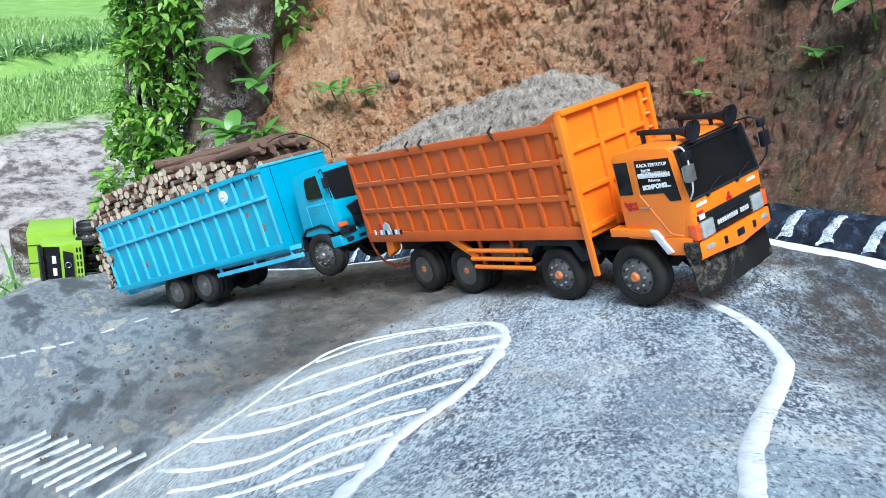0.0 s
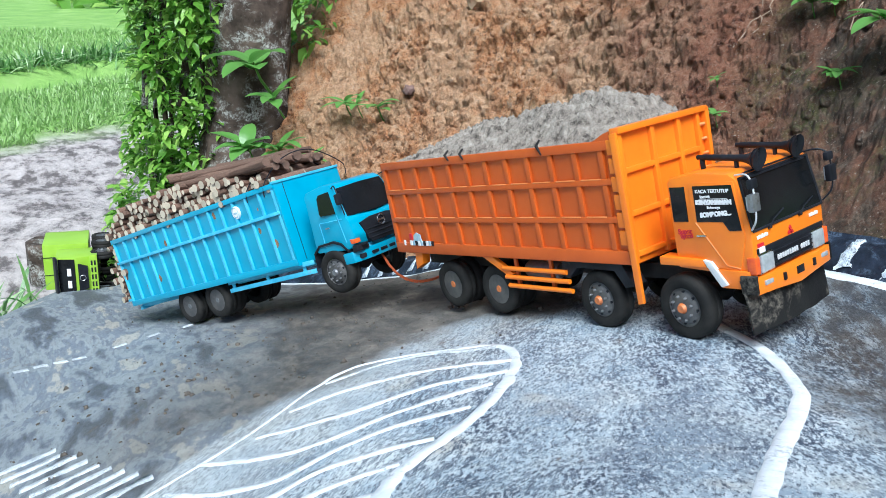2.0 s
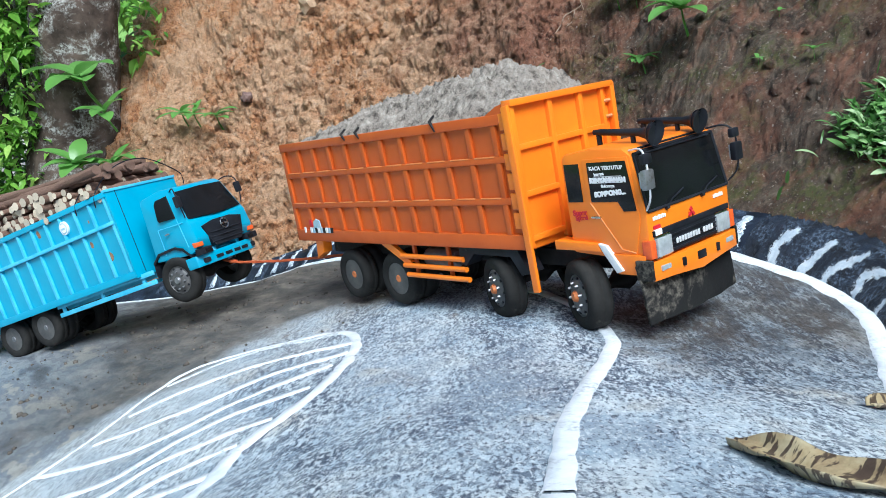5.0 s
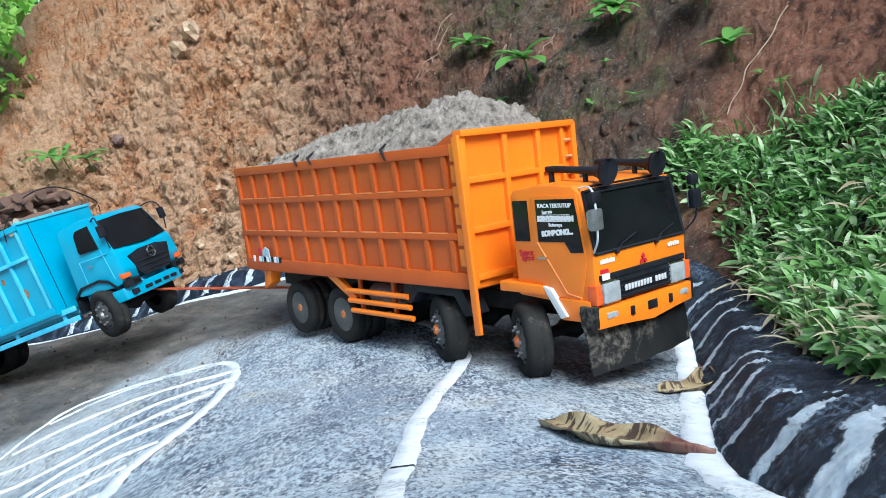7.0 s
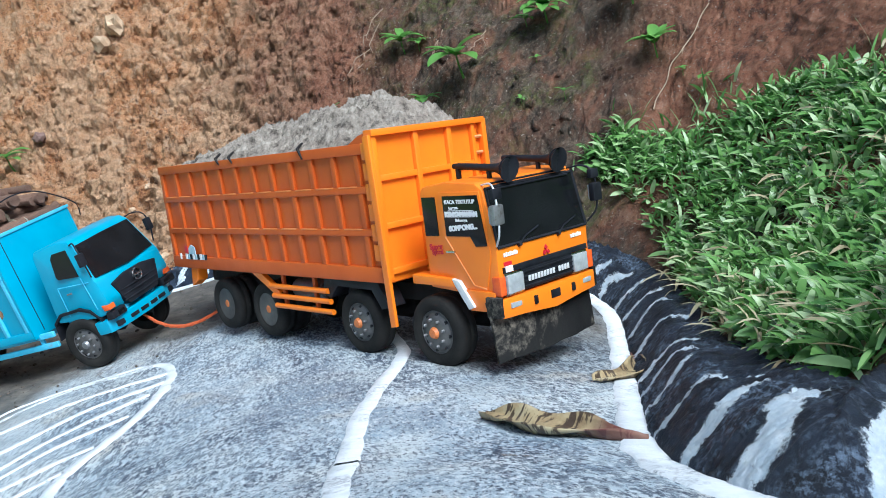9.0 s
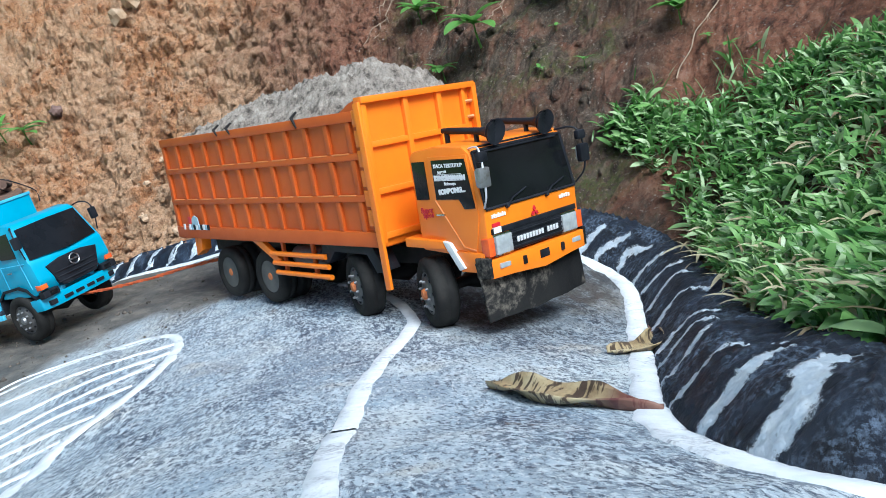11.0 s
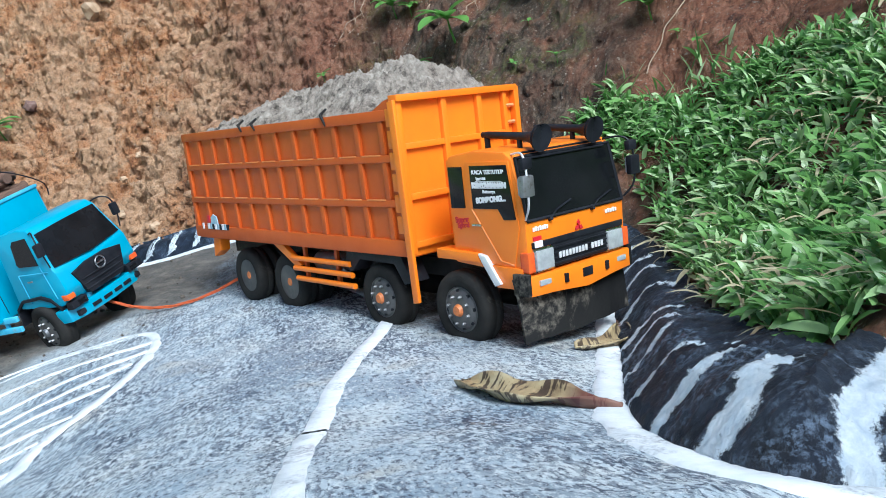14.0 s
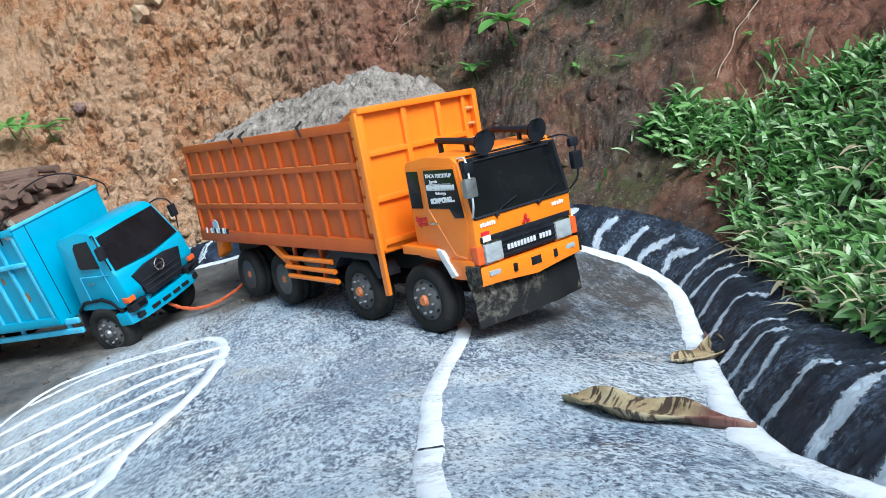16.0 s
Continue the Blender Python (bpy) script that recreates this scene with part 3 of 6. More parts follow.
def sheet(name, xs, ys, zfun, material, keep=None, shift=None):
    verts = [(x, y, zfun(x, y)) for y in ys for x in xs]
    if shift:
        verts = [shift(*v) for v in verts]
    n = len(xs)
    faces = [(j * n + i, j * n + i + 1, (j + 1) * n + i + 1, (j + 1) * n + i) for j in range(len(ys) - 1) for i in range(n - 1) if keep is None or keep((xs[i] + xs[i + 1]) / 2, (ys[j] + ys[j + 1]) / 2)]
    return soup(name, verts, faces, material)


def far_ground_z(x, y):
    d = -0.885 * x + 0.466 * y
    bund = 0.22 * math.exp(-((d - 10.3) / 0.35) ** 2) + 0.12 * max(0, min(1, d - 10.3)) if d > 8 else 0
    return -0.92 + 0.05 * rough_noise(x, y, 1.1, 5, 3.1) * (1 if abs(x) + abs(y) < 40 else 0) + bund


edge = [-400, -150, -60, -30, -20, -15]
gx = edge + list(np.linspace(-12, 4, 110)) + [8, 15, 40, 150, 400]
gy = [-400, -120, -40, -12, -5] + list(np.linspace(-1, 18, 130)) + [22, 30, 60, 150, 400]
ground = tagged(new("ground", sheet("ground", gx, gy, far_ground_z, FIELD)), "trampled grey mud flat turning into green rice field", "ground", kind="structure")


def road_surface(x, y):
    z = float(road_z(x, y)) + 0.006 * rough_noise(x, y, 3.0, 3, 1.7) + 0.0012 * rough_noise(x, y, 26, 3, 5.2)
    # a loose verge on the lower side, and the outer ends run out into the field
    low = max(0.0, (-x - 1.55) / 0.6, (y - 0.3 * x - 3.7) / 0.5, (-1.1 - y) / 0.4)
    return z * (1 - min(1, low) ** 2 * 1.0) + min(1, low) ** 2 * -1.05


rx, ry = np.arange(-2.3, 1.25, 0.02), np.arange(-1.5, 4.4, 0.02)
road = tagged(new("road", sheet("road", rx, ry, road_surface, ROAD, lambda x, y: from_kerb(x, y)[0] < 0.05)), "grey weathered concrete road with dark blotches and mud stains", "road", kind="structure")


def bank_z(x, y):
    d, k = from_kerb(x, y)
    s = KLEN[k]
    w = kerb_top(s)
    base = float(road_z(*KERB[k]))
    crag = rough_noise(x, y, 2.2, 6, 7.3)
    face = float(np.interp(s, [1.6, 2.4], [0.03, 0.06]))
    d2 = d + face * crag * min(1, max(0, d - w) / 0.15)
    if d < w * 0.97:
        return base + 0.6 * kerb_rise(s)
    u = d2 - w * 0.97
    steep = float(np.interp(s, [0.4, 1.3, 2.0, 2.6, 3.4], [0.95, 1.0, 1.12, 1.15, 1.2]))
    rise = steep * max(0, u) + 0.30 * softplus(u - 0.45) * float(np.interp(s, [1.2, 1.9, 2.6], [0.3, 1.0, 0.3]))
    fine = 0.016 * rough_noise(x, y, 5, 3, 2.2)
    z = base + 0.85 * kerb_rise(s) + rise + fine * min(1, max(0, u) / 0.06)
    return min(z, base + 1.9 + 0.2 * crag)


def crumble(x, y, z):
    """Pushes the face in and out, so that it breaks into blocks, ledges and hollows."""
    d, k = from_kerb(x, y)
    amount = min(1.0, max(0.0, d - 1.05 * kerb_top(KLEN[k])) / 0.08) * (1.0 if d < 1.3 else 0.4)
    p = Vector((x, y, z))
    a = noise.turbulence(p * 8, 4, False) - 0.35
    b = noise.fractal(p * 22, 0.7, 2.1, 4)
    wob = Vector((b, a, -b)) * 0.02
    near = noise.voronoi((p + wob) * 15)[0]
    block = min(0.45, near[1] - near[0])
    near = noise.voronoi((p - wob) * 38)[0]
    chip = min(0.45, near[1] - near[0])
    # the loose orange part breaks into blocks, the damp part stays a scraped face
    loose = min(1.0, max(0.12, 0.85 - 1.3 * (x - 0.25 * y)))
    n = Vector((-KOUT[k][0], -KOUT[k][1], 0.75))
    q = p + n * amount * ((0.3 + 0.7 * loose) * (0.024 * a + 0.016 * b) + loose * (0.045 * block + 0.016 * chip - 0.016))
    return q.x, q.y, q.z


bx = np.r_[np.arange(-1.5, -0.95, 0.02), np.arange(-0.95, 1.5, 0.0078), np.arange(1.5, 3.6, 0.05)]
by = np.r_[np.arange(-0.9, 0.0, 0.04), np.arange(0.0, 1.2, 0.02), np.arange(1.2, 3.7, 0.0078), np.arange(3.7, 4.2, 0.02), np.arange(4.2, 6.0, 0.05)]


def is_bank(x, y):
    d, k = from_kerb(x, y)
    return d > 0.93 * kerb_top(KLEN[k]) and y > -0.75 and (y < 4.35 + 0.8 * (x + 0.9) or x > 0.2)


bank = tagged(new("earth_bank", sheet("earth_bank", bx, by, bank_z, SOIL, is_bank, crumble)), "cut bank of crumbling orange and red-brown earth", "bank", kind="structure")
bank.data.shade_flat()

# kerb: sloped face of black-painted concrete, broad at the near nose
NOSE = 2.02
# width, then places along the kerb and back from its line, of the white stripes sprayed up its face and over its top
STRIPES = [
        (0.018, (0.53, 0.004), (0.52, 0.04), (0.50, 0.11)), (0.025, (0.649, 0.004), (0.636, 0.035), (0.598, 0.11)), (0.026, (0.751, 0.004), (0.764, 0.033), (0.80, 0.06), (0.82, 0.085)),
        (0.019, (0.833, 0.004), (0.85, 0.026), (0.872, 0.052), (0.885, 0.068)), (0.012, (0.938, 0.004), (0.967, 0.031), (1.0, 0.05), (0.97, 0.066), (0.93, 0.08)),
        (0.011, (1.064, 0.004), (1.107, 0.03), (1.133, 0.046)), (0.012, (1.165, 0.004), (1.209, 0.036), (1.184, 0.058)), (0.012, (1.25, 0.004), (1.30, 0.035), (1.273, 0.069)),
        (0.012, (1.405, 0.004), (1.455, 0.042), (1.425, 0.076)), (0.012, (1.52, 0.004), (1.57, 0.038), (1.553, 0.069)), (0.013, (1.637, 0.004), (1.645, 0.031), (1.629, 0.061)),
        (0.013, (1.703, 0.004), (1.705, 0.019), (1.693, 0.042)), (0.014, (1.782, 0.003), (1.795, 0.023), (1.756, 0.045)), (0.015, (1.858, 0.003), (1.848, 0.017), (1.82, 0.04)),
        (0.016, (1.909, 0.003), (1.899, 0.016), (1.884, 0.04)), (0.017, (1.973, 0.003), (1.98, 0.018), (1.96, 0.04))]


def kerb_point(at, d):
    k = int(np.searchsorted(KLEN, at).clip(1, len(KERB) - 2))
    return KERB[k] + KTAN[k] * (at - KLEN[k]) + KOUT[k] * d


STRIPE_LINES = [(width, spline([tuple(kerb_point(*w)) for w in way], 40)) for width, *way in STRIPES]


def paint_at(x, y):
    """How much white paint lies at a plan point: 1 inside a stripe, fading out at its edges."""
    best = 0.0
    for width, line in STRIPE_LINES:
        d2 = (line[:, 0] - x) ** 2 + (line[:, 1] - y) ** 2
        k = int(d2.argmin())
        half = 0.5 * width * (1.0 - 0.25 * k / 39) * (1 + 0.35 * rough_noise(x, y, 45, 2, width * 90))
        best = max(best, 0.5 - (math.sqrt(d2[k]) - half) / 0.011)
    return min(1.0, best)


def kerb_mat():
    """Black paint on rough concrete, with white stripes sprayed over it."""
    m, nt, b = nodes_of("striped_kerb_paint")
    v = coords(nt)
    at = nt.nodes.new("ShaderNodeAttribute")
    at.attribute_name = "paint"
    black = mix_node(nt, step_fac(nt, noise_node(nt, 30, vec=v), 0.35, 0.65), (0.004, 0.006, 0.012), (0.020, 0.030, 0.052))
    scuff = math_node(nt, "MULTIPLY", step_fac(nt, noise_node(nt, 16, 8, 0.7, v, 0.6), 0.46, 0.60), step_fac(nt, noise_node(nt, 170, 5, 0.75, v), 0.47, 0.60))
    black = mix_node(nt, scuff, black, (0.15, 0.20, 0.28))
    white = mix_node(nt, step_fac(nt, noise_node(nt, 60, 6, 0.7, v), 0.35, 0.65), (0.72, 0.79, 0.85), (0.44, 0.54, 0.64))
    worn = math_node(nt, "MULTIPLY", math_node(nt, "SUBTRACT", noise_node(nt, 110, 8, 0.8, v), 0.5), 2.6)
    fac = step_fac(nt, math_node(nt, "ADD", at.outputs["Fac"], worn), 0.36, 0.62)
    nt.links.new(mix_node(nt, fac, black, white), b.inputs["Base Color"])
    b.inputs["Roughness"].default_value = 0.55
    b.inputs["Specular IOR Level"].default_value = 0.35
    n1 = bump_node(nt, noise_node(nt, 70, 9, 0.8, v), 0.9, 0.008, b)
    bump_node(nt, noise_node(nt, 260, 4, 0.7, v), 0.6, 0.002, b, n1)
    return m


KERB_STRIPED = kerb_mat()


def kerb_z(x, y):
    d, k = from_kerb(x, y)
    prof = kerb_profile(KLEN[k])
    lump = 0.010 * rough_noise(x, y, 9, 5, 6.0) + 0.003 * rough_noise(x, y, 40, 3, 1.0)
    return float(road_z(*KERB[k])) + float(np.interp(d, [p[0] for p in prof], [p[1] for p in prof])) + lump * min(1, max(0, d) / 0.02)


kx, ky = np.arange(0.38, 1.12, 0.0045), np.arange(-0.32, 1.40, 0.0045)


def on_nose(x, y):
    d, k = from_kerb(x, y)
    return -0.01 < d < kerb_top(KLEN[k]) + 0.02 and KLEN[k] < NOSE + 0.02


kerb = tagged(new("kerb", sheet("kerb", kx, ky, kerb_z, KERB_STRIPED, on_nose)), "rough black-painted concrete kerb with white painted stripes", "kerb", kind="structure")
paint = kerb.data.attributes.new("paint", "FLOAT", "POINT")
paint.data.foreach_set("value", [paint_at(v.co.x, v.co.y) if -0.01 < from_kerb(v.co.x, v.co.y)[0] < 0.16 else 0.0 for v in kerb.data.vertices])
bm = bmesh.new()
rows = []
for k in range(0, len(KERB), 2):
    if KLEN[k] < NOSE:
        continue
    z0 = float(road_z(*KERB[k]))
    ring = []
    for d, h in kerb_profile(KLEN[k]):
        p = KERB[k] + KOUT[k] * d
        ring.append(bm.verts.new((p[0], p[1], z0 + h + 0.0042 * rough_noise(p[0], p[1], 14, 4, 6.0))))
    rows.append(ring)
for a, b in zip(rows, rows[1:]):
    for j in range(len(a) - 1):
        bm.faces.new((a[j], a[j + 1], b[j + 1], b[j]))
part("kerb_run", bm, KERB_BLACK, kerb, "", 3.2)


def kerb_face(x, y):
    """Height of the painted kerb at a plan point, on the nose and on the run behind it."""
    d, k = from_kerb(x, y)
    if KLEN[k] < NOSE:
        return kerb_z(x, y)
    prof = kerb_profile(KLEN[k])
    return float(road_z(*KERB[k])) + float(np.interp(d, [p[0] for p in prof], [p[1] for p in prof])) + 0.0042 * rough_noise(x, y, 14, 4, 6.0)


def ribbon(bm, plan, widths, lift=0.0022, zfun=None, ragged=0.12, seed=0.0):
    """A strip of paint laid over the ground along plan points, with ragged edges and some thickness."""
    zfun = zfun or road_surface
    t = np.gradient(plan, axis=0)
    t /= np.linalg.norm(t, axis=1)[:, None]
    nrm = np.stack([-t[:, 1], t[:, 0]], 1)
    prev = None
    for k, (p, n) in enumerate(zip(plan, nrm)):
        w = widths if isinstance(widths, float) else float(np.interp(k / (len(plan) - 1), np.linspace(0, 1, len(widths)), widths))
        row = []
        for j, f in enumerate((-1.0, -0.8, 0.0, 0.8, 1.0)):
            r = 1 + ragged * 2.2 * rough_noise(p[0] + f, p[1], 22, 3, seed + j) if abs(f) > 0.5 else 1
            q = p + n * f * r * w / 2
            row.append(bm.verts.new((q[0], q[1], zfun(q[0], q[1]) + (lift if abs(f) < 0.9 else -0.002))))
        if prev:
            for j in range(4):
                bm.faces.new((prev[j], prev[j + 1], row[j + 1], row[j]))
        prev = row


def painted(name, points, widths, label, n=40, paint=WHITE_PAINT, **more):
    bm = bmesh.new()
    ribbon(bm, spline(points, n), widths, **more)
    return part(name, bm, paint, road, label, 3.2)


painted("centre_line", [(0.4321, 1.3748), (0.4560, 1.301), (0.4745, 1.2284), (0.4790, 1.1492), (0.4730, 1.0700), (0.4510, 0.9700), (0.3950, 0.8590), (0.3370, 0.7540), (0.2850, 0.6520), (0.2460, 0.5500), (0.2130, 0.4560)], [0.02, 0.022, 0.025, 0.025, 0.026], "worn white road line", 130, ragged=0.12)
painted("centre_line", [(0.2095, 0.4480), (0.1850, 0.3850), (0.1640, 0.3100), (0.1440, 0.2250), (0.1292, 0.1366), (0.109, 0.0399)], [0.026, 0.025, 0.02], "worn white road line", 80, ragged=0.12)
painted("edge_line", [(p[0] - 0.014 * o[0], p[1] - 0.014 * o[1]) for p, o in list(zip(KERB, KOUT))[14:400:8]], [0.034, 0.034, 0.03, 0.026, 0.024, 0.024], "thick white line along the kerb", 260, ragged=0.16)
# the long striped island: outline and eight stripes
painted("island_outline", [(-0.2386, 1.4319), (-0.1824, 1.4746), (-0.101, 1.4759), (-0.0262, 1.4501), (0.0502, 1.4334), (0.0926, 1.3883), (0.1074, 1.3074), (0.0971, 1.2264), (0.0649, 1.1057), (0.0289, 1.0171), (-0.0123, 0.9466), (-0.0588, 0.8736), (-0.0856, 0.7931), (-0.1079, 0.717), (-0.1216, 0.6281)],
        [0.008, 0.012, 0.018, 0.024, 0.026, 0.026, 0.026], "white outline of a painted traffic island", 170, ragged=0.25)
for pts in ([(0.0804, 1.407), (-0.0929, 1.4544), (-0.2426, 1.4058)], [(0.1014, 1.2996), (-0.0446, 1.3341), (-0.1885, 1.3307), (-0.2884, 1.2913)], [(0.0899, 1.2329), (-0.0224, 1.2293), (-0.1709, 1.1946), (-0.3261, 1.2048)],
            [(0.0615, 1.1787), (-0.0733, 1.1341), (-0.1922, 1.091), (-0.2998, 1.1044), (-0.4124, 1.1612)], [(0.0267, 1.0758), (-0.0864, 1.0597), (-0.1816, 1.0186), (-0.2434, 0.9836), (-0.3359, 1.0078), (-0.438, 1.0752)],
            [(-0.0225, 0.9672), (-0.1021, 0.9675), (-0.1876, 0.9561), (-0.2552, 0.9185), (-0.3832, 0.9702)], [(-0.0639, 0.9029), (-0.1323, 0.8958), (-0.2118, 0.8579), (-0.2928, 0.8784)], [(-0.0903, 0.8179), (-0.1498, 0.8214), (-0.1966, 0.8198)]):
    painted("island_stripe", pts, [0.018, 0.015, 0.017, 0.010], "", 60, FADED_PAINT if pts[0][1] > 1.35 else WHITE_PAINT, ragged=0.32, seed=pts[0][0] * 31)
painted("island_outline", [(-0.545, 1.03), (-0.487, 1.085), (-0.4004, 1.1662), (-0.337, 1.2561), (-0.279, 1.3644), (-0.2386, 1.4319)], 0.007, "", 60, ragged=0.5)
for k in range(9):
    a = np.array([-0.885 + 0.042 * k, 1.465 - 0.040 * k])
    painted("crossing_bar", [tuple(a + (-0.055, -0.028)), tuple(a + (-0.0, 0.0)), tuple(a + (0.055, 0.028))], [0.024, 0.026], "short worn white bar of a crossing" if not k else "", 24, FADED_PAINT, ragged=0.3)
for p in ((-1.2361, 2.1012), (-1.1994, 2.1421), (-1.1615, 2.1836), (-1.123, 2.2196), (-1.0286, 2.292), (-0.9394, 2.3401), (-0.8441, 2.385)):
    painted("lane_dash", [(p[0] - 0.016, p[1] - 0.014), p, (p[0] + 0.014, p[1] + 0.012)], [0.016, 0.02], "", 14, FADED_PAINT, ragged=0.4)

# white stripes up the kerb's face, bent over its top
def kerb_stripe(width, seed, *way):
    """way: places along the kerb and back from its line, from the foot to the end on the top."""
    plan = []
    for at, d in way:
        k = int(np.searchsorted(KLEN, at).clip(1, len(KERB) - 2))
        plan.append(tuple(KERB[k] + KTAN[k] * (at - KLEN[k]) + KOUT[k] * d))
    plan = spline(plan, 80)
    bm = bmesh.new()
    t = np.gradient(plan, axis=0)
    t /= np.linalg.norm(t, axis=1)[:, None]
    prev = None
    for j, (p, q) in enumerate(zip(plan, t)):
        f = j / 79
        w = width * (1.05 - 0.2 * f) * (1 if f < 0.9 else 1 - 6 * (f - 0.9)) * (1 + 0.3 * rough_noise(p[0], p[1], 40, 3, seed))
        row = []
        for i, u in enumerate((-1.0, -0.75, 0.0, 0.75, 1.0)):
            r = 1 + 0.5 * rough_noise(p[0] + u, p[1], 110, 4, seed + i) if abs(u) > 0.5 else 1.0
            c = p + np.array((-q[1], q[0])) * u * r * w / 2
            row.append(bm.verts.new((c[0], c[1], kerb_face(c[0], c[1]) + (0.0016 if abs(u) < 1 else -0.0005))))
        if prev:
            for i in range(4):
                bm.faces.new((prev[i], prev[i + 1], row[i + 1], row[i]))
        prev = row
    return part("kerb_stripe", bm, KERB_WHITE, kerb, "", 3.2)


for n in range(23):
    at = 2.065 + 0.09 * n
    kerb_stripe(0.025, n * 1.7, (at, 0.003), (at + 0.006, 0.03), (at + 0.004, 0.062))


# ---- vehicles ----
def make_wheel(parent, at, radius, width, side, dual=False, hub=None, name="wheel"):
    """side -1: the face looks to -y. The wheel's mesh is its tyre; rim, hub and nuts are its pieces."""
    r, w = radius, width
    bm = bmesh.new()
    def tyre(y0):
        prof = [(0.60 * r, 0.42), (0.66 * r, 0.5), (0.86 * r, 0.52), (0.96 * r, 0.44), (1.0 * r, 0.30), (1.0 * r, 0.1), (0.985 * r, 0.08), (0.985 * r, 0.02), (1.0 * r, 0.0), (1.0 * r, -0.3), (0.96 * r, -0.44), (0.86 * r, -0.52), (0.66 * r, -0.5), (0.60 * r, -0.42)]
        rings = []
        for rr, h in prof:
            rings.append([bm.verts.new((math.cos(a) * rr * (1 + (0.008 if (j // 2) % 2 and rr > 0.95 * r else 0)), y0 + h * w, math.sin(a) * rr)) for j, a in ((j, 2 * math.pi * j / 44) for j in range(44))])
        for a, b in zip(rings, rings[1:]):
            for j in range(44):
                bm.faces.new((a[j], a[(j + 1) % 44], b[(j + 1) % 44], b[j]))
    tyre(0.0)
    if dual:
        tyre(-side * w * 1.12)
    wheel = part(name, bm, RUBBER, parent, "black rubber tyre grey with dust", 0.9)
    wheel.matrix_basis = pose(*at)
    o = side
    bm = bmesh.new()
    if dual:
        lathe(bm, [(0.62 * r, o * 0.40 * w), (0.58 * r, o * 0.38 * w), (0.52 * r, o * 0.10 * w), (0.30 * r, o * 0.0), (0.0, o * 0.0)], 28)
    else:
        lathe(bm, [(0.62 * r, o * 0.40 * w), (0.59 * r, o * 0.44 * w), (0.55 * r, o * 0.36 * w), (0.46 * r, o * 0.50 * w), (0.30 * r, o * 0.56 * w), (0.0, o * 0.56 * w)], 28)
    rim = part("rim", bm, RIM, wheel, "", 0.6)
    bm = bmesh.new()
    top = 0.46 * w if dual else 0.74 * w
    lathe(bm, [(0.22 * r, o * 0.0), (0.20 * r, o * 0.6 * top), (0.15 * r, o * 0.85 * top), (0.12 * r, o * 0.95 * top), (0.0, o * 0.95 * top)], 18)
    part("hub", bm, hub or STEEL, wheel, "", 0.6)
    lift = 0.05 * w if dual else 0.54 * w
    for k in range(8):
        a = 2 * math.pi * k / 8
        c = (math.cos(a) * 0.37 * r, 0, math.sin(a) * 0.37 * r)
        bm = bmesh.new()
        tube(bm, [(c[0], o * lift, c[2]), (c[0], o * (lift + 0.08 * w), c[2]), (c[0], o * (lift + 0.14 * w), c[2])], [0.045 * r, 0.045 * r, 0.03 * r], 6)
        part("wheel_nut", bm, STEEL, wheel, "", 0.6)
    if not dual:
        bm = bmesh.new()
        for k in range(8):
            a = 2 * math.pi * (k + 0.5) / 8
            c = (math.cos(a) * 0.49 * r, 0, math.sin(a) * 0.49 * r)
            tube(bm, [(c[0], o * 0.40 * w, c[2]), (c[0], o * 0.475 * w, c[2])], 0.05 * r, 8)
        part("rim_hole_ring", bm, BLACK, wheel)
    return wheel


def text_at(x, y, z, side=-1, lean=0.0):
    """Plane for letters on a side face: reads from the tail to the nose on the -y side."""
    return pose(x, y, z, 90 if side < 0 else 90, 0, 0 if side < 0 else 180) @ pose(0, 0, 0, 0, 0, lean)


def front_plane(x, y, z):
    return pose(x, y, z, 90, 0, 90)


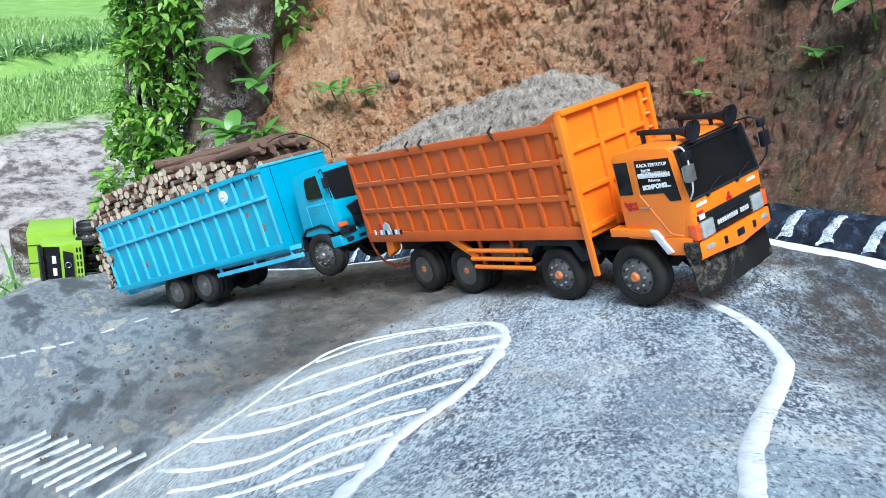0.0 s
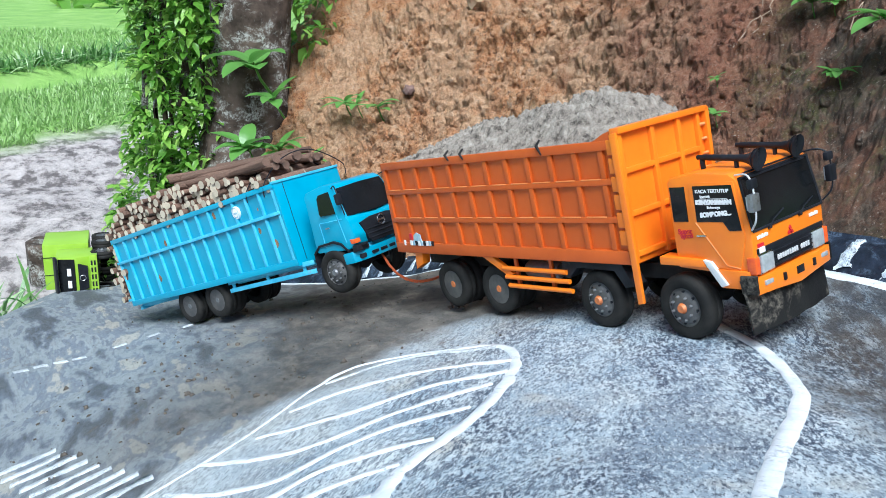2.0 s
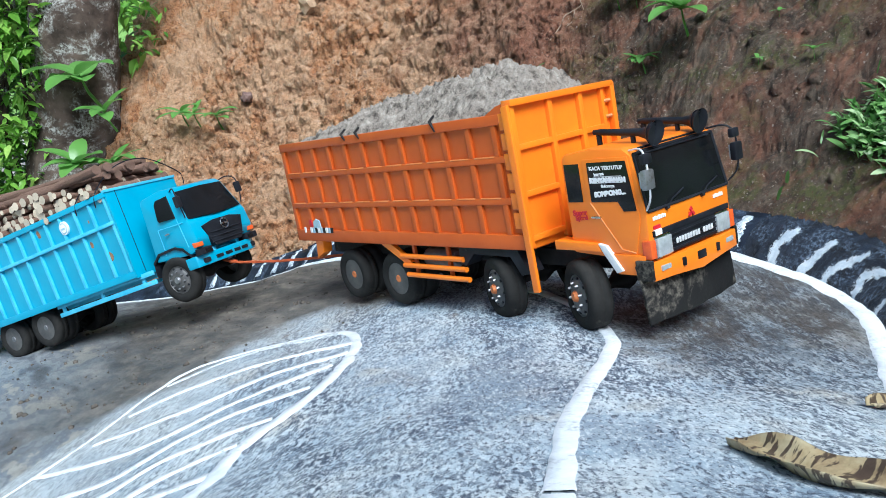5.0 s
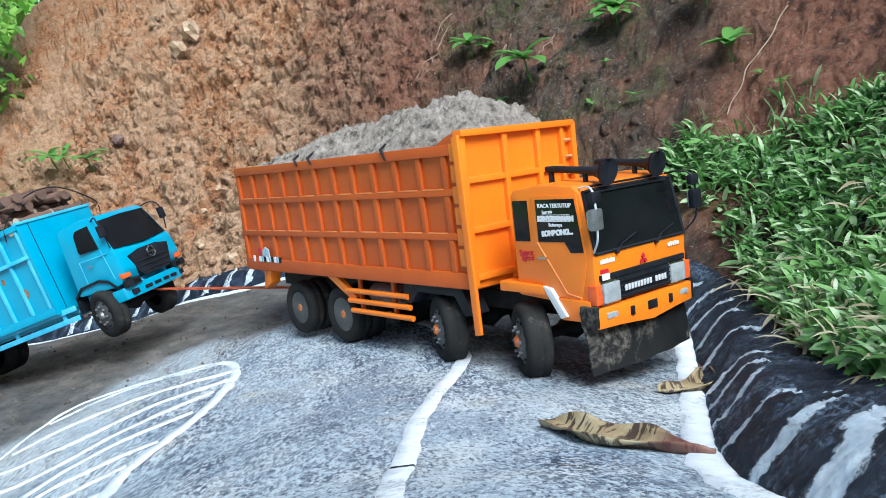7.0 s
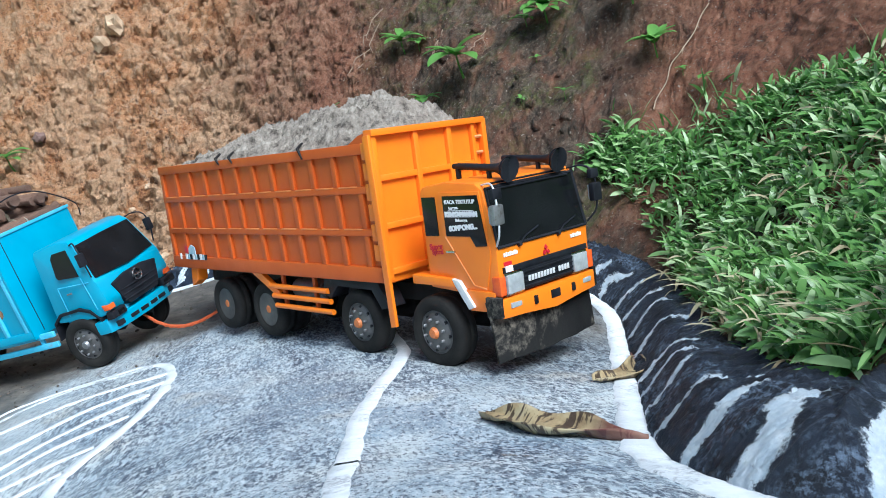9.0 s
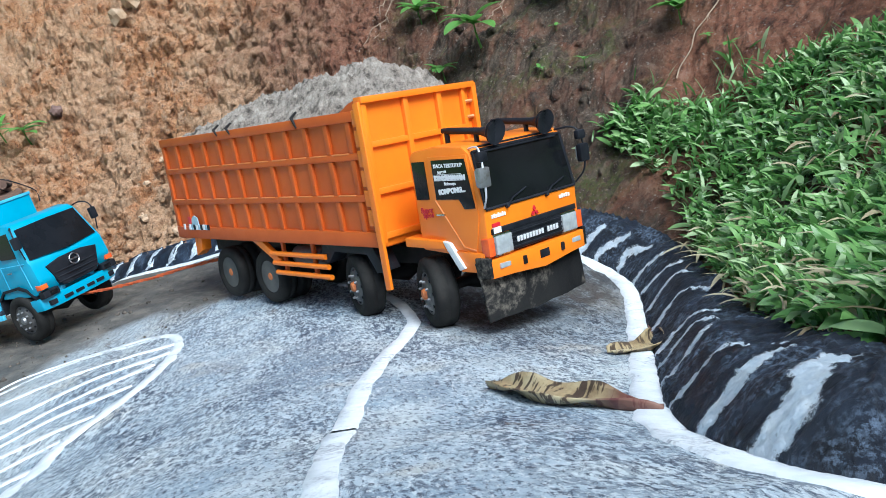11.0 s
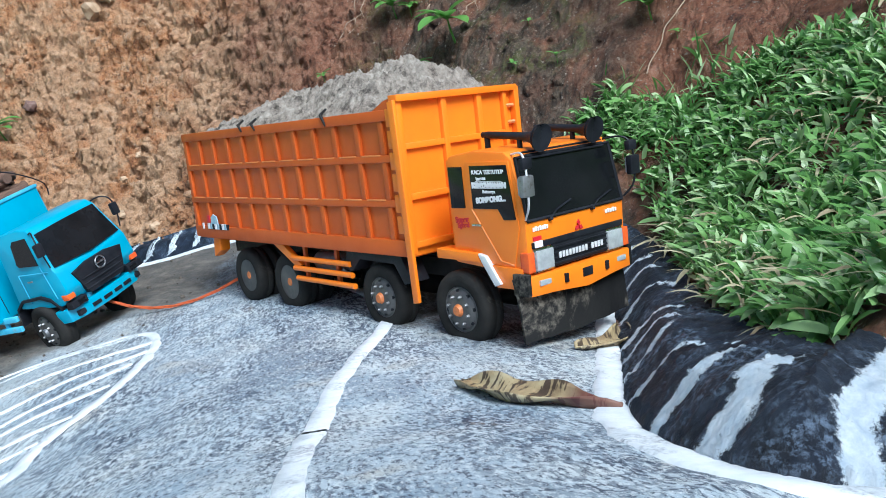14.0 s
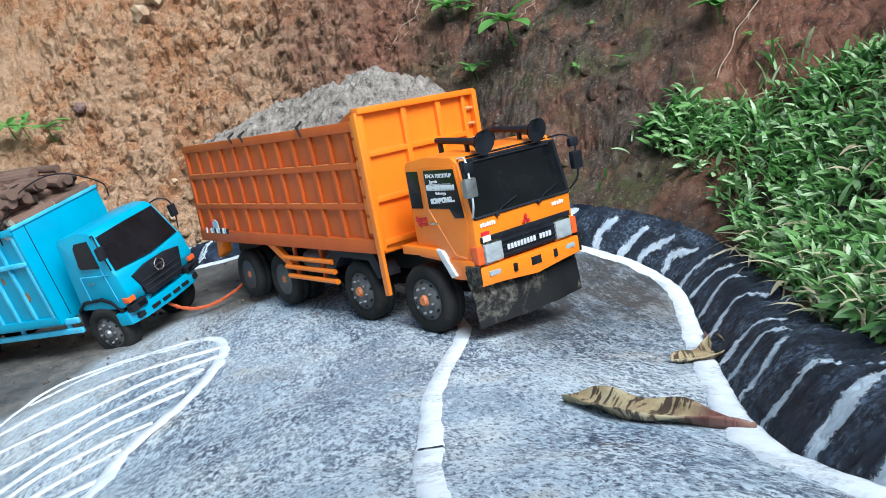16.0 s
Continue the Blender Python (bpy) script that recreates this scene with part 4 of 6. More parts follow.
def orange_truck():
    t = tagged(new("dump_truck"), "orange eight-wheeled model dump truck heaped with grey sand, on the road", "truck")
    W = 0.118
    # frame
    for y in (-0.042, 0.042):
        bm = box(bmesh.new(), (-0.78, y - 0.006, 0.084), (0.115, y + 0.006, 0.112), 0.001)
        part("frame_rail", bm, FRAME, t)
    for x in (-0.634, -0.475, -0.184, 0.0):
        part("axle", tube(bmesh.new(), [(x, -0.085, 0.054), (x, -0.03, 0.056), (x, 0, 0.058), (x, 0.03, 0.056), (x, 0.085, 0.054)], [0.008, 0.009, 0.022, 0.009, 0.008], 10), FRAME, t)
    for x in (-0.72, -0.56, -0.38, -0.25, -0.1):
        part("cross_member", box(bmesh.new(), (x - 0.008, -0.04, 0.088), (x + 0.008, 0.04, 0.108), 0.001), FRAME, t)
    # load box
    x0, x1, z0, z1 = -0.805, -0.083, 0.132, 0.342
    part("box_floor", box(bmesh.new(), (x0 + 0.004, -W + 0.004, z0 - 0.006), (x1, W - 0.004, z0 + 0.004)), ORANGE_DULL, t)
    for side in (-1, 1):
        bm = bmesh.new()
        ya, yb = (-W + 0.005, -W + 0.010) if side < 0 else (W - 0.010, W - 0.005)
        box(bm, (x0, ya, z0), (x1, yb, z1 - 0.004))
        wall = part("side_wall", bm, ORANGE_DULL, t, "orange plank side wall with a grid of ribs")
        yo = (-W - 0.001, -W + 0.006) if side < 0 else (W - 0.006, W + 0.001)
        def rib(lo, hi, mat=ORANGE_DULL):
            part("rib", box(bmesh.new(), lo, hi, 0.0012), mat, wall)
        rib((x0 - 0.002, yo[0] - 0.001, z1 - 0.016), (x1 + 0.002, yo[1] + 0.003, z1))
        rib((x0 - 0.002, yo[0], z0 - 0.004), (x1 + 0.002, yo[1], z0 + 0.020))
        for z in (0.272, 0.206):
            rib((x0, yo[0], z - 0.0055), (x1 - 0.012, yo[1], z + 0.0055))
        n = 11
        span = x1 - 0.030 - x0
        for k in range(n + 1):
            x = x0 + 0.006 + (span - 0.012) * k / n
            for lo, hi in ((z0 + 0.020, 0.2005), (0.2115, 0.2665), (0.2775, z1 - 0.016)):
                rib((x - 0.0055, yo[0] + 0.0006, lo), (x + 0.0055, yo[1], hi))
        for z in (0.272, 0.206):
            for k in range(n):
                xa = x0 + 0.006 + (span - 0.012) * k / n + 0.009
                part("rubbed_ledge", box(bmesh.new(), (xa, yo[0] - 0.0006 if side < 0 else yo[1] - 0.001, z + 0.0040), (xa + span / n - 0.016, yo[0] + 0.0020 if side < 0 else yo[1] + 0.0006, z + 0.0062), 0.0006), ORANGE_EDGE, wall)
        for k in range(6):
            z = z0 + 0.03 + 0.031 * k
            part("hinge_block", box(bmesh.new(), (x1 - 0.018, yo[0] - 0.0015, z), (x1 - 0.002, yo[1] + 0.0015, z + 0.026), 0.0015), ORANGE, wall)
        if side < 0:
            prism(bm := bmesh.new(), [(x1 - 0.055, z1 - 0.002), (x1, z1 - 0.002), (x1, z1 + 0.017), (x1 - 0.022, z1 + 0.012)], yo[0], yo[1] + 0.003, 0.001)
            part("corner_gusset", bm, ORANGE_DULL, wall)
    # head board, ribbed on the cab side
    bm = box(bmesh.new(), (x1 - 0.006, -W, z0 - 0.004), (x1 + 0.002, W, 0.356))
    head = part("head_board", bm, ORANGE, t, "bright orange ribbed head board behind the cab")
    for y in (-W - 0.002, -0.036, 0.036):
        part("rib", box(bmesh.new(), (x1, y, z0), (x1 + 0.010, y + 0.010, 0.356), 0.0012), ORANGE, head)
    part("rib", box(bmesh.new(), (x1 - 0.006, -W - 0.003, 0.351), (x1 + 0.014, W + 0.003, 0.361), 0.0015), ORANGE, head)
    for z in (0.283, 0.210, 0.14):
        part("rib", box(bmesh.new(), (x1, -W + 0.008, z), (x1 + 0.009, W - 0.02, z + 0.009), 0.0012), ORANGE, head)
    part("post", box(bmesh.new(), (x1 + 0.001, W - 0.004, 0.20), (x1 + 0.014, W + 0.006, 0.358), 0.0015), ORANGE, head)
    part("post", box(bmesh.new(), (x1 + 0.001, W - 0.026, 0.20), (x1 + 0.010, W - 0.018, 0.352), 0.0015), ORANGE, head)
    for k in range(5):
        part("rung", tube(bmesh.new(), [(x1 + 0.008, W - 0.02, 0.225 + 0.026 * k), (x1 + 0.008, W - 0.002, 0.225 + 0.026 * k)], 0.003, 6), ORANGE_EDGE, head)
    # the long strut at the near front corner
    bm = bmesh.new()
    prism(bm, [(x1 - 0.004, 0.352), (x1 + 0.010, 0.354), (x1 + 0.017, 0.062), (x1 + 0.004, 0.060)], -W - 0.008, -W - 0.002, 0.0015)
    part("strut", bm, ORANGE, t)
    bm = bmesh.new()
    prism(bm, [(x1 - 0.004, 0.352), (x1 + 0.010, 0.354), (x1 + 0.017, 0.062), (x1 + 0.004, 0.060)], W + 0.002, W + 0.008, 0.0015)
    part("strut", bm, ORANGE, t)
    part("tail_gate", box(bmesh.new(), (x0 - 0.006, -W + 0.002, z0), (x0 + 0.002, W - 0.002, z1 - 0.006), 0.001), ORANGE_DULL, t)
    # sand heap
    nx, ny = 300, 110
    verts, faces = [], []
    for j in range(ny + 1):
        for i in range(nx + 1):
            u, v = i / nx, j / ny
            x, y = x0 + 0.006 + (x1 - x0 - 0.012) * u, (-W + 0.011) + 2 * (W - 0.011) * v
            ridge = float(np.interp(u, [0, 0.06, 0.28, 0.5, 0.68, 0.83, 0.92, 1.0], [0.0, 0.018, 0.054, 0.060, 0.072, 0.082, 0.064, 0.018]))
            cross = max(0.0, 1 - abs((v - 0.58) / 0.60) ** 1.7)
            lump = 0.013 * rough_noise(x, y, 18, 5, 3.0) + 0.010 * rough_noise(x, y, 60, 5, 8.0) + 0.004 * rough_noise(x, y, 170, 3, 2.0)
            verts.append((x, y, z1 - 0.010 + ridge * cross * 1.04 + lump * min(1, 0.3 + cross)))
    for j in range(ny):
        for i in range(nx):
            a = j * (nx + 1) + i
            faces.append((a, a + 1, a + nx + 2, a + nx + 1))
    heap = new("sand_load", soup("sand_load", verts, faces, SAND))
    heap.parent = t
    heap.data.shade_flat()
    heap["label"] = "lumpy heap of damp grey sand"
    rnd = random.Random(4)
    for k in range(3):
        x = (-0.55, -0.50, -0.27)[k]
        bm = tube(bmesh.new(), [(x, -W + 0.01, z1 + 0.012), (x + 0.004, -W - 0.004, z1 + 0.004), (x + 0.012, -W - 0.003, z1 - 0.008 - 0.006 * (k == 2))], [0.002, 0.003, 0.0015], 6)
        part("twig", bm, FRAME, t)
    # cab
    bm = bmesh.new()
    prism(bm, [(-0.005, 0.122), (0.126, 0.112), (0.135, 0.116), (0.1365, 0.182), (0.121, 0.262), (0.108, 0.272), (0.05, 0.276), (0.002, 0.270), (-0.006, 0.262)], -0.1, 0.1, 0.005)
    cab = part("cab", bm, ORANGE, t, "orange flat-fronted cab", 0.6)
    for side in (-1, 1):
        ya, yb = sorted((side * 0.0995, side * 0.1015))
        bm = prism(bmesh.new(), [(0.037, 0.128), (0.112, 0.122), (0.126, 0.175), (0.117, 0.261), (0.037, 0.261)], ya, yb, 0.0008)
        door = part("door", bm, ORANGE, cab)
        yg = sorted((side * 0.1012, side * 0.1026))
        bm = prism(bmesh.new(), [(0.045, 0.199), (0.092, 0.199), (0.101, 0.185), (0.1225, 0.186), (0.1135, 0.256), (0.045, 0.256)], yg[0], yg[1], 0.0006)
        part("door_window", bm, GLASS, door, "dark tinted side window with white slogan" if side < 0 else "")
        bm = prism(bmesh.new(), [(0.0, 0.199), (0.028, 0.199), (0.028, 0.255), (0.0, 0.255)], *sorted((side * 0.0995, side * 0.1012)), 0.0006)
        part("quarter_window", bm, GLASS, cab)
        part("door_handle", box(bmesh.new(), (0.042, min(side * 0.1012, side * 0.1045), 0.1755), (0.059, max(side * 0.1012, side * 0.1045), 0.1785), 0.0008), CHROME, door)
        bm = bmesh.new()
        tube(bm, [(0.042, side * 0.1016, 0.198), (0.089, side * 0.1016, 0.130), (0.112, side * 0.1016, 0.126)], 0.0012, 6)
        part("pressed_line", bm, ORANGE_EDGE, door)
        # arch over the front wheel
        bm = bmesh.new()
        prism(bm, [(-0.034, 0.128), (-0.034, 0.142), (0.05, 0.139), (0.054, 0.127)], *sorted((side * 0.080, side * 0.108)), 0.0012)
        part("mud_guard", bm, ORANGE, cab)
        bm = bmesh.new()
        prism(bm, [(0.050, 0.139), (0.056, 0.128), (0.078, 0.096), (0.090, 0.100), (0.064, 0.136)], *sorted((side * 0.080, side * 0.108)), 0.0012)
        part("mud_guard", bm, SILVER, cab, "bare silver end of the wheel arch")
        bm = prism(bmesh.new(), [(0.078, 0.094), (0.126, 0.094), (0.128, 0.122), (0.070, 0.124)], *sorted((side * 0.084, side * 0.104)), 0.001)
        part("step_panel", bm, ORANGE, cab)
        part("indicator", box(bmesh.new(), (0.124, min(side * 0.091, side * 0.103), 0.117), (0.139, max(side * 0.091, side * 0.103), 0.143), 0.0015), LAMP_AMBER, cab)
        ys = sorted((side * 0.056, side * 0.089))
        head_l = part("headlight", box(bmesh.new(), (0.134, ys[0], 0.117), (0.1405, ys[1], 0.143), 0.0015), LAMP_CLEAR, cab, "clear square headlight")
        part("bezel", box(bmesh.new(), (0.1335, ys[0] - 0.002, 0.1145), (0.1375, ys[1] + 0.002, 0.1455), 0.001), CHROME, head_l)
    # windscreen
    bm = bmesh.new()
    a = [(0.1372, -0.0965, 0.183), (0.1372, 0.0965, 0.183), (0.1222, 0.0935, 0.263), (0.1222, -0.0935, 0.263)]
    f = [bm.verts.new(p) for p in a]
    g = [bm.verts.new((p[0] - 0.004, p[1], p[2] - 0.001)) for p in a]
    bm.faces.new(f)
    bm.faces.new(g[::-1])
    for k in range(4):
        bm.faces.new((f[k], g[k], g[(k + 1) % 4], f[(k + 1) % 4]))
    ws = part("windscreen", bm, GLASS, cab, "dusty black windscreen")
    bm = bmesh.new()
    for p, q in zip(a, a[1:] + a[:1]):
        tube(bm, [p, q], 0.0022, 6)
    part("rubber_seal", bm, BLACK, ws)
    for k in range(3):
        part("visor_strip", tube(bmesh.new(), [(0.1245 - 0.002 * k, -0.08, 0.2605 + 0.004 * k), (0.1245 - 0.002 * k, 0.08, 0.2605 + 0.004 * k)], 0.0016, 6), BLACK, cab)
    for y in (-0.055, 0.03):
        part("wiper", tube(bmesh.new(), [(0.140, y, 0.181), (0.1395, y + 0.012, 0.190), (0.1365, y + 0.045, 0.199)], 0.0012, 5), BLACK, cab)
        part("wiper_pivot", tube(bmesh.new(), [(0.1355, y, 0.1795), (0.141, y, 0.1815)], 0.003, 8), BLACK, cab)
    # grille and front panel
    part("grille_band", box(bmesh.new(), (0.134, -0.092, 0.1465), (0.1385, 0.092, 0.1545), 0.0008), BLACK, cab)
    gr = part("grille", box(bmesh.new(), (0.132, -0.056, 0.116), (0.1375, 0.056, 0.1465), 0.0008), BLACK, cab, "black grille with silver maker's bar")
    for k in range(4):
        part("grille_bar", box(bmesh.new(), (0.137, -0.055, 0.119 + 0.0068 * k), (0.1395, 0.055, 0.1215 + 0.0068 * k), 0.0006), BLACK, gr)
    for k in range(14):
        y = -0.046 + 0.0066 * k
        if k != 9:
            part("maker_letter_bar", box(bmesh.new(), (0.1385, y, 0.1265), (0.1402, y + 0.0048, 0.1345), 0.0004), SILVER, gr)
    # three red lozenges
    for ang in (90, 210, 330):
        c, s = math.cos(radians(ang)), math.sin(radians(ang))
        L, H = 0.0085, 0.0032
        pts = [(0, 0), (c * L / 2 - s * H, s * L / 2 + c * H), (c * L, s * L), (c * L / 2 + s * H, s * L / 2 - c * H)]
        part("emblem_lozenge", prism(bmesh.new(), [(p[0], p[1] + 0.1615) for p in pts], 0.1368, 0.1384, 0, "yz"), RED, cab)
    for y0, w, n in ((-0.088, 0.0042, 7), (0.058, 0.0052, 5)):
        for k in range(n):
            part("model_letter_bar", box(bmesh.new(), (0.1362, y0 + k * w, 0.1685), (0.1376, y0 + k * w + w * 0.7, 0.1735 + 0.001 * (k % 2)), 0.0002), STICKER, cab)
    part("badge", box(bmesh.new(), (0.1360, -0.089, 0.1565), (0.1376, -0.074, 0.1615)), RED, cab)
    part("badge", box(bmesh.new(), (0.1360, -0.089, 0.1475), (0.1390, -0.074, 0.1555)), STICKER, cab)
    # bumper in a shallow vee
    bm = bmesh.new()
    prism(bm, [(0.126, -0.103), (0.139, -0.103), (0.144, -0.062), (0.147, 0.0), (0.144, 0.062), (0.139, 0.103), (0.126, 0.103)], 0.086, 0.1125, 0.002, "xy")
    for v in bm.verts:
        v.co.z += 0.006 * (1 if v.co.z > 0.1 else 0.4) * 0 - 0.006 * max(0, 1 - abs(v.co.y) / 0.07) * (1 if v.co.z < 0.1 else 0)
    bumper = part("bumper", bm, ORANGE, t, "orange bumper with dark slots")
    for y, w in ((-0.042, 0.005), (0.042, 0.005), (0.0, 0.016)):
        part("slot", box(bmesh.new(), (0.140, y - w / 1.6, 0.094), (0.1478, y + w / 1.6, 0.106), 0.0008), BLACK, bumper)
    for y in (-0.078, 0.078):
        part("fog_lamp", box(bmesh.new(), (0.136, y - 0.011, 0.098), (0.1432, y + 0.011, 0.1055), 0.001), LAMP_CLEAR, bumper)
    part("bumper_end", box(bmesh.new(), (0.112, -0.108, 0.087), (0.139, -0.100, 0.116), 0.002), SKIRT, bumper)
    part("bumper_end", box(bmesh.new(), (0.112, 0.100, 0.087), (0.139, 0.108, 0.116), 0.002), SKIRT, bumper)
    # rubber skirt under the bumper
    bm = bmesh.new()
    prev = None
    for k in range(17):
        y = -0.108 + 0.216 * k / 16
        bow = 0.136 - 0.010 * abs(y / 0.108) ** 2 + 0.001 * math.sin(k * 1.7)
        low = 0.024 + 0.0025 * rough_noise(y, 0.3, 30, 3, 2.0)
        row = [bm.verts.new(p) for p in ((bow - 0.012, y, 0.108), (bow - 0.004, y, 0.07), (bow, y, low), (bow - 0.003, y, low), (bow - 0.007, y, 0.07), (bow - 0.015, y, 0.108))]
        if prev:
            for j in range(6):
                bm.faces.new((prev[j], prev[(j + 1) % 6], row[(j + 1) % 6], row[j]))
        else:
            bm.faces.new(row)
        prev = row
    bm.faces.new(prev[::-1])
    part("mud_skirt", bm, SKIRT, t, "black rubber mud skirt caked with mud", 0.8)
    # horns
    for y in (-0.053, 0.053):
        bm = bmesh.new()
        tube(bm, [(0.026, y, 0.293), (0.034, y, 0.293), (0.036, y, 0.2925), (0.085, y, 0.289), (0.106, y, 0.287), (0.118, y, 0.2855), (0.127, y, 0.2845), (0.1345, y, 0.284), (0.129, y, 0.284), (0.118, y, 0.285)],
             [0.004, 0.004, 0.0048, 0.0050, 0.0056, 0.0085, 0.0135, 0.0185, 0.0165, 0.006], 18)
        horn = part("horn", bm, BLACK, cab, "black trumpet horn on the roof", 0.9)
        part("horn_bracket", box(bmesh.new(), (0.031, y - 0.003, 0.268), (0.037, y + 0.003, 0.294), 0.0008), BLACK, horn)
        part("horn_bracket", box(bmesh.new(), (0.092, y - 0.003, 0.268), (0.097, y + 0.003, 0.288), 0.0008), BLACK, horn)
    # mirrors
    for side in (-1, 1):
        arm = [(0.115, side * 0.092, 0.268), (0.138, side * 0.100, 0.270), (0.150, side * 0.106, 0.262), (0.154, side * 0.108, 0.240), (0.152, side * 0.107, 0.205), (0.138, side * 0.100, 0.186)]
        # near arm coloured silver to carry its bright glint, far arm left black
        mir = part("mirror_arm", tube(bmesh.new(), [tuple(p) for p in spline(arm, 20)], 0.0015, 6), BLACK if side > 0 else SILVER, cab)
        part("mirror", box(bmesh.new(), (0.147, side * 0.108 - 0.010, 0.216), (0.157, side * 0.108 + 0.010, 0.243), 0.003), BLACK if side > 0 else STEEL, mir, "box mirror on a bent arm")
        part("mirror_glass", box(bmesh.new(), (0.1445, side * 0.108 - 0.008, 0.219), (0.1472, side * 0.108 + 0.008, 0.240), 0.0008), LAMP_CLEAR, mir, "pale mirror glass")
        part("mirror", box(bmesh.new(), (0.147, side * 0.106 - 0.009, 0.250), (0.156, side * 0.106 + 0.009, 0.264), 0.003), BLACK, mir)
    # slogan in the side window
    y = -0.1029
    for txt, size, x, z, lean, bold in (("KACA TERTUTUP", 0.0076, 0.079, 0.2450, 0, 0.0002), ("karena", 0.0066, 0.066, 0.2372, 4, 0.0002), ("KENYAMANAN", 0.0092, 0.0795, 0.2272, 0, 0.0009), ("Bukannya", 0.0062, 0.079, 0.2200, 0, 0.0001), ("SOMBONG...", 0.0098, 0.081, 0.2085, 4, 0.0007)):
        lettering(txt, size, text_at(x, y, z, -1, lean), STICKER, cab, "slogan", "white sticker lettering", bold)
    for lo, hi in (((0.0545, 0.2262), (0.1045, 0.2268)), ((0.0545, 0.2352), (0.1045, 0.2358))):
        part("slogan_rule", box(bmesh.new(), (lo[0], y - 0.0003, lo[1]), (hi[0], y + 0.0004, hi[1])), STICKER, cab)
    lettering("Super", 0.0115, text_at(0.019, -0.1008, 0.1795, -1, 4), RED, cab, "slogan", "crimson sticker lettering", 0.0004)
    lettering("Speed", 0.0095, text_at(0.021, -0.1008, 0.1725, -1, 4), RED, cab, "slogan", "", 0.0004)
    # sticker bars low on the side wall
    yb = -W - 0.0022
    part("sticker", box(bmesh.new(), (-0.770, yb, 0.146), (-0.764, yb + 0.002, 0.158)), STICKER, t)
    part("sticker", box(bmesh.new(), (-0.744, yb, 0.160), (-0.733, yb + 0.002, 0.174)), RED, t)
    part("sticker", prism(bmesh.new(), [(-0.728, 0.156), (-0.698, 0.156), (-0.700, 0.172), (-0.714, 0.177), (-0.726, 0.170)], yb, yb + 0.002), STICKER_BLUE, t)
    for k in range(9):
        x = -0.744 + 0.0105 * k
        part("sticker_letter_bar", box(bmesh.new(), (x, yb - 0.0004, 0.1465), (x + 0.0075, yb + 0.002, 0.1575)), (STICKER, STICKER_BLUE, BLACK)[k % 3], t)
    # side guard, tank, brackets
    for k, z in enumerate((0.104, 0.086, 0.068)):
        part("guard_rail", tube(bmesh.new(), [(-0.435 + 0.006 * k, -0.112, z), (-0.252 + 0.004 * k, -0.112, z)], 0.0048, 10), ORANGE, t)
        part("guard_rail", tube(bmesh.new(), [(-0.435 + 0.006 * k, 0.112, z), (-0.252 + 0.004 * k, 0.112, z)], 0.0048, 10), ORANGE, t)
    for x in (-0.40, -0.30):
        for s in (-1, 1):
            part("guard_post", box(bmesh.new(), (x - 0.004, s * 0.104 - 0.003, 0.064), (x + 0.004, s * 0.104 + 0.003, 0.130), 0.001), ORANGE_DULL, t)
    for s in (-1, 1):
        part("stay", prism(bmesh.new(), [(-0.505, 0.130), (-0.470, 0.130), (-0.405, 0.092), (-0.425, 0.088)], *sorted((s * 0.102, s * 0.112)), 0.001), ORANGE, t)
        part("tail_stay", prism(bmesh.new(), [(-0.745, 0.130), (-0.715, 0.130), (-0.722, 0.100), (-0.752, 0.086)], *sorted((s * 0.09, s * 0.112)), 0.001), ORANGE, t)
        part("mud_flap", prism(bmesh.new(), [(-0.262, 0.126), (-0.118, 0.126), (-0.096, 0.086), (-0.116, 0.082), (-0.136, 0.112), (-0.226, 0.114), (-0.250, 0.092), (-0.268, 0.096)], *sorted((s * 0.076, s * 0.110)), 0.001), BLACK, t)
    part("tank", tube(bmesh.new(), [(-0.385, -0.085, 0.098), (-0.380, -0.085, 0.098), (-0.300, -0.085, 0.098), (-0.295, -0.085, 0.098)], [0.014, 0.017, 0.017, 0.014], 16), STEEL, t, "grey cylindrical air tank")
    part("battery_box", box(bmesh.new(), (-0.37, 0.06, 0.075), (-0.27, 0.1, 0.118), 0.002), FRAME, t)
    wheels = []
    for s in (-1, 1):
        wheels += [("rear", make_wheel(t, (-0.634, s * 0.088, 0.053), 0.053, 0.032, s, True, ORANGE_HUB)), ("rear", make_wheel(t, (-0.475, s * 0.088, 0.053), 0.053, 0.032, s, True, ORANGE_HUB)),
                   ("steer2", make_wheel(t, (-0.184, s * 0.088, 0.054), 0.054, 0.036, s, False, ORANGE_HUB)), ("steer", make_wheel(t, (0.0, s * 0.088, 0.055), 0.055, 0.036, s, False, ORANGE_HUB))]
    return t, wheels


def side_window(outline, side, y, parent, mat=None, name="side_window"):
    return part(name, prism(bmesh.new(), outline, *sorted((side * y, side * (y + 0.0014))), 0.0006), mat or GLASS, parent)


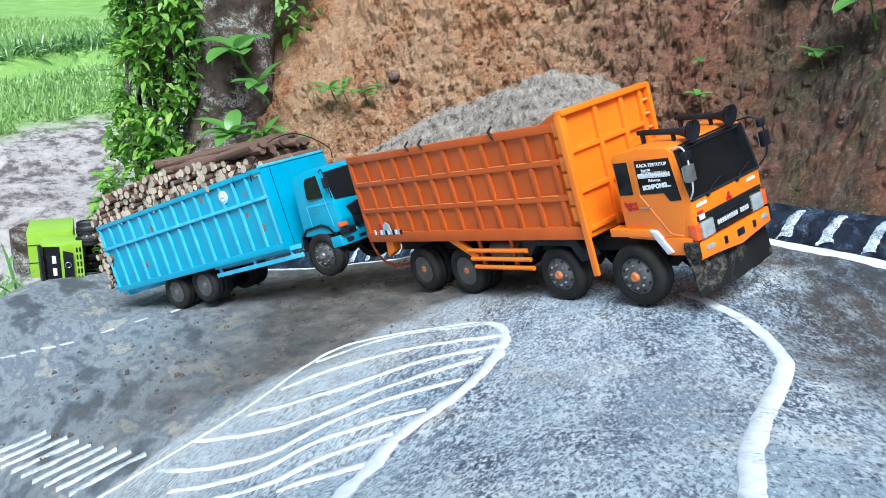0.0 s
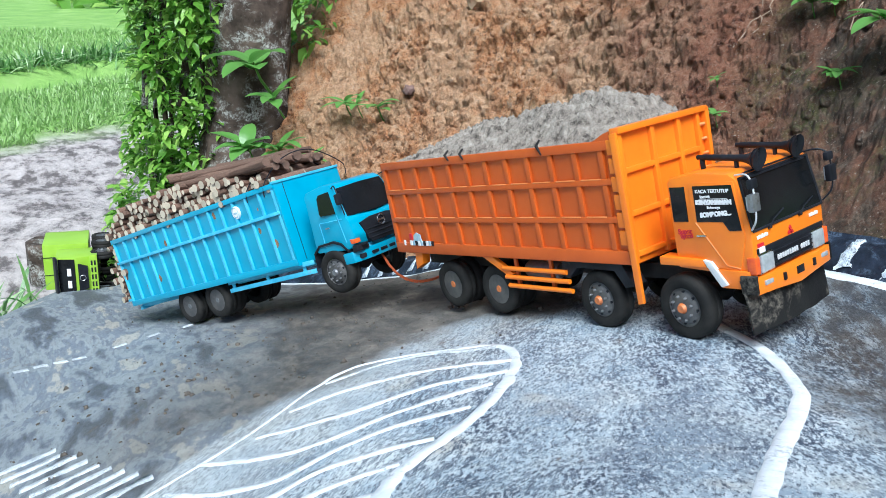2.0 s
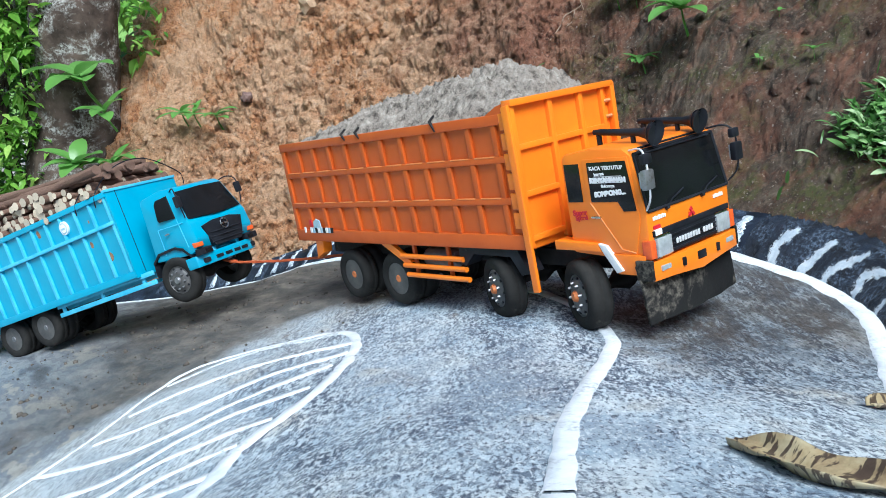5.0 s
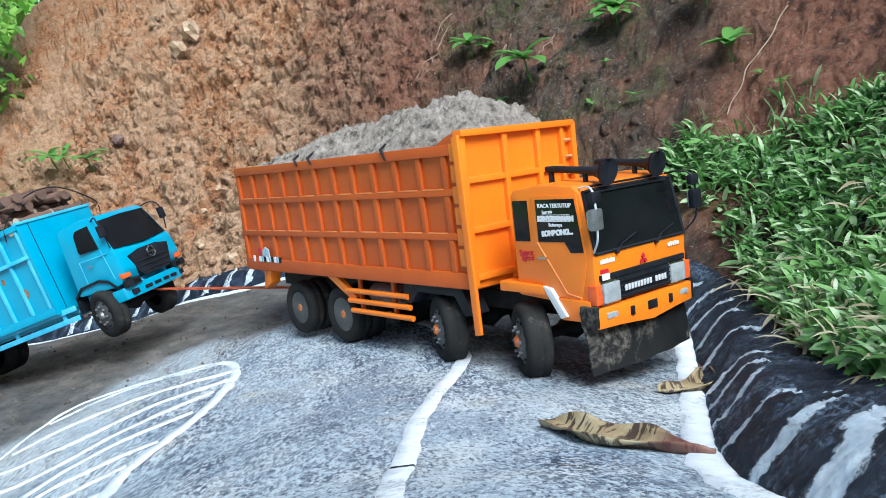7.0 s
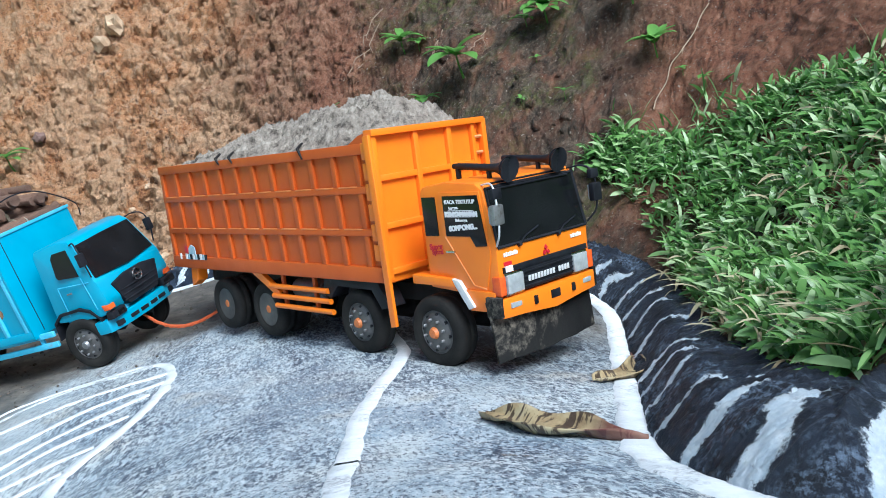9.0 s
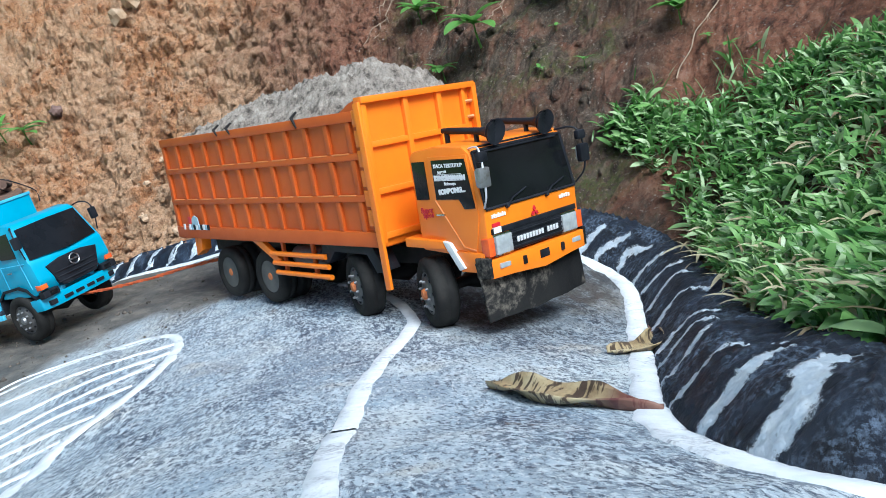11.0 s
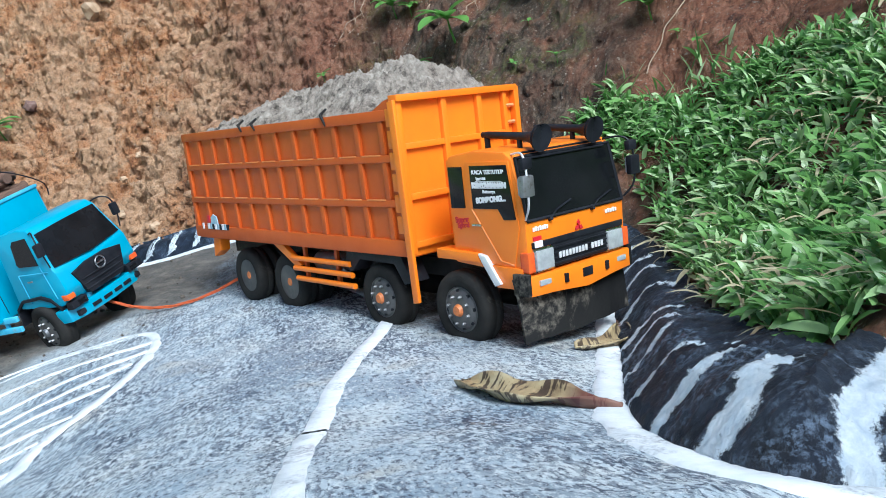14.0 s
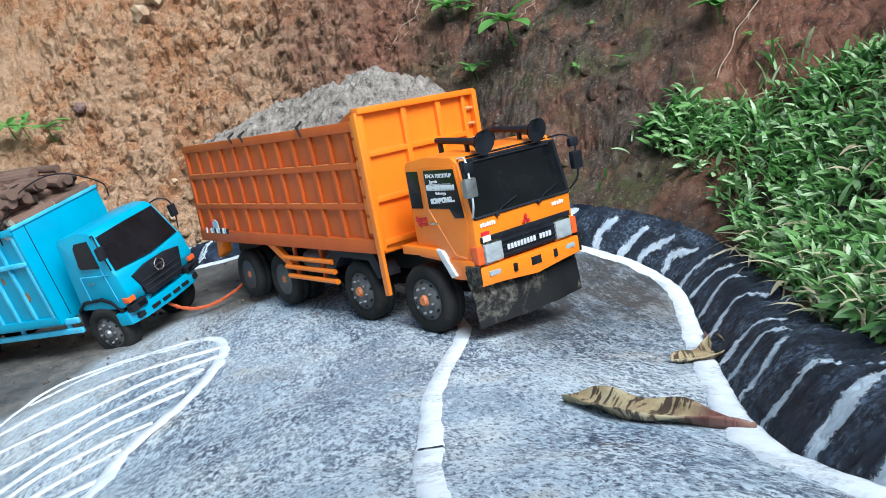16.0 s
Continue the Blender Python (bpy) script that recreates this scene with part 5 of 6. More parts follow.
def blue_truck():
    t = tagged(new("log_truck"), "sky-blue six-wheeled model truck loaded with cut logs", "truck")
    W, x0, x1, z0, z1 = 0.122, -0.968, -0.118, 0.108, 0.329
    for y in (-0.044, 0.044):
        part("frame_rail", box(bmesh.new(), (-0.95, y - 0.006, 0.082), (0.085, y + 0.006, 0.108), 0.001), CYAN_EDGE, t)
    for x in (-0.69, -0.542, 0.0):
        part("axle", tube(bmesh.new(), [(x, -0.09, 0.056), (x, -0.03, 0.058), (x, 0, 0.06), (x, 0.03, 0.058), (x, 0.09, 0.056)], [0.008, 0.009, 0.022, 0.009, 0.008], 10), FRAME, t)
    part("box_floor", box(bmesh.new(), (x0, -W + 0.004, z0), (x1, W - 0.004, z0 + 0.008)), CYAN, t)
    for s in (-1, 1):
        lo, hi = sorted((s * (W - 0.010), s * (W - 0.004)))
        wall = part("side_wall", box(bmesh.new(), (x0, lo, z0), (x1, hi, z1 - 0.003)), CYAN, t, "sky-blue planked side wall with upright ribs")
        a, b = sorted((s * (W - 0.005), s * (W + 0.002)))
        part("rim_rail", box(bmesh.new(), (x0 - 0.003, a - 0.002, z1 - 0.014), (x1, b + 0.002, z1), 0.0015), CYAN, wall)
        part("sill_rail", box(bmesh.new(), (x0 - 0.003, a, z0 - 0.008), (x1, b, z0 + 0.010), 0.0015), CYAN, wall)
        part("belt_rail", box(bmesh.new(), (x0 - 0.003, a - (0.004 if s < 0 else 0), 0.2445), (x1 - 0.004, b + (0.004 if s > 0 else 0), 0.2535), 0.0015), CYAN_EDGE, wall)
        n = 14
        for k in range(n + 1):
            x = x0 + 0.006 + (x1 - x0 - 0.016) * k / n
            for zl, zh in ((z0 + 0.010, 0.2445), (0.2535, z1 - 0.014)):
                part("rib", box(bmesh.new(), (x - 0.004, a, zl), (x + 0.004, b, zh), 0.001), CYAN_EDGE, wall)
        rnd = random.Random(7 + s)
        for k in range(9):
            x, z = x0 + 0.1 + rnd.random() * 0.7, 0.13 + rnd.random() * 0.17
            r = 0.003 + 0.006 * rnd.random()
            pts = [(x + r * (0.6 + 0.5 * rnd.random()) * math.cos(q), z + r * 1.6 * (0.6 + 0.5 * rnd.random()) * math.sin(q)) for q in (2 * math.pi * j / 8 for j in range(8))]
            part("rust_patch", prism(bmesh.new(), pts, *sorted((s * (W - 0.0045), s * (W - 0.0035)))), RUST, wall)
        if s < 0:
            for r, m, d in ((0.0155, STICKER, 0.0), (0.0125, STICKER_BLUE, 0.0008), (0.0100, STICKER, 0.0014)):
                pts = [(-0.300 + r * math.cos(q), 0.285 + r * 1.15 * math.sin(q)) for q in (2 * math.pi * j / 24 for j in range(24))]
                part("round_sticker", prism(bmesh.new(), pts, -W - 0.002 - d, -W + 0.004), m, wall, "round white sticker with a plain emblem")
            part("round_sticker", box(bmesh.new(), (-0.308, -W - 0.0040, 0.281), (-0.292, -W - 0.003, 0.286)), STICKER_BLUE, wall)
    front = part("head_board", box(bmesh.new(), (x1 - 0.004, -W - 0.001, z0 - 0.01), (x1 + 0.004, W + 0.001, z1 + 0.002), 0.0015), CYAN, t, "smooth sky-blue head board")
    part("rim_rail", box(bmesh.new(), (x1 - 0.006, -W - 0.003, z1 - 0.003), (x1 + 0.007, W + 0.003, z1 + 0.004), 0.0015), CYAN_EDGE, front)
    part("seam", box(bmesh.new(), (x1 + 0.0035, -W + 0.030, z0), (x1 + 0.0048, -W + 0.0315, z1)), FRAME, front)
    part("tail_board", box(bmesh.new(), (x0 - 0.030, -W + 0.004, 0.118), (x0, W - 0.004, 0.126), 0.001), CYAN_EDGE, t)
    # cab
    bm = prism(bmesh.new(), [(-0.052, 0.115), (0.060, 0.105), (0.086, 0.110), (0.0985, 0.135), (0.0935, 0.180), (0.087, 0.190), (0.0625, 0.266), (0.050, 0.277), (0.02, 0.282), (-0.045, 0.276), (-0.052, 0.266)], -0.106, 0.106, 0.006)
    for v in bm.verts:
        if v.co.z > 0.19:
            v.co.y *= 1 - 0.16 * (v.co.z - 0.19) / 0.09
    cab = part("cab", bm, CYAN, t, "rounded sky-blue cab", 0.7)
    for s in (-1, 1):
        def yy(z):
            return 0.106 * (1 - 0.16 * max(0, z - 0.19) / 0.09)
        out = [(0.002, 0.207), (0.056, 0.203), (0.043, 0.262), (0.004, 0.261), (-0.003, 0.252), (-0.003, 0.213)]
        bm = bmesh.new()
        outer = [bm.verts.new((x, s * (yy(z) + 0.0016), z)) for x, z in out]
        inner = [bm.verts.new((x, s * (yy(z) - 0.003), z)) for x, z in out]
        bm.faces.new(outer)
        bm.faces.new(inner[::-1])
        for k in range(len(out)):
            bm.faces.new((outer[k], inner[k], inner[(k + 1) % len(out)], outer[(k + 1) % len(out)]))
        part("side_window", bm, GLASS, cab)
        bm = bmesh.new()
        for p, q in (((-0.010, 0.190), (0.075, 0.186)), ((-0.010, 0.190), (-0.012, 0.125)), ((0.060, 0.200), (0.066, 0.125))):
            tube(bm, [(p[0], s * 0.1062, p[1]), (q[0], s * 0.1062, q[1])], 0.0010, 5)
        part("door_seam", bm, CYAN_EDGE, cab)
        part("door_handle", box(bmesh.new(), (0.008, min(s * 0.106, s * 0.1085), 0.171), (0.022, max(s * 0.106, s * 0.1085), 0.1745), 0.0008), STEEL, cab)
        bm = bmesh.new()
        pts = [(-0.064 + 0.0, 0.078), (-0.060, 0.112), (-0.035, 0.130), (0.02, 0.132), (0.045, 0.122), (0.066, 0.098)]
        for p, q in zip(pts, pts[1:]):
            prism(bm, [p, q, (q[0], q[1] + 0.006), (p[0], p[1] + 0.006)], *sorted((s * 0.072, s * 0.110)))
        part("wheel_arch", bm, BLACK, cab)
        part("indicator", prism(bmesh.new(), [(0.082, 0.118), (0.0975, 0.118), (0.097, 0.129), (0.080, 0.131)], *sorted((s * 0.088, s * 0.1085)), 0.0015), LAMP_AMBER, cab)
        part("headlight", prism(bmesh.new(), [(0.080, 0.097), (0.1, 0.097), (0.0995, 0.1125), (0.084, 0.1145)], *sorted((s * 0.066, s * 0.1095)), 0.002), BLACK, cab, "dark swept headlight")
        part("lamp_glass", prism(bmesh.new(), [(0.09, 0.100), (0.1012, 0.100), (0.1008, 0.109), (0.09, 0.110)], *sorted((s * 0.072, s * 0.092)), 0.001), GLASS, cab)
        arm = [(0.055, s * 0.090, 0.268), (0.075, s * 0.100, 0.272), (0.090, s * 0.112, 0.262), (0.094, s * 0.114, 0.235), (0.090, s * 0.107, 0.195)]
        ma = part("mirror_arm", tube(bmesh.new(), [tuple(p) for p in spline(arm, 16)], 0.0017, 6), BLACK, cab)
        part("mirror", box(bmesh.new(), (0.086, s * 0.113 - 0.009, 0.222), (0.096, s * 0.113 + 0.009, 0.250), 0.003), BLACK, ma)
    # windscreen
    bm = bmesh.new()
    a = [(0.0905, -0.097, 0.190), (0.0975, 0.0, 0.186), (0.0905, 0.097, 0.190), (0.0655, 0.085, 0.264), (0.0705, 0.0, 0.266), (0.0655, -0.085, 0.264)]
    f = [bm.verts.new(p) for p in a]
    g = [bm.verts.new((p[0] - 0.012, p[1], p[2] - 0.001)) for p in a]
    bm.faces.new((f[0], f[1], f[4], f[5]))
    bm.faces.new((f[1], f[2], f[3], f[4]))
    bm.faces.new((g[5], g[4], g[1], g[0]))
    bm.faces.new((g[4], g[3], g[2], g[1]))
    for k in range(6):
        bm.faces.new((f[k], g[k], g[(k + 1) % 6], f[(k + 1) % 6]))
    part("windscreen", bm, GLASS, cab, "black curved windscreen")
    gr = part("grille", prism(bmesh.new(), [(-0.074, 0.164), (-0.060, 0.124), (-0.05, 0.108), (0.05, 0.108), (0.060, 0.124), (0.074, 0.164), (0.03, 0.172), (-0.03, 0.172)], 0.084, 0.1015, 0.0015, "yz"), BLACK, cab, "black grille with a round silver emblem")
    for z in (0.118, 0.130, 0.142):
        part("grille_bar", tube(bmesh.new(), [(0.1005, -0.06, z), (0.103, 0, z), (0.1005, 0.06, z)], 0.0022, 6), BLACK, gr)
    ring = [(0.1045, 0.0135 * math.cos(q), 0.1555 + 0.0125 * math.sin(q)) for q in (2 * math.pi * j / 24 for j in range(25))]
    part("emblem_ring", tube(bmesh.new(), ring, 0.0018, 6, False), CHROME, gr)
    part("emblem_bar", box(bmesh.new(), (0.103, -0.011, 0.1535), (0.1055, 0.011, 0.1575), 0.0006), CHROME, gr)
    bm = prism(bmesh.new(), [(0.045, -0.112), (0.078, -0.110), (0.094, -0.080), (0.101, 0.0), (0.094, 0.080), (0.078, 0.110), (0.045, 0.112), (0.045, 0.09), (0.07, 0.0), (0.045, -0.09)], 0.070, 0.0985, 0.002, "xy")
    bumper = part("bumper", bm, CYAN, t, "sky-blue bumper with dark slots")
    for y in (-0.048, -0.016, 0.016, 0.048):
        part("slot", box(bmesh.new(), (0.092, y - 0.012, 0.078), (0.1022 - abs(y) * 0.06, y + 0.012, 0.086), 0.001), BLACK, bumper)
    for y in (-0.087, 0.087):
        part("fog_lamp", box(bmesh.new(), (0.082, y - 0.009, 0.076), (0.0945, y + 0.009, 0.088), 0.002), BLACK, bumper)
    # side guard
    for s in (-1, 1):
        for z in (0.098, 0.074):
            part("guard_rail", box(bmesh.new(), (-0.455, s * 0.108 - 0.004, z - 0.006), (-0.075, s * 0.108 + 0.004, z + 0.006), 0.001), CYAN_EDGE, t)
        for x in (-0.44, -0.28, -0.12):
            part("guard_post", box(bmesh.new(), (x - 0.005, s * 0.104 - 0.003, 0.068), (x + 0.005, s * 0.104 + 0.003, 0.112), 0.001), CYAN_EDGE, t)
        part("tail_bracket", prism(bmesh.new(), [(-0.95, 0.104), (-0.78, 0.104), (-0.78, 0.096), (-0.86, 0.086), (-0.95, 0.090)], *sorted((s * 0.094, s * 0.104)), 0.001), CYAN_EDGE, t)
    part("tail_bar", box(bmesh.new(), (-0.955, -0.11, 0.082), (-0.94, 0.11, 0.096), 0.001), CYAN_EDGE, t)
    # logs: short ones across the bed with their ends outward, long ones lengthwise on top
    rnd = random.Random(11)
    shapes = []
    for q in range(6):
        bm = bmesh.new()
        rings = []
        for j in range(6):
            u = -0.5 + j / 5
            cx, cz = 0.06 * rnd.uniform(-1, 1), 0.06 * rnd.uniform(-1, 1)
            rr = rnd.uniform(0.86, 1.06)
            rings.append([bm.verts.new((cx * 3 + rr * rnd.uniform(0.94, 1.06) * math.cos(w), u, cz * 3 + rr * math.sin(w))) for w in (2 * math.pi * k / 9 for k in range(9))])
        for a, b in zip(rings, rings[1:]):
            for k in range(9):
                bm.faces.new((a[k], a[(k + 1) % 9], b[(k + 1) % 9], b[k]))
        for end in (rings[0][::-1], rings[-1]):
            fc = bm.faces.new(end)
            fc.material_index = 1
        shapes.append(mesh_of("log", bm, [BARK, CUT_WOOD], 0.7))
    weathered = [m.copy() for m in shapes]
    for m in weathered:
        m.materials[1] = BARK
    def log(p, length, r, turn=(0, 0, 0)):
        ob = new("log", rnd.choice(shapes if abs(turn[2]) < 45 else weathered))
        ob.parent = t
        ob.matrix_basis = pose(*p, *turn) @ Matrix.Diagonal((r, length, r, 1))
        return ob
    def top_of(x):
        return float(np.interp(x, [-1.03, -1.0, -0.94, -0.85, -0.6, -0.36, -0.14], [0.22, 0.33, 0.395, 0.42, 0.415, 0.39, 0.350]))
    first = None
    x = -1.022
    while x < -0.135:
        r0 = 0.0105
        z = 0.125 if x < -0.955 else 0.318
        k = 0
        while z < top_of(x):
            r = rnd.uniform(0.0066, 0.0128)
            for side in (-1, 1):
                jut = rnd.uniform(-0.016, 0.014) - 0.10 * max(0, z - 0.34) * 0.6
                ob = log((x + (0.5 * r0 * 2 if k % 2 else 0) + rnd.uniform(-0.002, 0.002), side * (0.058 + jut) , z + rnd.uniform(-0.002, 0.002)), rnd.uniform(0.105, 0.118), r, (rnd.uniform(-3, 3), rnd.uniform(0, 180), rnd.uniform(-5, 5)))
                first = first or ob
            z += 0.0182
            k += 1
        x += 0.0205
    for k in range(15):
        mid = -0.36 + rnd.uniform(-0.035, 0.035)
        log((mid, -0.092 + 0.0135 * k, top_of(mid) + 0.006 + rnd.uniform(-0.003, 0.006)), rnd.uniform(0.40, 0.46), rnd.uniform(0.009, 0.014), (7 + rnd.uniform(-1.5, 1.5), rnd.uniform(0, 90), 90 + rnd.uniform(-4, 4)))
    for k in range(9):
        mid = -0.42 + rnd.uniform(-0.06, 0.06)
        log((mid, -0.05 + 0.0165 * k, top_of(mid) + 0.026 + rnd.uniform(-0.004, 0.006)), rnd.uniform(0.34, 0.46), rnd.uniform(0.009, 0.013), (6 + rnd.uniform(-2, 2), 0, 90 + rnd.uniform(-7, 7)))
    first["label"] = "short debarked log with a pale cut end"
    for x in (-0.235, -0.16):
        cord = [(x, -W - 0.003, 0.30), (x + 0.01, -W + 0.002, 0.335), (x + 0.03, -0.05, 0.388), (x + 0.05, 0.04, 0.392), (x + 0.07, W, 0.335), (x + 0.07, W + 0.003, 0.30)]
        part("cord", tube(bmesh.new(), [tuple(p) for p in spline(cord, 26)], 0.0016, 5), BLACK, t, "thin dark lashing cord")
    wheels = []
    for s in (-1, 1):
        wheels += [("rear", make_wheel(t, (-0.69, s * 0.090, 0.056), 0.056, 0.034, s, True, STEEL)), ("rear", make_wheel(t, (-0.542, s * 0.090, 0.056), 0.056, 0.034, s, True, STEEL)), ("steer", make_wheel(t, (0.0, s * 0.092, 0.058), 0.058, 0.038, s, False, STEEL))]
    return t, wheels


dump_truck, dump_wheels = orange_truck()
log_truck, log_wheels = blue_truck()


# ---- plants ----
def blade_field(name, n, place, length, width, bend, material, seed, label, category, lean=None, segs=3, rise=(0.2, 0.9)):
    """Many single blades, each a bent, tapered strip with a fold, as one mass."""
    rnd = random.Random(seed)
    verts, faces = [], []
    made = 0
    while made < n:
        spot = place(rnd)
        if spot is None:
            continue
        made += 1
        x, y, z = spot
        L, w = length * rnd.uniform(0.55, 1.35), width * rnd.uniform(0.4, 1.35)
        ang = rnd.uniform(0, 2 * math.pi)
        d = Vector((math.cos(ang), math.sin(ang), 0))
        if lean is not None:
            d = (d + Vector(lean)).normalized()
        across = Vector((-d.y, d.x, 0))
        up = rnd.uniform(*rise)
        b = bend * rnd.uniform(0.5, 1.5)
        p, v = Vector((x, y, z)), (d * (1 - up) + Vector((0, 0, up))).normalized()
        base = len(verts)
        for k in range(segs + 1):
            f = k / segs
            ww = w * 0.5 * (math.sin(math.pi * (0.16 + 0.84 * f)) ** 0.7 if k < segs else 0.02)
            tw = across + Vector((0, 0, 0.7 * math.sin(made * 1.7)))
            verts += [p - tw * ww, p + tw * ww]
            p = p + v * (L / segs)
            v = (v + (d * 0.7 - Vector((0, 0, 1)) * 0.75) * b / segs).normalized()
        for k in range(segs):
            a = base + 2 * k
            faces.append((a, a + 1, a + 3, a + 2))
    return tagged(new(name, soup(name, verts, faces, material)), label, category, kind="stuff")


VERGE_AT, VERGE_DEPTH = [0.1, 1.2, 1.5, 1.7, 1.9, 2.0, 2.06], [0.80, 0.60, 0.50, 0.40, 0.28, 0.24, 0.12]


def verge_depth(x, y, s):
    return float(np.interp(s, VERGE_AT, VERGE_DEPTH)) + 0.07 * rough_noise(x, y, 7, 3, 1.0)


def on_verge(rnd):
    x, y = rnd.uniform(0.45, 1.95), rnd.uniform(-0.5, 1.75)
    d, k = from_kerb(x, y)
    s = KLEN[k]
    if s > 2.06 or d < kerb_top(s) + (0.008 if s < 1.7 else 0.008 + 0.35 * (s - 1.7)) or d > verge_depth(x, y, s):
        return None
    if rough_noise(x, y, 13, 3, 9.0) < -0.28 and rnd.random() < 0.8:
        return None
    return x, y, bank_z(x, y) - 0.004 + 0.026 * rnd.random()


blade_field("verge_grass", 30000, on_verge, 0.035, 0.008, 1.1, GRASS, 21, "dense green broad-bladed grass on the bank", "grass", (-0.06, -0.10, 0), 4, (0.02, 0.85))


def on_verge_edge(rnd):
    x, y = rnd.uniform(0.45, 1.6), rnd.uniform(-0.4, 1.6)
    d, k = from_kerb(x, y)
    s = KLEN[k]
    top = kerb_top(s)
    if d < top * 0.95 or d > top + (0.06 if rnd.random() < 0.7 else 0.5) or s > 1.7:
        return None
    return x, y, bank_z(x, y) + 0.006 + 0.02 * rnd.random()


blade_field("dry_grass", 1500, on_verge_edge, 0.052, 0.0042, 1.6, STRAW, 22, "withered straw-coloured grass hanging over the kerb", "grass", (-0.3, -0.3, 0), 4, (0.0, 0.5))


def on_verge_crest(rnd):
    x, y = rnd.uniform(0.8, 1.9), rnd.uniform(0.2, 1.75)
    d, k = from_kerb(x, y)
    s = KLEN[k]
    if s > 2.06 or abs(d - verge_depth(x, y, s)) > 0.05:
        return None
    return x, y, bank_z(x, y)


blade_field("tall_grass", 240, on_verge_crest, 0.055, 0.006, 0.7, GRASS, 23, "taller single blades of grass at the top of the verge", "grass", (-0.1, -0.2, 0), 4, (0.4, 0.9))


def big_leaf(bm, base, way, length, width, droop=0.5, fold=0.25):
    """A leaf with a midrib, raised halves and a drooping tip."""
    way = Vector(way).normalized()
    across = way.cross(Vector((0, 0, 1)))
    across = across.normalized() if across.length > 0.05 else Vector((1, 0, 0))
    p, v = Vector(base), way.copy()
    prev = None
    n = 7
    for k in range(n + 1):
        f = k / n
        w = width * 0.5 * max(0.03, math.sin(math.pi * min(1, 0.08 + 0.92 * f)) ** 0.75)
        up = across.cross(v).normalized()
        row = [bm.verts.new(p - across * w + up * w * fold), bm.verts.new(p - across * w * 0.5 + up * w * fold * 0.7), bm.verts.new(p), bm.verts.new(p + across * w * 0.5 + up * w * fold * 0.7), bm.verts.new(p + across * w + up * w * fold)]
        if prev:
            for j in range(4):
                bm.faces.new((prev[j], prev[j + 1], row[j + 1], row[j]))
        prev = row
        p = p + v * length / n
        v = (v - Vector((0, 0, 1)) * droop / n).normalized()


def cliff_plant(at, size, leaves, seed, label, slim=0.36, name="seedling", height=None):
    """A small plant rooted in the bank: stem and leaves, each a part."""
    rnd = random.Random(seed)
    x, y = at
    x, y, z = crumble(x, y, bank_z(x, y)) if height is None else (x, y, height)
    d, k = from_kerb(x, y)
    out = -Vector((*KOUT[k], 0))
    stem_top = Vector((x, y, z)) + out * size * 0.35 + Vector((0, 0, size * 0.55))
    bm = tube(bmesh.new(), [(x, y, z - 0.01), tuple(Vector((x, y, z)) + out * size * 0.22 + Vector((0, 0, size * 0.25))), tuple(stem_top)], [0.03 * size, 0.025 * size, 0.015 * size], 6)
    plant = thing(name, bm, ROOT if leaves < 4 else PLANT, label, "plant")
    for q in range(leaves):
        a = 2.4 * q + rnd.uniform(-0.3, 0.3)
        way = out * 0.55 + Vector((math.cos(a), math.sin(a), rnd.uniform(0.15, 0.8)))
        bm = bmesh.new()
        big_leaf(bm, stem_top - Vector((0, 0, 0.02 * size * q)) + out * rnd.uniform(-0.05, 0.05) * size, way, size * rnd.uniform(0.6, 1.0), size * slim * rnd.uniform(0.8, 1.15), rnd.uniform(0.4, 1.1))
        part("leaf", bm, PLANT, plant, "", 3.2)
    return plant


for n, (x, y, size, leaves, label) in enumerate([
        (0.94, 1.85, 0.115, 7, "young plant with long pointed green leaves on the bank"), (0.88, 2.15, 0.075, 10, "small leafy weed on the bank"), (0.86, 1.90, 0.06, 8, "small leafy weed on the bank"),
        (1.13, 1.75, 0.095, 14, "leafy weed with round green leaves"), (1.10, 1.80, 0.05, 8, "leafy weed with round green leaves"), (1.22, 1.40, 0.075, 9, "weed with upright blades"), (1.25, 1.54, 0.085, 12, "leafy weed with round green leaves"),
        (1.24, 1.24, 0.03, 5, "tiny seedling in damp earth"), (1.06, 1.67, 0.022, 4, "tiny seedling in damp earth"), (1.06, 1.52, 0.03, 4, "tiny seedling in damp earth"), (0.99, 1.61, 0.022, 4, "tiny seedling in damp earth"),
        (0.91, 2.11, 0.04, 6, "small leafy weed on the bank"), (1.23, 1.31, 0.025, 4, "tiny seedling in damp earth"), (0.68, 2.17, 0.035, 5, "small weed with pale leaves"), (0.65, 2.08, 0.045, 6, "weed at the foot of the bank"),
        (-0.47, 3.63, 0.13, 6, "pale fern-like weed on orange earth"), (-0.32, 3.48, 0.13, 6, "pale fern-like weed on orange earth"), (-0.40, 3.56, 0.10, 5, "pale fern-like weed on orange earth"), (-0.62, 3.52, 0.12, 8, "tuft of long green leaves at the bank's foot")]):
    cliff_plant((x, y), size, leaves, 40 + n, label, 0.42 if n < 15 else 0.3)

for n, (x, y, z, size, leaves, label) in enumerate([(-0.84, 3.76, 0.10, 0.26, 7, "broad-leaved green seedling beside the trunk"), (-0.86, 3.56, -0.20, 0.20, 8, "leafy green weed beside the trunk"), (-0.73, 3.56, -0.20, 0.20, 10, "tuft of long green leaves at the bank's foot"), (-0.76, 3.62, 0.02, 0.16, 6, "leafy green weed beside the trunk")]):
    cliff_plant((x, y), size, leaves, 80 + n, label, 0.40 if n != 2 else 0.2, "seedling", z)

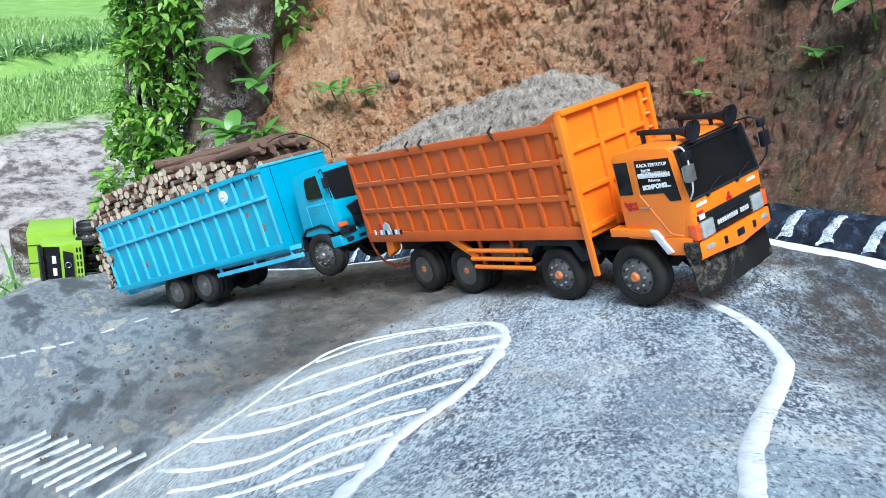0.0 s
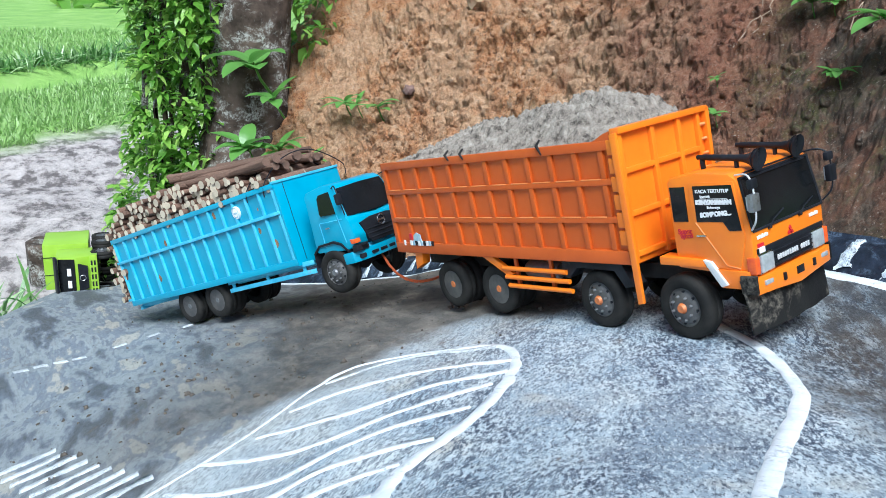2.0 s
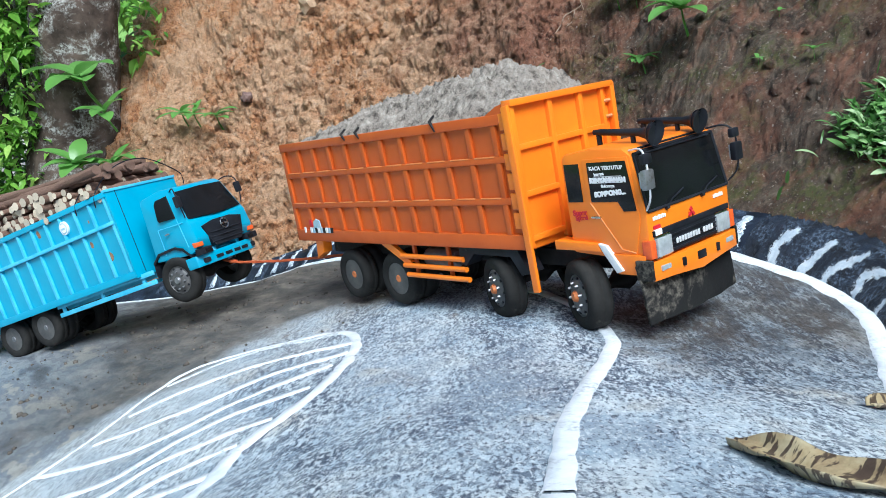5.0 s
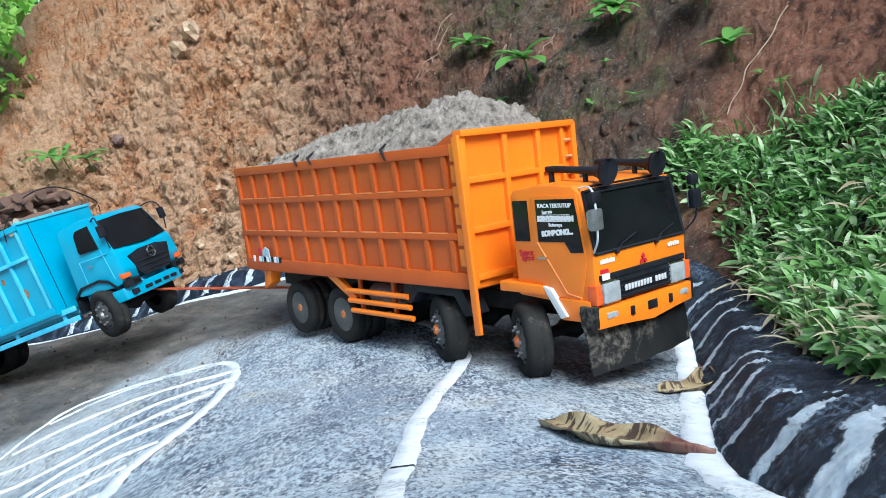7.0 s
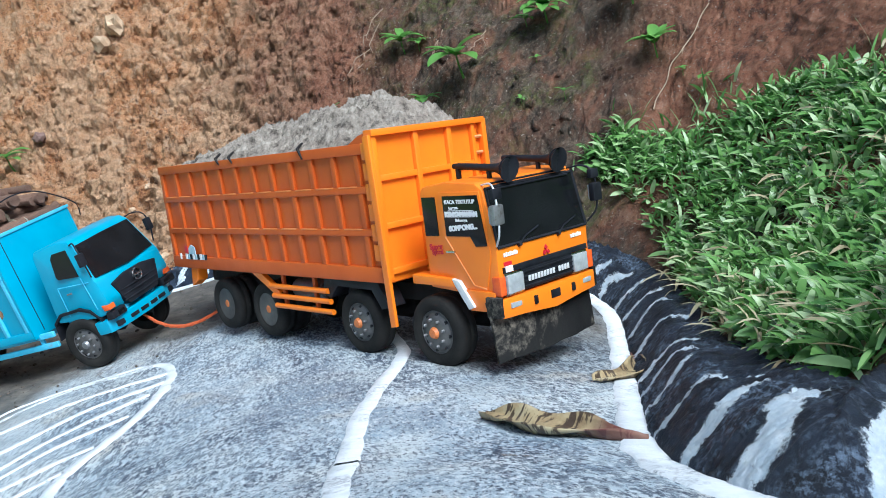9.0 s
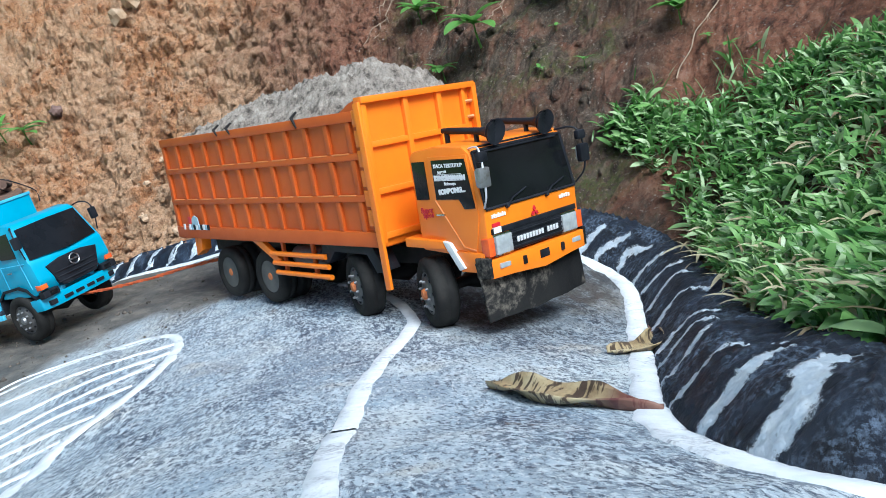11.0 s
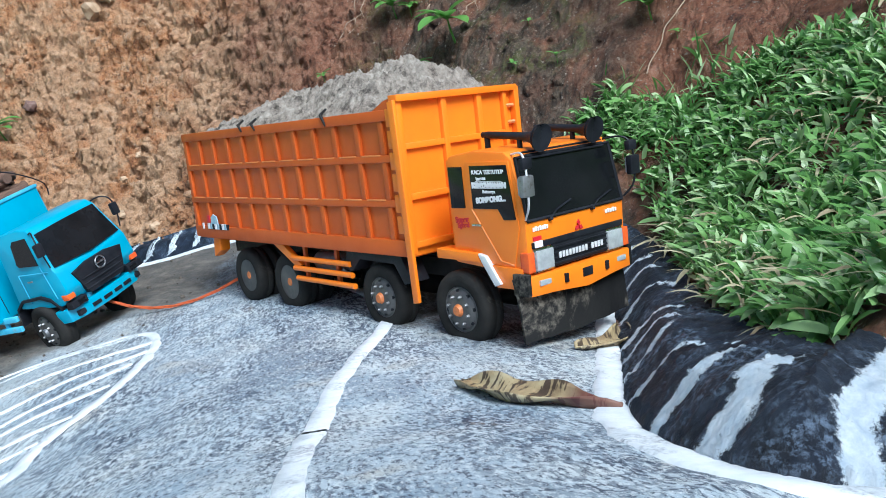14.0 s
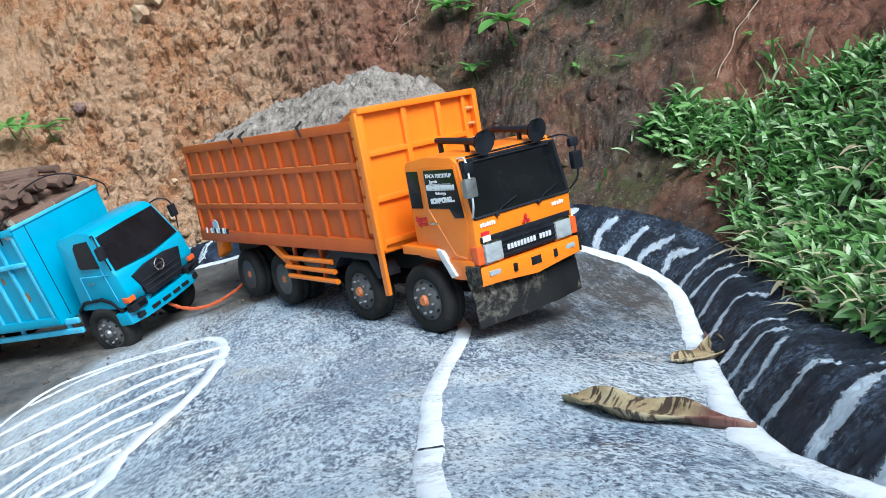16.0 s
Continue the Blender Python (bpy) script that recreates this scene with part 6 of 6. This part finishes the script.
# hanging roots on the bank
rnd = random.Random(5)
for n, (x, y, L) in enumerate([(0.88, 2.36, 0.34), (0.85, 2.30, 0.2), (1.04, 1.94, 0.12), (1.32, 1.38, 0.3), (0.97, 2.05, 0.12)]):
    pts = []
    d, k = from_kerb(x, y)
    for q in range(9):
        f = q / 8
        px, py = x - KOUT[k][0] * L * 0.6 * f + 0.007 * rnd.uniform(-1, 1), y - KOUT[k][1] * L * 0.6 * f + 0.007 * rnd.uniform(-1, 1)
        pts.append(tuple(Vector(crumble(px, py, bank_z(px, py))) + Vector((0, -0.004, 0.008))))
    bm = tube(bmesh.new(), [tuple(p) for p in spline(pts, 30)], 0.0014, 5)
    for q in range(2):
        j = rnd.randint(1, 4)
        p = Vector(pts[j])
        tube(bm, [tuple(p), tuple(p + Vector((0.02 * (q - 0.5), -0.012, -0.03)))], 0.0009, 4)
    thing("root", bm, ROOT, "thin pale root hanging down the earth bank", "root", "roots on the bank")


# clods and stones
def stone_mesh(seed, r, material):
    rnd = random.Random(seed)
    bm = bmesh.new()
    bmesh.ops.create_icosphere(bm, subdivisions=1 if r == 1.0 else 2, radius=1.0)
    off = rnd.uniform(0, 50)
    for v in bm.verts:
        v.co *= r * (1 + 0.75 * noise.noise(v.co * 1.5 + Vector((off, off, 0))))
        v.co.z *= 0.8
    return mesh_of("stone", bm, material, 0.25)


clods = [stone_mesh(k, 1.0, CLOD) for k in range(4)]
rnd = random.Random(9)
verts, faces = [], []
base_shapes = [([v.co.copy() for v in m.vertices], [tuple(p.vertices) for p in m.polygons]) for m in clods]


def scatter(count, place, r0, r1):
    made = 0
    while made < count:
        spot = place()
        if spot is None:
            continue
        made += 1
        vs, fs = base_shapes[made % 4]
        r = r0 * (r1 / r0) ** (rnd.random() ** 2.2)
        turn = Euler((rnd.uniform(0, 6), rnd.uniform(0, 6), rnd.uniform(0, 6))).to_matrix()
        o = len(verts)
        verts.extend([tuple(turn @ v * r + Vector(spot)) for v in vs])
        faces.extend([tuple(i + o for i in f) for f in fs])


def on_cliff():
    x, y = rnd.uniform(-0.9, 1.4), rnd.uniform(1.2, 3.9)
    d, k = from_kerb(x, y)
    if d < 0.1 or d > 1.0 or rnd.random() < x - 0.25 * y:
        return None
    return crumble(x, y, bank_z(x, y) - 0.004)


def along_foot():
    k = rnd.randint(225, 410)
    d = abs(rnd.gauss(0, 0.05)) + kerb_top(KLEN[k])
    p = KERB[k] + KOUT[k] * d
    return p[0], p[1], bank_z(p[0], p[1]) + 0.004


scatter(5200, on_cliff, 0.0025, 0.017)
scatter(350, along_foot, 0.004, 0.02)
tagged(new("earth_clods", soup("earth_clods", verts, faces, SOIL)), "crumbled clods of orange earth on the bank", "earth", kind="stuff")
verts, faces = [], []


def on_low_road():
    x, y = rnd.gauss(-0.35, 0.45), rnd.gauss(1.75, 0.45)
    d, k = from_kerb(x, y)
    if d > -0.03 or y < 1.45 + 0.2 * x:
        return None
    return x, y, road_surface(x, y) + 0.001


scatter(420, on_low_road, 0.0015, 0.008)
tagged(new("road_grit", soup("road_grit", verts, faces, plain("grit", (0.05, 0.043, 0.037), (0.13, 0.11, 0.09), 40, 0.95, 0, 0.5, 150))), "crumbs of soil and grit on the road", "grit", kind="stuff")
for n, (x, y, r, m, lab) in enumerate([(-0.2, 3.46, 0.028, plain("dark_stone", (0.12, 0.07, 0.06), (0.2, 0.13, 0.11), 30, 0.9, 0, 0.5, 120), "dark reddish stone stuck in the bank"), (0.17, 2.38, 0.016, STONE, "pale stone at the foot of the bank"), (0.08, 2.59, 0.016, STONE, "small pale stone in the bank"),
                                       (0.13, 3.54, 0.045, STONE, "pale stone stuck in the bank"), (0.07, 3.55, 0.035, STONE, "pale stone stuck in the bank"), (0.10, 2.72, 0.012, STONE, "small pale stone in the bank"), (0.16, 2.72, 0.012, STONE, "small pale stone in the bank")]):
    st = tagged(new("stone", stone_mesh(30 + n, r, m)), lab, "stone")
    st.matrix_basis = pose(x, y, bank_z(x, y) + r * 0.3, 20 * n, 0, 40 * n)

# trunk with lichen at the bend of the bank, and the creeper-covered bush beside it
bm = bmesh.new()
pts = [(-1.08, 3.98, -0.75), (-1.05, 3.98, -0.35), (-1.01, 3.99, 0.0), (-0.97, 4.0, 0.35), (-0.92, 4.02, 0.8), (-0.90, 4.05, 1.6), (-0.9, 4.1, 2.6)]
tube(bm, [tuple(p) for p in spline(pts, 40)], list(np.interp(np.linspace(0, 1, 40), [0, 0.2, 0.5, 1], [0.27, 0.20, 0.175, 0.14])), 26)
for v in bm.verts:
    a = noise.fractal(Vector((v.co.x * 7, v.co.y * 7, v.co.z * 2.2)), 0.8, 2.1, 5)
    c = Vector((-0.97, 4.0, v.co.z))
    v.co += (v.co - c).normalized() * 0.035 * a
trunk = thing("tree", bm, TRUNK, "old dark tree trunk spotted with pale lichen at the road's bend", "tree", smooth=0.9)
rnd = random.Random(31)
bm = bmesh.new()
for k in range(4):
    a = 1.2 + k * 1.5
    tube(bm, [(-0.9, 4.05, 1.9 + 0.15 * k), (-0.9 + 0.5 * math.cos(a), 4.05 + 0.5 * math.sin(a), 2.4 + 0.1 * k), (-0.9 + 1.0 * math.cos(a), 4.05 + 1.0 * math.sin(a), 2.7)], [0.06, 0.04, 0.015], 8)
part("limb", bm, TRUNK, trunk)


def leaf_mass(name, n, place, size, material, seed, parent=None, label="", category=""):
    rnd = random.Random(seed)
    verts, faces = [], []
    for q in range(n):
        p = Vector(place(rnd))
        L = size * rnd.uniform(0.5, 1.4)
        w = L * rnd.uniform(0.38, 0.6)
        way = Vector((rnd.uniform(-1, 1), rnd.uniform(-1.2, 0.5), rnd.uniform(-0.9, 0.5))).normalized()
        ac = way.cross(Vector((rnd.uniform(-0.3, 0.3), rnd.uniform(-0.3, 0.3), 1))).normalized()
        up = ac.cross(way)
        o = len(verts)
        verts += [p, p + way * L * 0.35 - ac * w * 0.5 + up * w * 0.15, p + way * L * 0.4, p + way * L * 0.35 + ac * w * 0.5 + up * w * 0.15, p + way * L * 0.75 - ac * w * 0.32, p + way * L * 0.75 + ac * w * 0.32, p + way * L - Vector((0, 0, L * 0.15))]
        faces += [(o, o + 2, o + 1), (o, o + 3, o + 2), (o + 1, o + 2, o + 4), (o + 2, o + 3, o + 5), (o + 2, o + 5, o + 6, o + 4)]
    ob = new(name, soup(name, verts, faces, material))
    if parent:
        ob.parent = parent
        if label:
            ob["label"] = label
        return ob
    return tagged(ob, label, category, kind="stuff")


def in_crown(rnd):
    a, r = rnd.uniform(0, 6.28), rnd.uniform(0.3, 1.3)
    return -0.9 + r * math.cos(a), 4.1 + r * math.sin(a), 2.5 + rnd.uniform(-0.25, 0.6)


leaf_mass("crown", 700, in_crown, 0.14, BUSH, 3, trunk)


def in_bush(rnd):
    while True:
        h = rnd.uniform(-0.85, 1.5)
        c = Vector((-1.32 + 0.10 * h, 3.95, h))
        r = float(np.interp(h, [-0.85, -0.5, 0.0, 0.5, 1.5], [0.42, 0.36, 0.24, 0.25, 0.35]))
        a = rnd.uniform(0, 6.28)
        q = r * rnd.random() ** 0.4
        p = c + Vector((math.cos(a) * q, math.sin(a) * q * 0.8, 0))
        if rough_noise(p.x * 1.3, p.z * 1.3 + p.y, 3.2, 3, 4.0) > -0.22:
            return p


bush_stems = bmesh.new()
for k in range(9):
    x = -1.32 + rnd.uniform(-0.16, 0.16)
    tube(bush_stems, [(x, 3.95 + rnd.uniform(-0.1, 0.1), -0.95), (x + rnd.uniform(-0.1, 0.1), 3.93, 0.0), (x + 0.1 + rnd.uniform(-0.15, 0.15), 3.95, 1.3)], [0.016, 0.012, 0.005], 6)
bush = thing("bush", bush_stems, TRUNK, "tall leafy green bush grown over with creepers", "bush")
leaf_mass("foliage", 8500, in_bush, 0.055, BUSH, 4, bush, "bright green leaves")


def beside_trunk(rnd):
    return -0.74 + rnd.gauss(0, 0.07), 4.15 + rnd.gauss(0, 0.06), rnd.uniform(0.25, 1.3)


leaf_mass("creeper", 420, beside_trunk, 0.06, BUSH, 12, None, "green creeper leaves between the trunk and the bank", "creeper")


def low_weeds(rnd):
    t = rnd.random()
    x, y = -1.55 + 0.75 * t + rnd.gauss(0, 0.09), 3.55 + 0.18 * t + rnd.gauss(0, 0.10)
    return x, y, max(road_surface(x, y), -0.9) + abs(rnd.gauss(0, 0.11))


leaf_mass("weeds", 2600, low_weeds, 0.045, BUSH, 6, None, "low green weeds along the road's edge", "weeds")


def left_tuft(rnd):
    x, y = -1.98 + rnd.gauss(0, 0.10), 3.0 + rnd.gauss(0, 0.10)
    return x, y, road_surface(x, y)


blade_field("roadside_tuft", 260, left_tuft, 0.2, 0.014, 0.8, GRASS, 51, "tuft of tall grass at the road's edge", "grass")


# rice field beyond the mud
def rice_spot(rnd):
    y = 6.5 + 11.5 * rnd.random() ** 1.4
    x = -y * rnd.uniform(0.22, 0.66)
    d = -0.885 * x + 0.466 * y + 0.7 * rough_noise(x, y, 0.5, 3, 2.0)
    if d < 7.2 or 10.0 < d < 10.7 or rnd.random() > (d - 6.9) * 1.5:
        return None
    return x, y, far_ground_z(x, y)


blade_field("rice_plants", 42000, rice_spot, 0.12, 0.016, 0.5, RICE, 61, "pale green rice plants in a flooded field", "rice", None, 2)


def bund_spot(rnd):
    y = rnd.uniform(6, 18)
    d = 10.35 + rnd.gauss(0, 0.13)
    x = (0.466 * y - d) / 0.885
    if x > -0.2 * y:
        return None
    return x, y, far_ground_z(x, y)


blade_field("field_bund_grass", 3000, bund_spot, 0.28, 0.03, 0.9, GRASS, 62, "darker grass along the bank between two fields", "grass", None, 2)


def far_hedge(rnd):
    y = rnd.uniform(13, 34)
    return -0.44 * y + rnd.uniform(-7, 7), y + 14, -0.8 + abs(rnd.gauss(0, 1.0))


leaf_mass("far_hedge", 2600, far_hedge, 0.7, BUSH, 8, None, "distant dark green hedge behind the fields", "hedge")


# dead leaves on the road
def dead_leaf(name, pts, width, curl, label, seed):
    """A dry leaf with curled-up edges, along a line on the road."""
    line = spline(pts, 30)
    mid = line.mean(0)
    bm = bmesh.new()
    prev = None
    heading = math.atan2(line[-1][1] - line[0][1], line[-1][0] - line[0][0])
    z0 = road_surface(mid[0], mid[1])
    for k, p in enumerate(line):
        f = k / 29
        w = width * (math.sin(math.pi * min(1, 0.06 + 0.94 * f)) ** 0.6) * (1 if f < 0.62 else 1 - 0.35 * (f - 0.62) / 0.38)
        c = curl * (0.7 + 0.8 * f + 0.25 * math.sin(9 * f + seed))
        row = []
        for j in range(9):
            u = -1 + j / 4
            a = u * c
            r = w / 2 / max(0.3, c)
            lx, ly, lz = 0.0, math.sin(a) * r, (1 - math.cos(a)) * r + 0.004 + 0.003 * math.sin(14 * f + 5 * u + seed)
            q = Vector((p[0] - math.sin(heading) * ly, p[1] + math.cos(heading) * ly))
            row.append(bm.verts.new((q.x - mid[0], q.y - mid[1], road_surface(p[0], p[1]) - z0 + lz)))
        if prev:
            for j in range(8):
                bm.faces.new((prev[j], prev[j + 1], row[j + 1], row[j]))
        prev = row
    bmesh.ops.rotate(bm, verts=bm.verts, cent=(0, 0, 0), matrix=Matrix.Rotation(-heading, 3, "Z"))
    ob = thing(name, bm, DEAD_LEAF, label, "leaf", smooth=0.9)
    ob.modifiers.new("thickness", "SOLIDIFY").thickness = 0.0012
    ob.matrix_basis = pose(mid[0], mid[1], z0, 0, 0, math.degrees(heading))
    return ob


dead_leaf("dead_leaf", [(0.385, 0.525), (0.393, 0.46), (0.405, 0.42), (0.43, 0.375), (0.455, 0.335)], 0.050, 1.15, "large dry spotted leaf with a curled tip on the road", 0.0)
dead_leaf("dead_leaf", [(0.595, 0.63), (0.64, 0.635), (0.675, 0.655), (0.71, 0.70), (0.735, 0.75)], 0.045, 1.5, "curled brown leaf lying against the kerb", 2.0)


# tow rope between the trucks, in short stiff lengths
rope = tagged(new("tow_rope"), "frayed orange tow rope between the two trucks", "rope")
rope_bits = []
for k in range(16):
    bm = bmesh.new()
    for a in (0, 2.1, 4.2):
        pts = [(x, 0.0018 * math.cos(a + 40 * x + k), 0.0018 * math.sin(a + 40 * x + k)) for x in np.linspace(-0.024, 0.024, 6)]
        tube(bm, pts, 0.0016, 5)
    rope_bits.append(part("strand", bm, ROPE, rope, "", 0.9))


# the lime truck that lies on its side
def lime_truck():
    t = tagged(new("toppled_truck"), "lime-green model truck lying on its side by the road", "truck")
    W = 0.115
    cab = part("cab", prism(bmesh.new(), [(-0.09, 0.10), (0.08, 0.10), (0.095, 0.17), (0.075, 0.25), (0.05, 0.262), (-0.09, 0.262)], -0.1, 0.1, 0.005), LIME, t, "lime-green cab front")
    part("windscreen", prism(bmesh.new(), [(0.0965, 0.178), (0.099, 0.180), (0.0805, 0.252), (0.078, 0.250)], -0.092, 0.092, 0.001), GLASS, cab)
    part("roof_visor", prism(bmesh.new(), [(0.06, 0.262), (0.10, 0.252), (0.104, 0.262), (0.06, 0.275)], -0.10, 0.10, 0.001), BLACK, cab)
    for y in (-0.03, 0.03):
        part("sticker", prism(bmesh.new(), [(0.0985, 0.196), (0.1015, 0.198), (0.098, 0.214), (0.095, 0.212)], y - 0.018, y + 0.018), STICKER, cab)
    gr = part("grille", prism(bmesh.new(), [(-0.07, 0.165), (-0.055, 0.122), (0.055, 0.122), (0.07, 0.165)], 0.088, 0.099, 0.001, "yz"), BLACK, cab)
    ring = [(0.101, 0.013 * math.cos(q), 0.146 + 0.013 * math.sin(q)) for q in (2 * math.pi * j / 20 for j in range(21))]
    part("emblem_ring", tube(bmesh.new(), ring, 0.002, 6, False), CHROME, gr)
    bumper = part("bumper", box(bmesh.new(), (0.06, -0.108, 0.078), (0.098, 0.108, 0.112), 0.003), LIME, t)
    for y in (-0.07, -0.035, 0.0, 0.035, 0.07):
        for z in (0.085, 0.099):
            part("slot", box(bmesh.new(), (0.09, y - 0.012, z), (0.0995, y + 0.012, z + 0.008), 0.001), BLACK, bumper)
    part("load_box", box(bmesh.new(), (-0.40, -W, 0.12), (-0.12, W, 0.33), 0.002), LIME, t, "lime-green load box with thin dark seams")
    part("seam", box(bmesh.new(), (-0.123, -0.04, 0.13), (-0.1175, -0.037, 0.33)), BLACK, t)
    part("seam", box(bmesh.new(), (-0.123, 0.05, 0.13), (-0.1175, 0.053, 0.33)), BLACK, t)
    part("load", prism(bmesh.new(), [(-0.39, 0.33), (-0.14, 0.33), (-0.16, 0.40), (-0.28, 0.42), (-0.38, 0.38)], -0.105, 0.105, 0.012), TRUNK, t, "dark brown load spilling from the box")
    part("frame_rail", box(bmesh.new(), (-0.40, -0.05, 0.075), (0.06, 0.05, 0.11), 0.002), FRAME, t)
    for x in (-0.33, -0.21, 0.0):
        for s in (-1, 1):
            make_wheel(t, (x, s * 0.088, 0.055), 0.055, 0.034, s, x < -0.1, STEEL)
    return t


toppled = lime_truck()
TOPPLED_AT = (-1.455, 3.29)
# nose towards the road's bend, roof to the verge
nose, roof = Vector((0.38, -0.92, 0.06)).normalized(), Vector((-0.90, -0.36, 0.05))
roof = (roof - nose * roof.dot(nose)).normalized()
left = roof.cross(nose)
rot = Matrix((nose, left, roof)).transposed().to_4x4()
toppled.matrix_basis = Matrix.Translation((TOPPLED_AT[0], TOPPLED_AT[1], road_surface(*TOPPLED_AT) + 0.07)) @ rot @ Matrix.Scale(0.86, 4)


# ---- motion of the trucks, their wheels and the tow rope ----
STEER = [(0, 0), (1, 0), (2, -6), (3, -12), (5.3, -28), (7.0, -32), (7.5, -30), (8.0, -8), (8.5, 0), (9.2, 0), (10.5, -20), (11.3, -28), (12.0, -28), (12.5, -30), (13.0, -30), (13.5, -12), (14.0, 0), (16.0, 2)]
BLUE_STEER = [(0, 0), (5.5, 0), (6.0, -12), (7.0, -22), (7.5, -18), (8.0, -14), (8.5, 0), (9.2, 0), (11.3, -4), (12.5, -18), (13.0, -26), (13.5, -28), (14.0, -14), (14.5, -4), (16.0, 0)]


def rows_of(table):
    return [(r[0], pose(*r[1:])) for r in table]


def rolled(table, radius):
    """Turn of the wheels, in degrees, from the way that the truck has gone."""
    out, turn = [(table[0][0], 0.0)], 0.0
    for a, b in zip(table, table[1:]):
        ahead = (pose(*a[1:]).to_3x3() @ Vector((1, 0, 0))).normalized()
        turn += math.degrees((Vector(b[1:4]) - Vector(a[1:4])).dot(ahead) / radius)
        out.append((b[0], turn))
    return out


def between(table, t):
    return float(np.interp(t, [r[0] for r in table], [r[1] for r in table]))


def spin(wheels, table, radius, steer):
    turn = rolled(table, radius)
    times = [0.25 * k for k in range(65)]
    for kind, w in wheels:
        at = w.matrix_basis.translation.copy()
        rows = []
        for t in times:
            s = between(steer, t) * (1.0 if kind == "steer" else 0.75 if kind == "steer2" else 0.0)
            rows.append((t, Matrix.Translation(at) @ pose(0, 0, 0, 0, 0, s) @ pose(0, 0, 0, 0, between(turn, t), 0)))
        walk(w, rows)


def rope_rows():
    """Each length of rope lies along a sagging line from the blue bumper to the orange tail, and never below the road."""
    rows = [[] for _ in rope_bits]
    times = sorted({r[0] for r in ORANGE_ROWS})
    blue, tail = {r[0]: pose(*r[1:]) for r in BLUE_ROWS}, {r[0]: pose(*r[1:]) for r in ORANGE_ROWS}
    for t in times:
        a, b = blue[t] @ Vector((0.070, 0.0, 0.066)), tail[t] @ Vector((-0.72, 0.0, 0.070))
        gap = (b - a).length
        sag = min(0.045, math.sqrt(max(0.0, 0.40**2 - gap**2)) * 0.42)
        n = len(rope_bits)
        line = []
        for k in range(n + 1):
            f = k / n
            p = a.lerp(b, f) - Vector((0, 0, 1)) * sag * 4 * f * (1 - f) + Vector((-0.35, -0.9, 0)) * sag * math.sin(math.pi * f)
            p.z = max(p.z, road_surface(p.x, p.y) + 0.005)
            line.append(p)
        for k in range(n):
            d = line[k + 1] - line[k]
            q = d.to_track_quat("X", "Z").to_matrix().to_4x4()
            rows[k].append((t, Matrix.Translation((line[k] + line[k + 1]) / 2) @ q))
    return rows


def motions():
    walk(dump_truck, rows_of(ORANGE_ROWS))
    walk(log_truck, rows_of(BLUE_ROWS))
    spin(dump_wheels, ORANGE_ROWS, 0.054, STEER)
    spin(log_wheels, BLUE_ROWS, 0.057, BLUE_STEER)
    for bit, rows in zip(rope_bits, rope_rows()):
        walk(bit, rows)


motions()
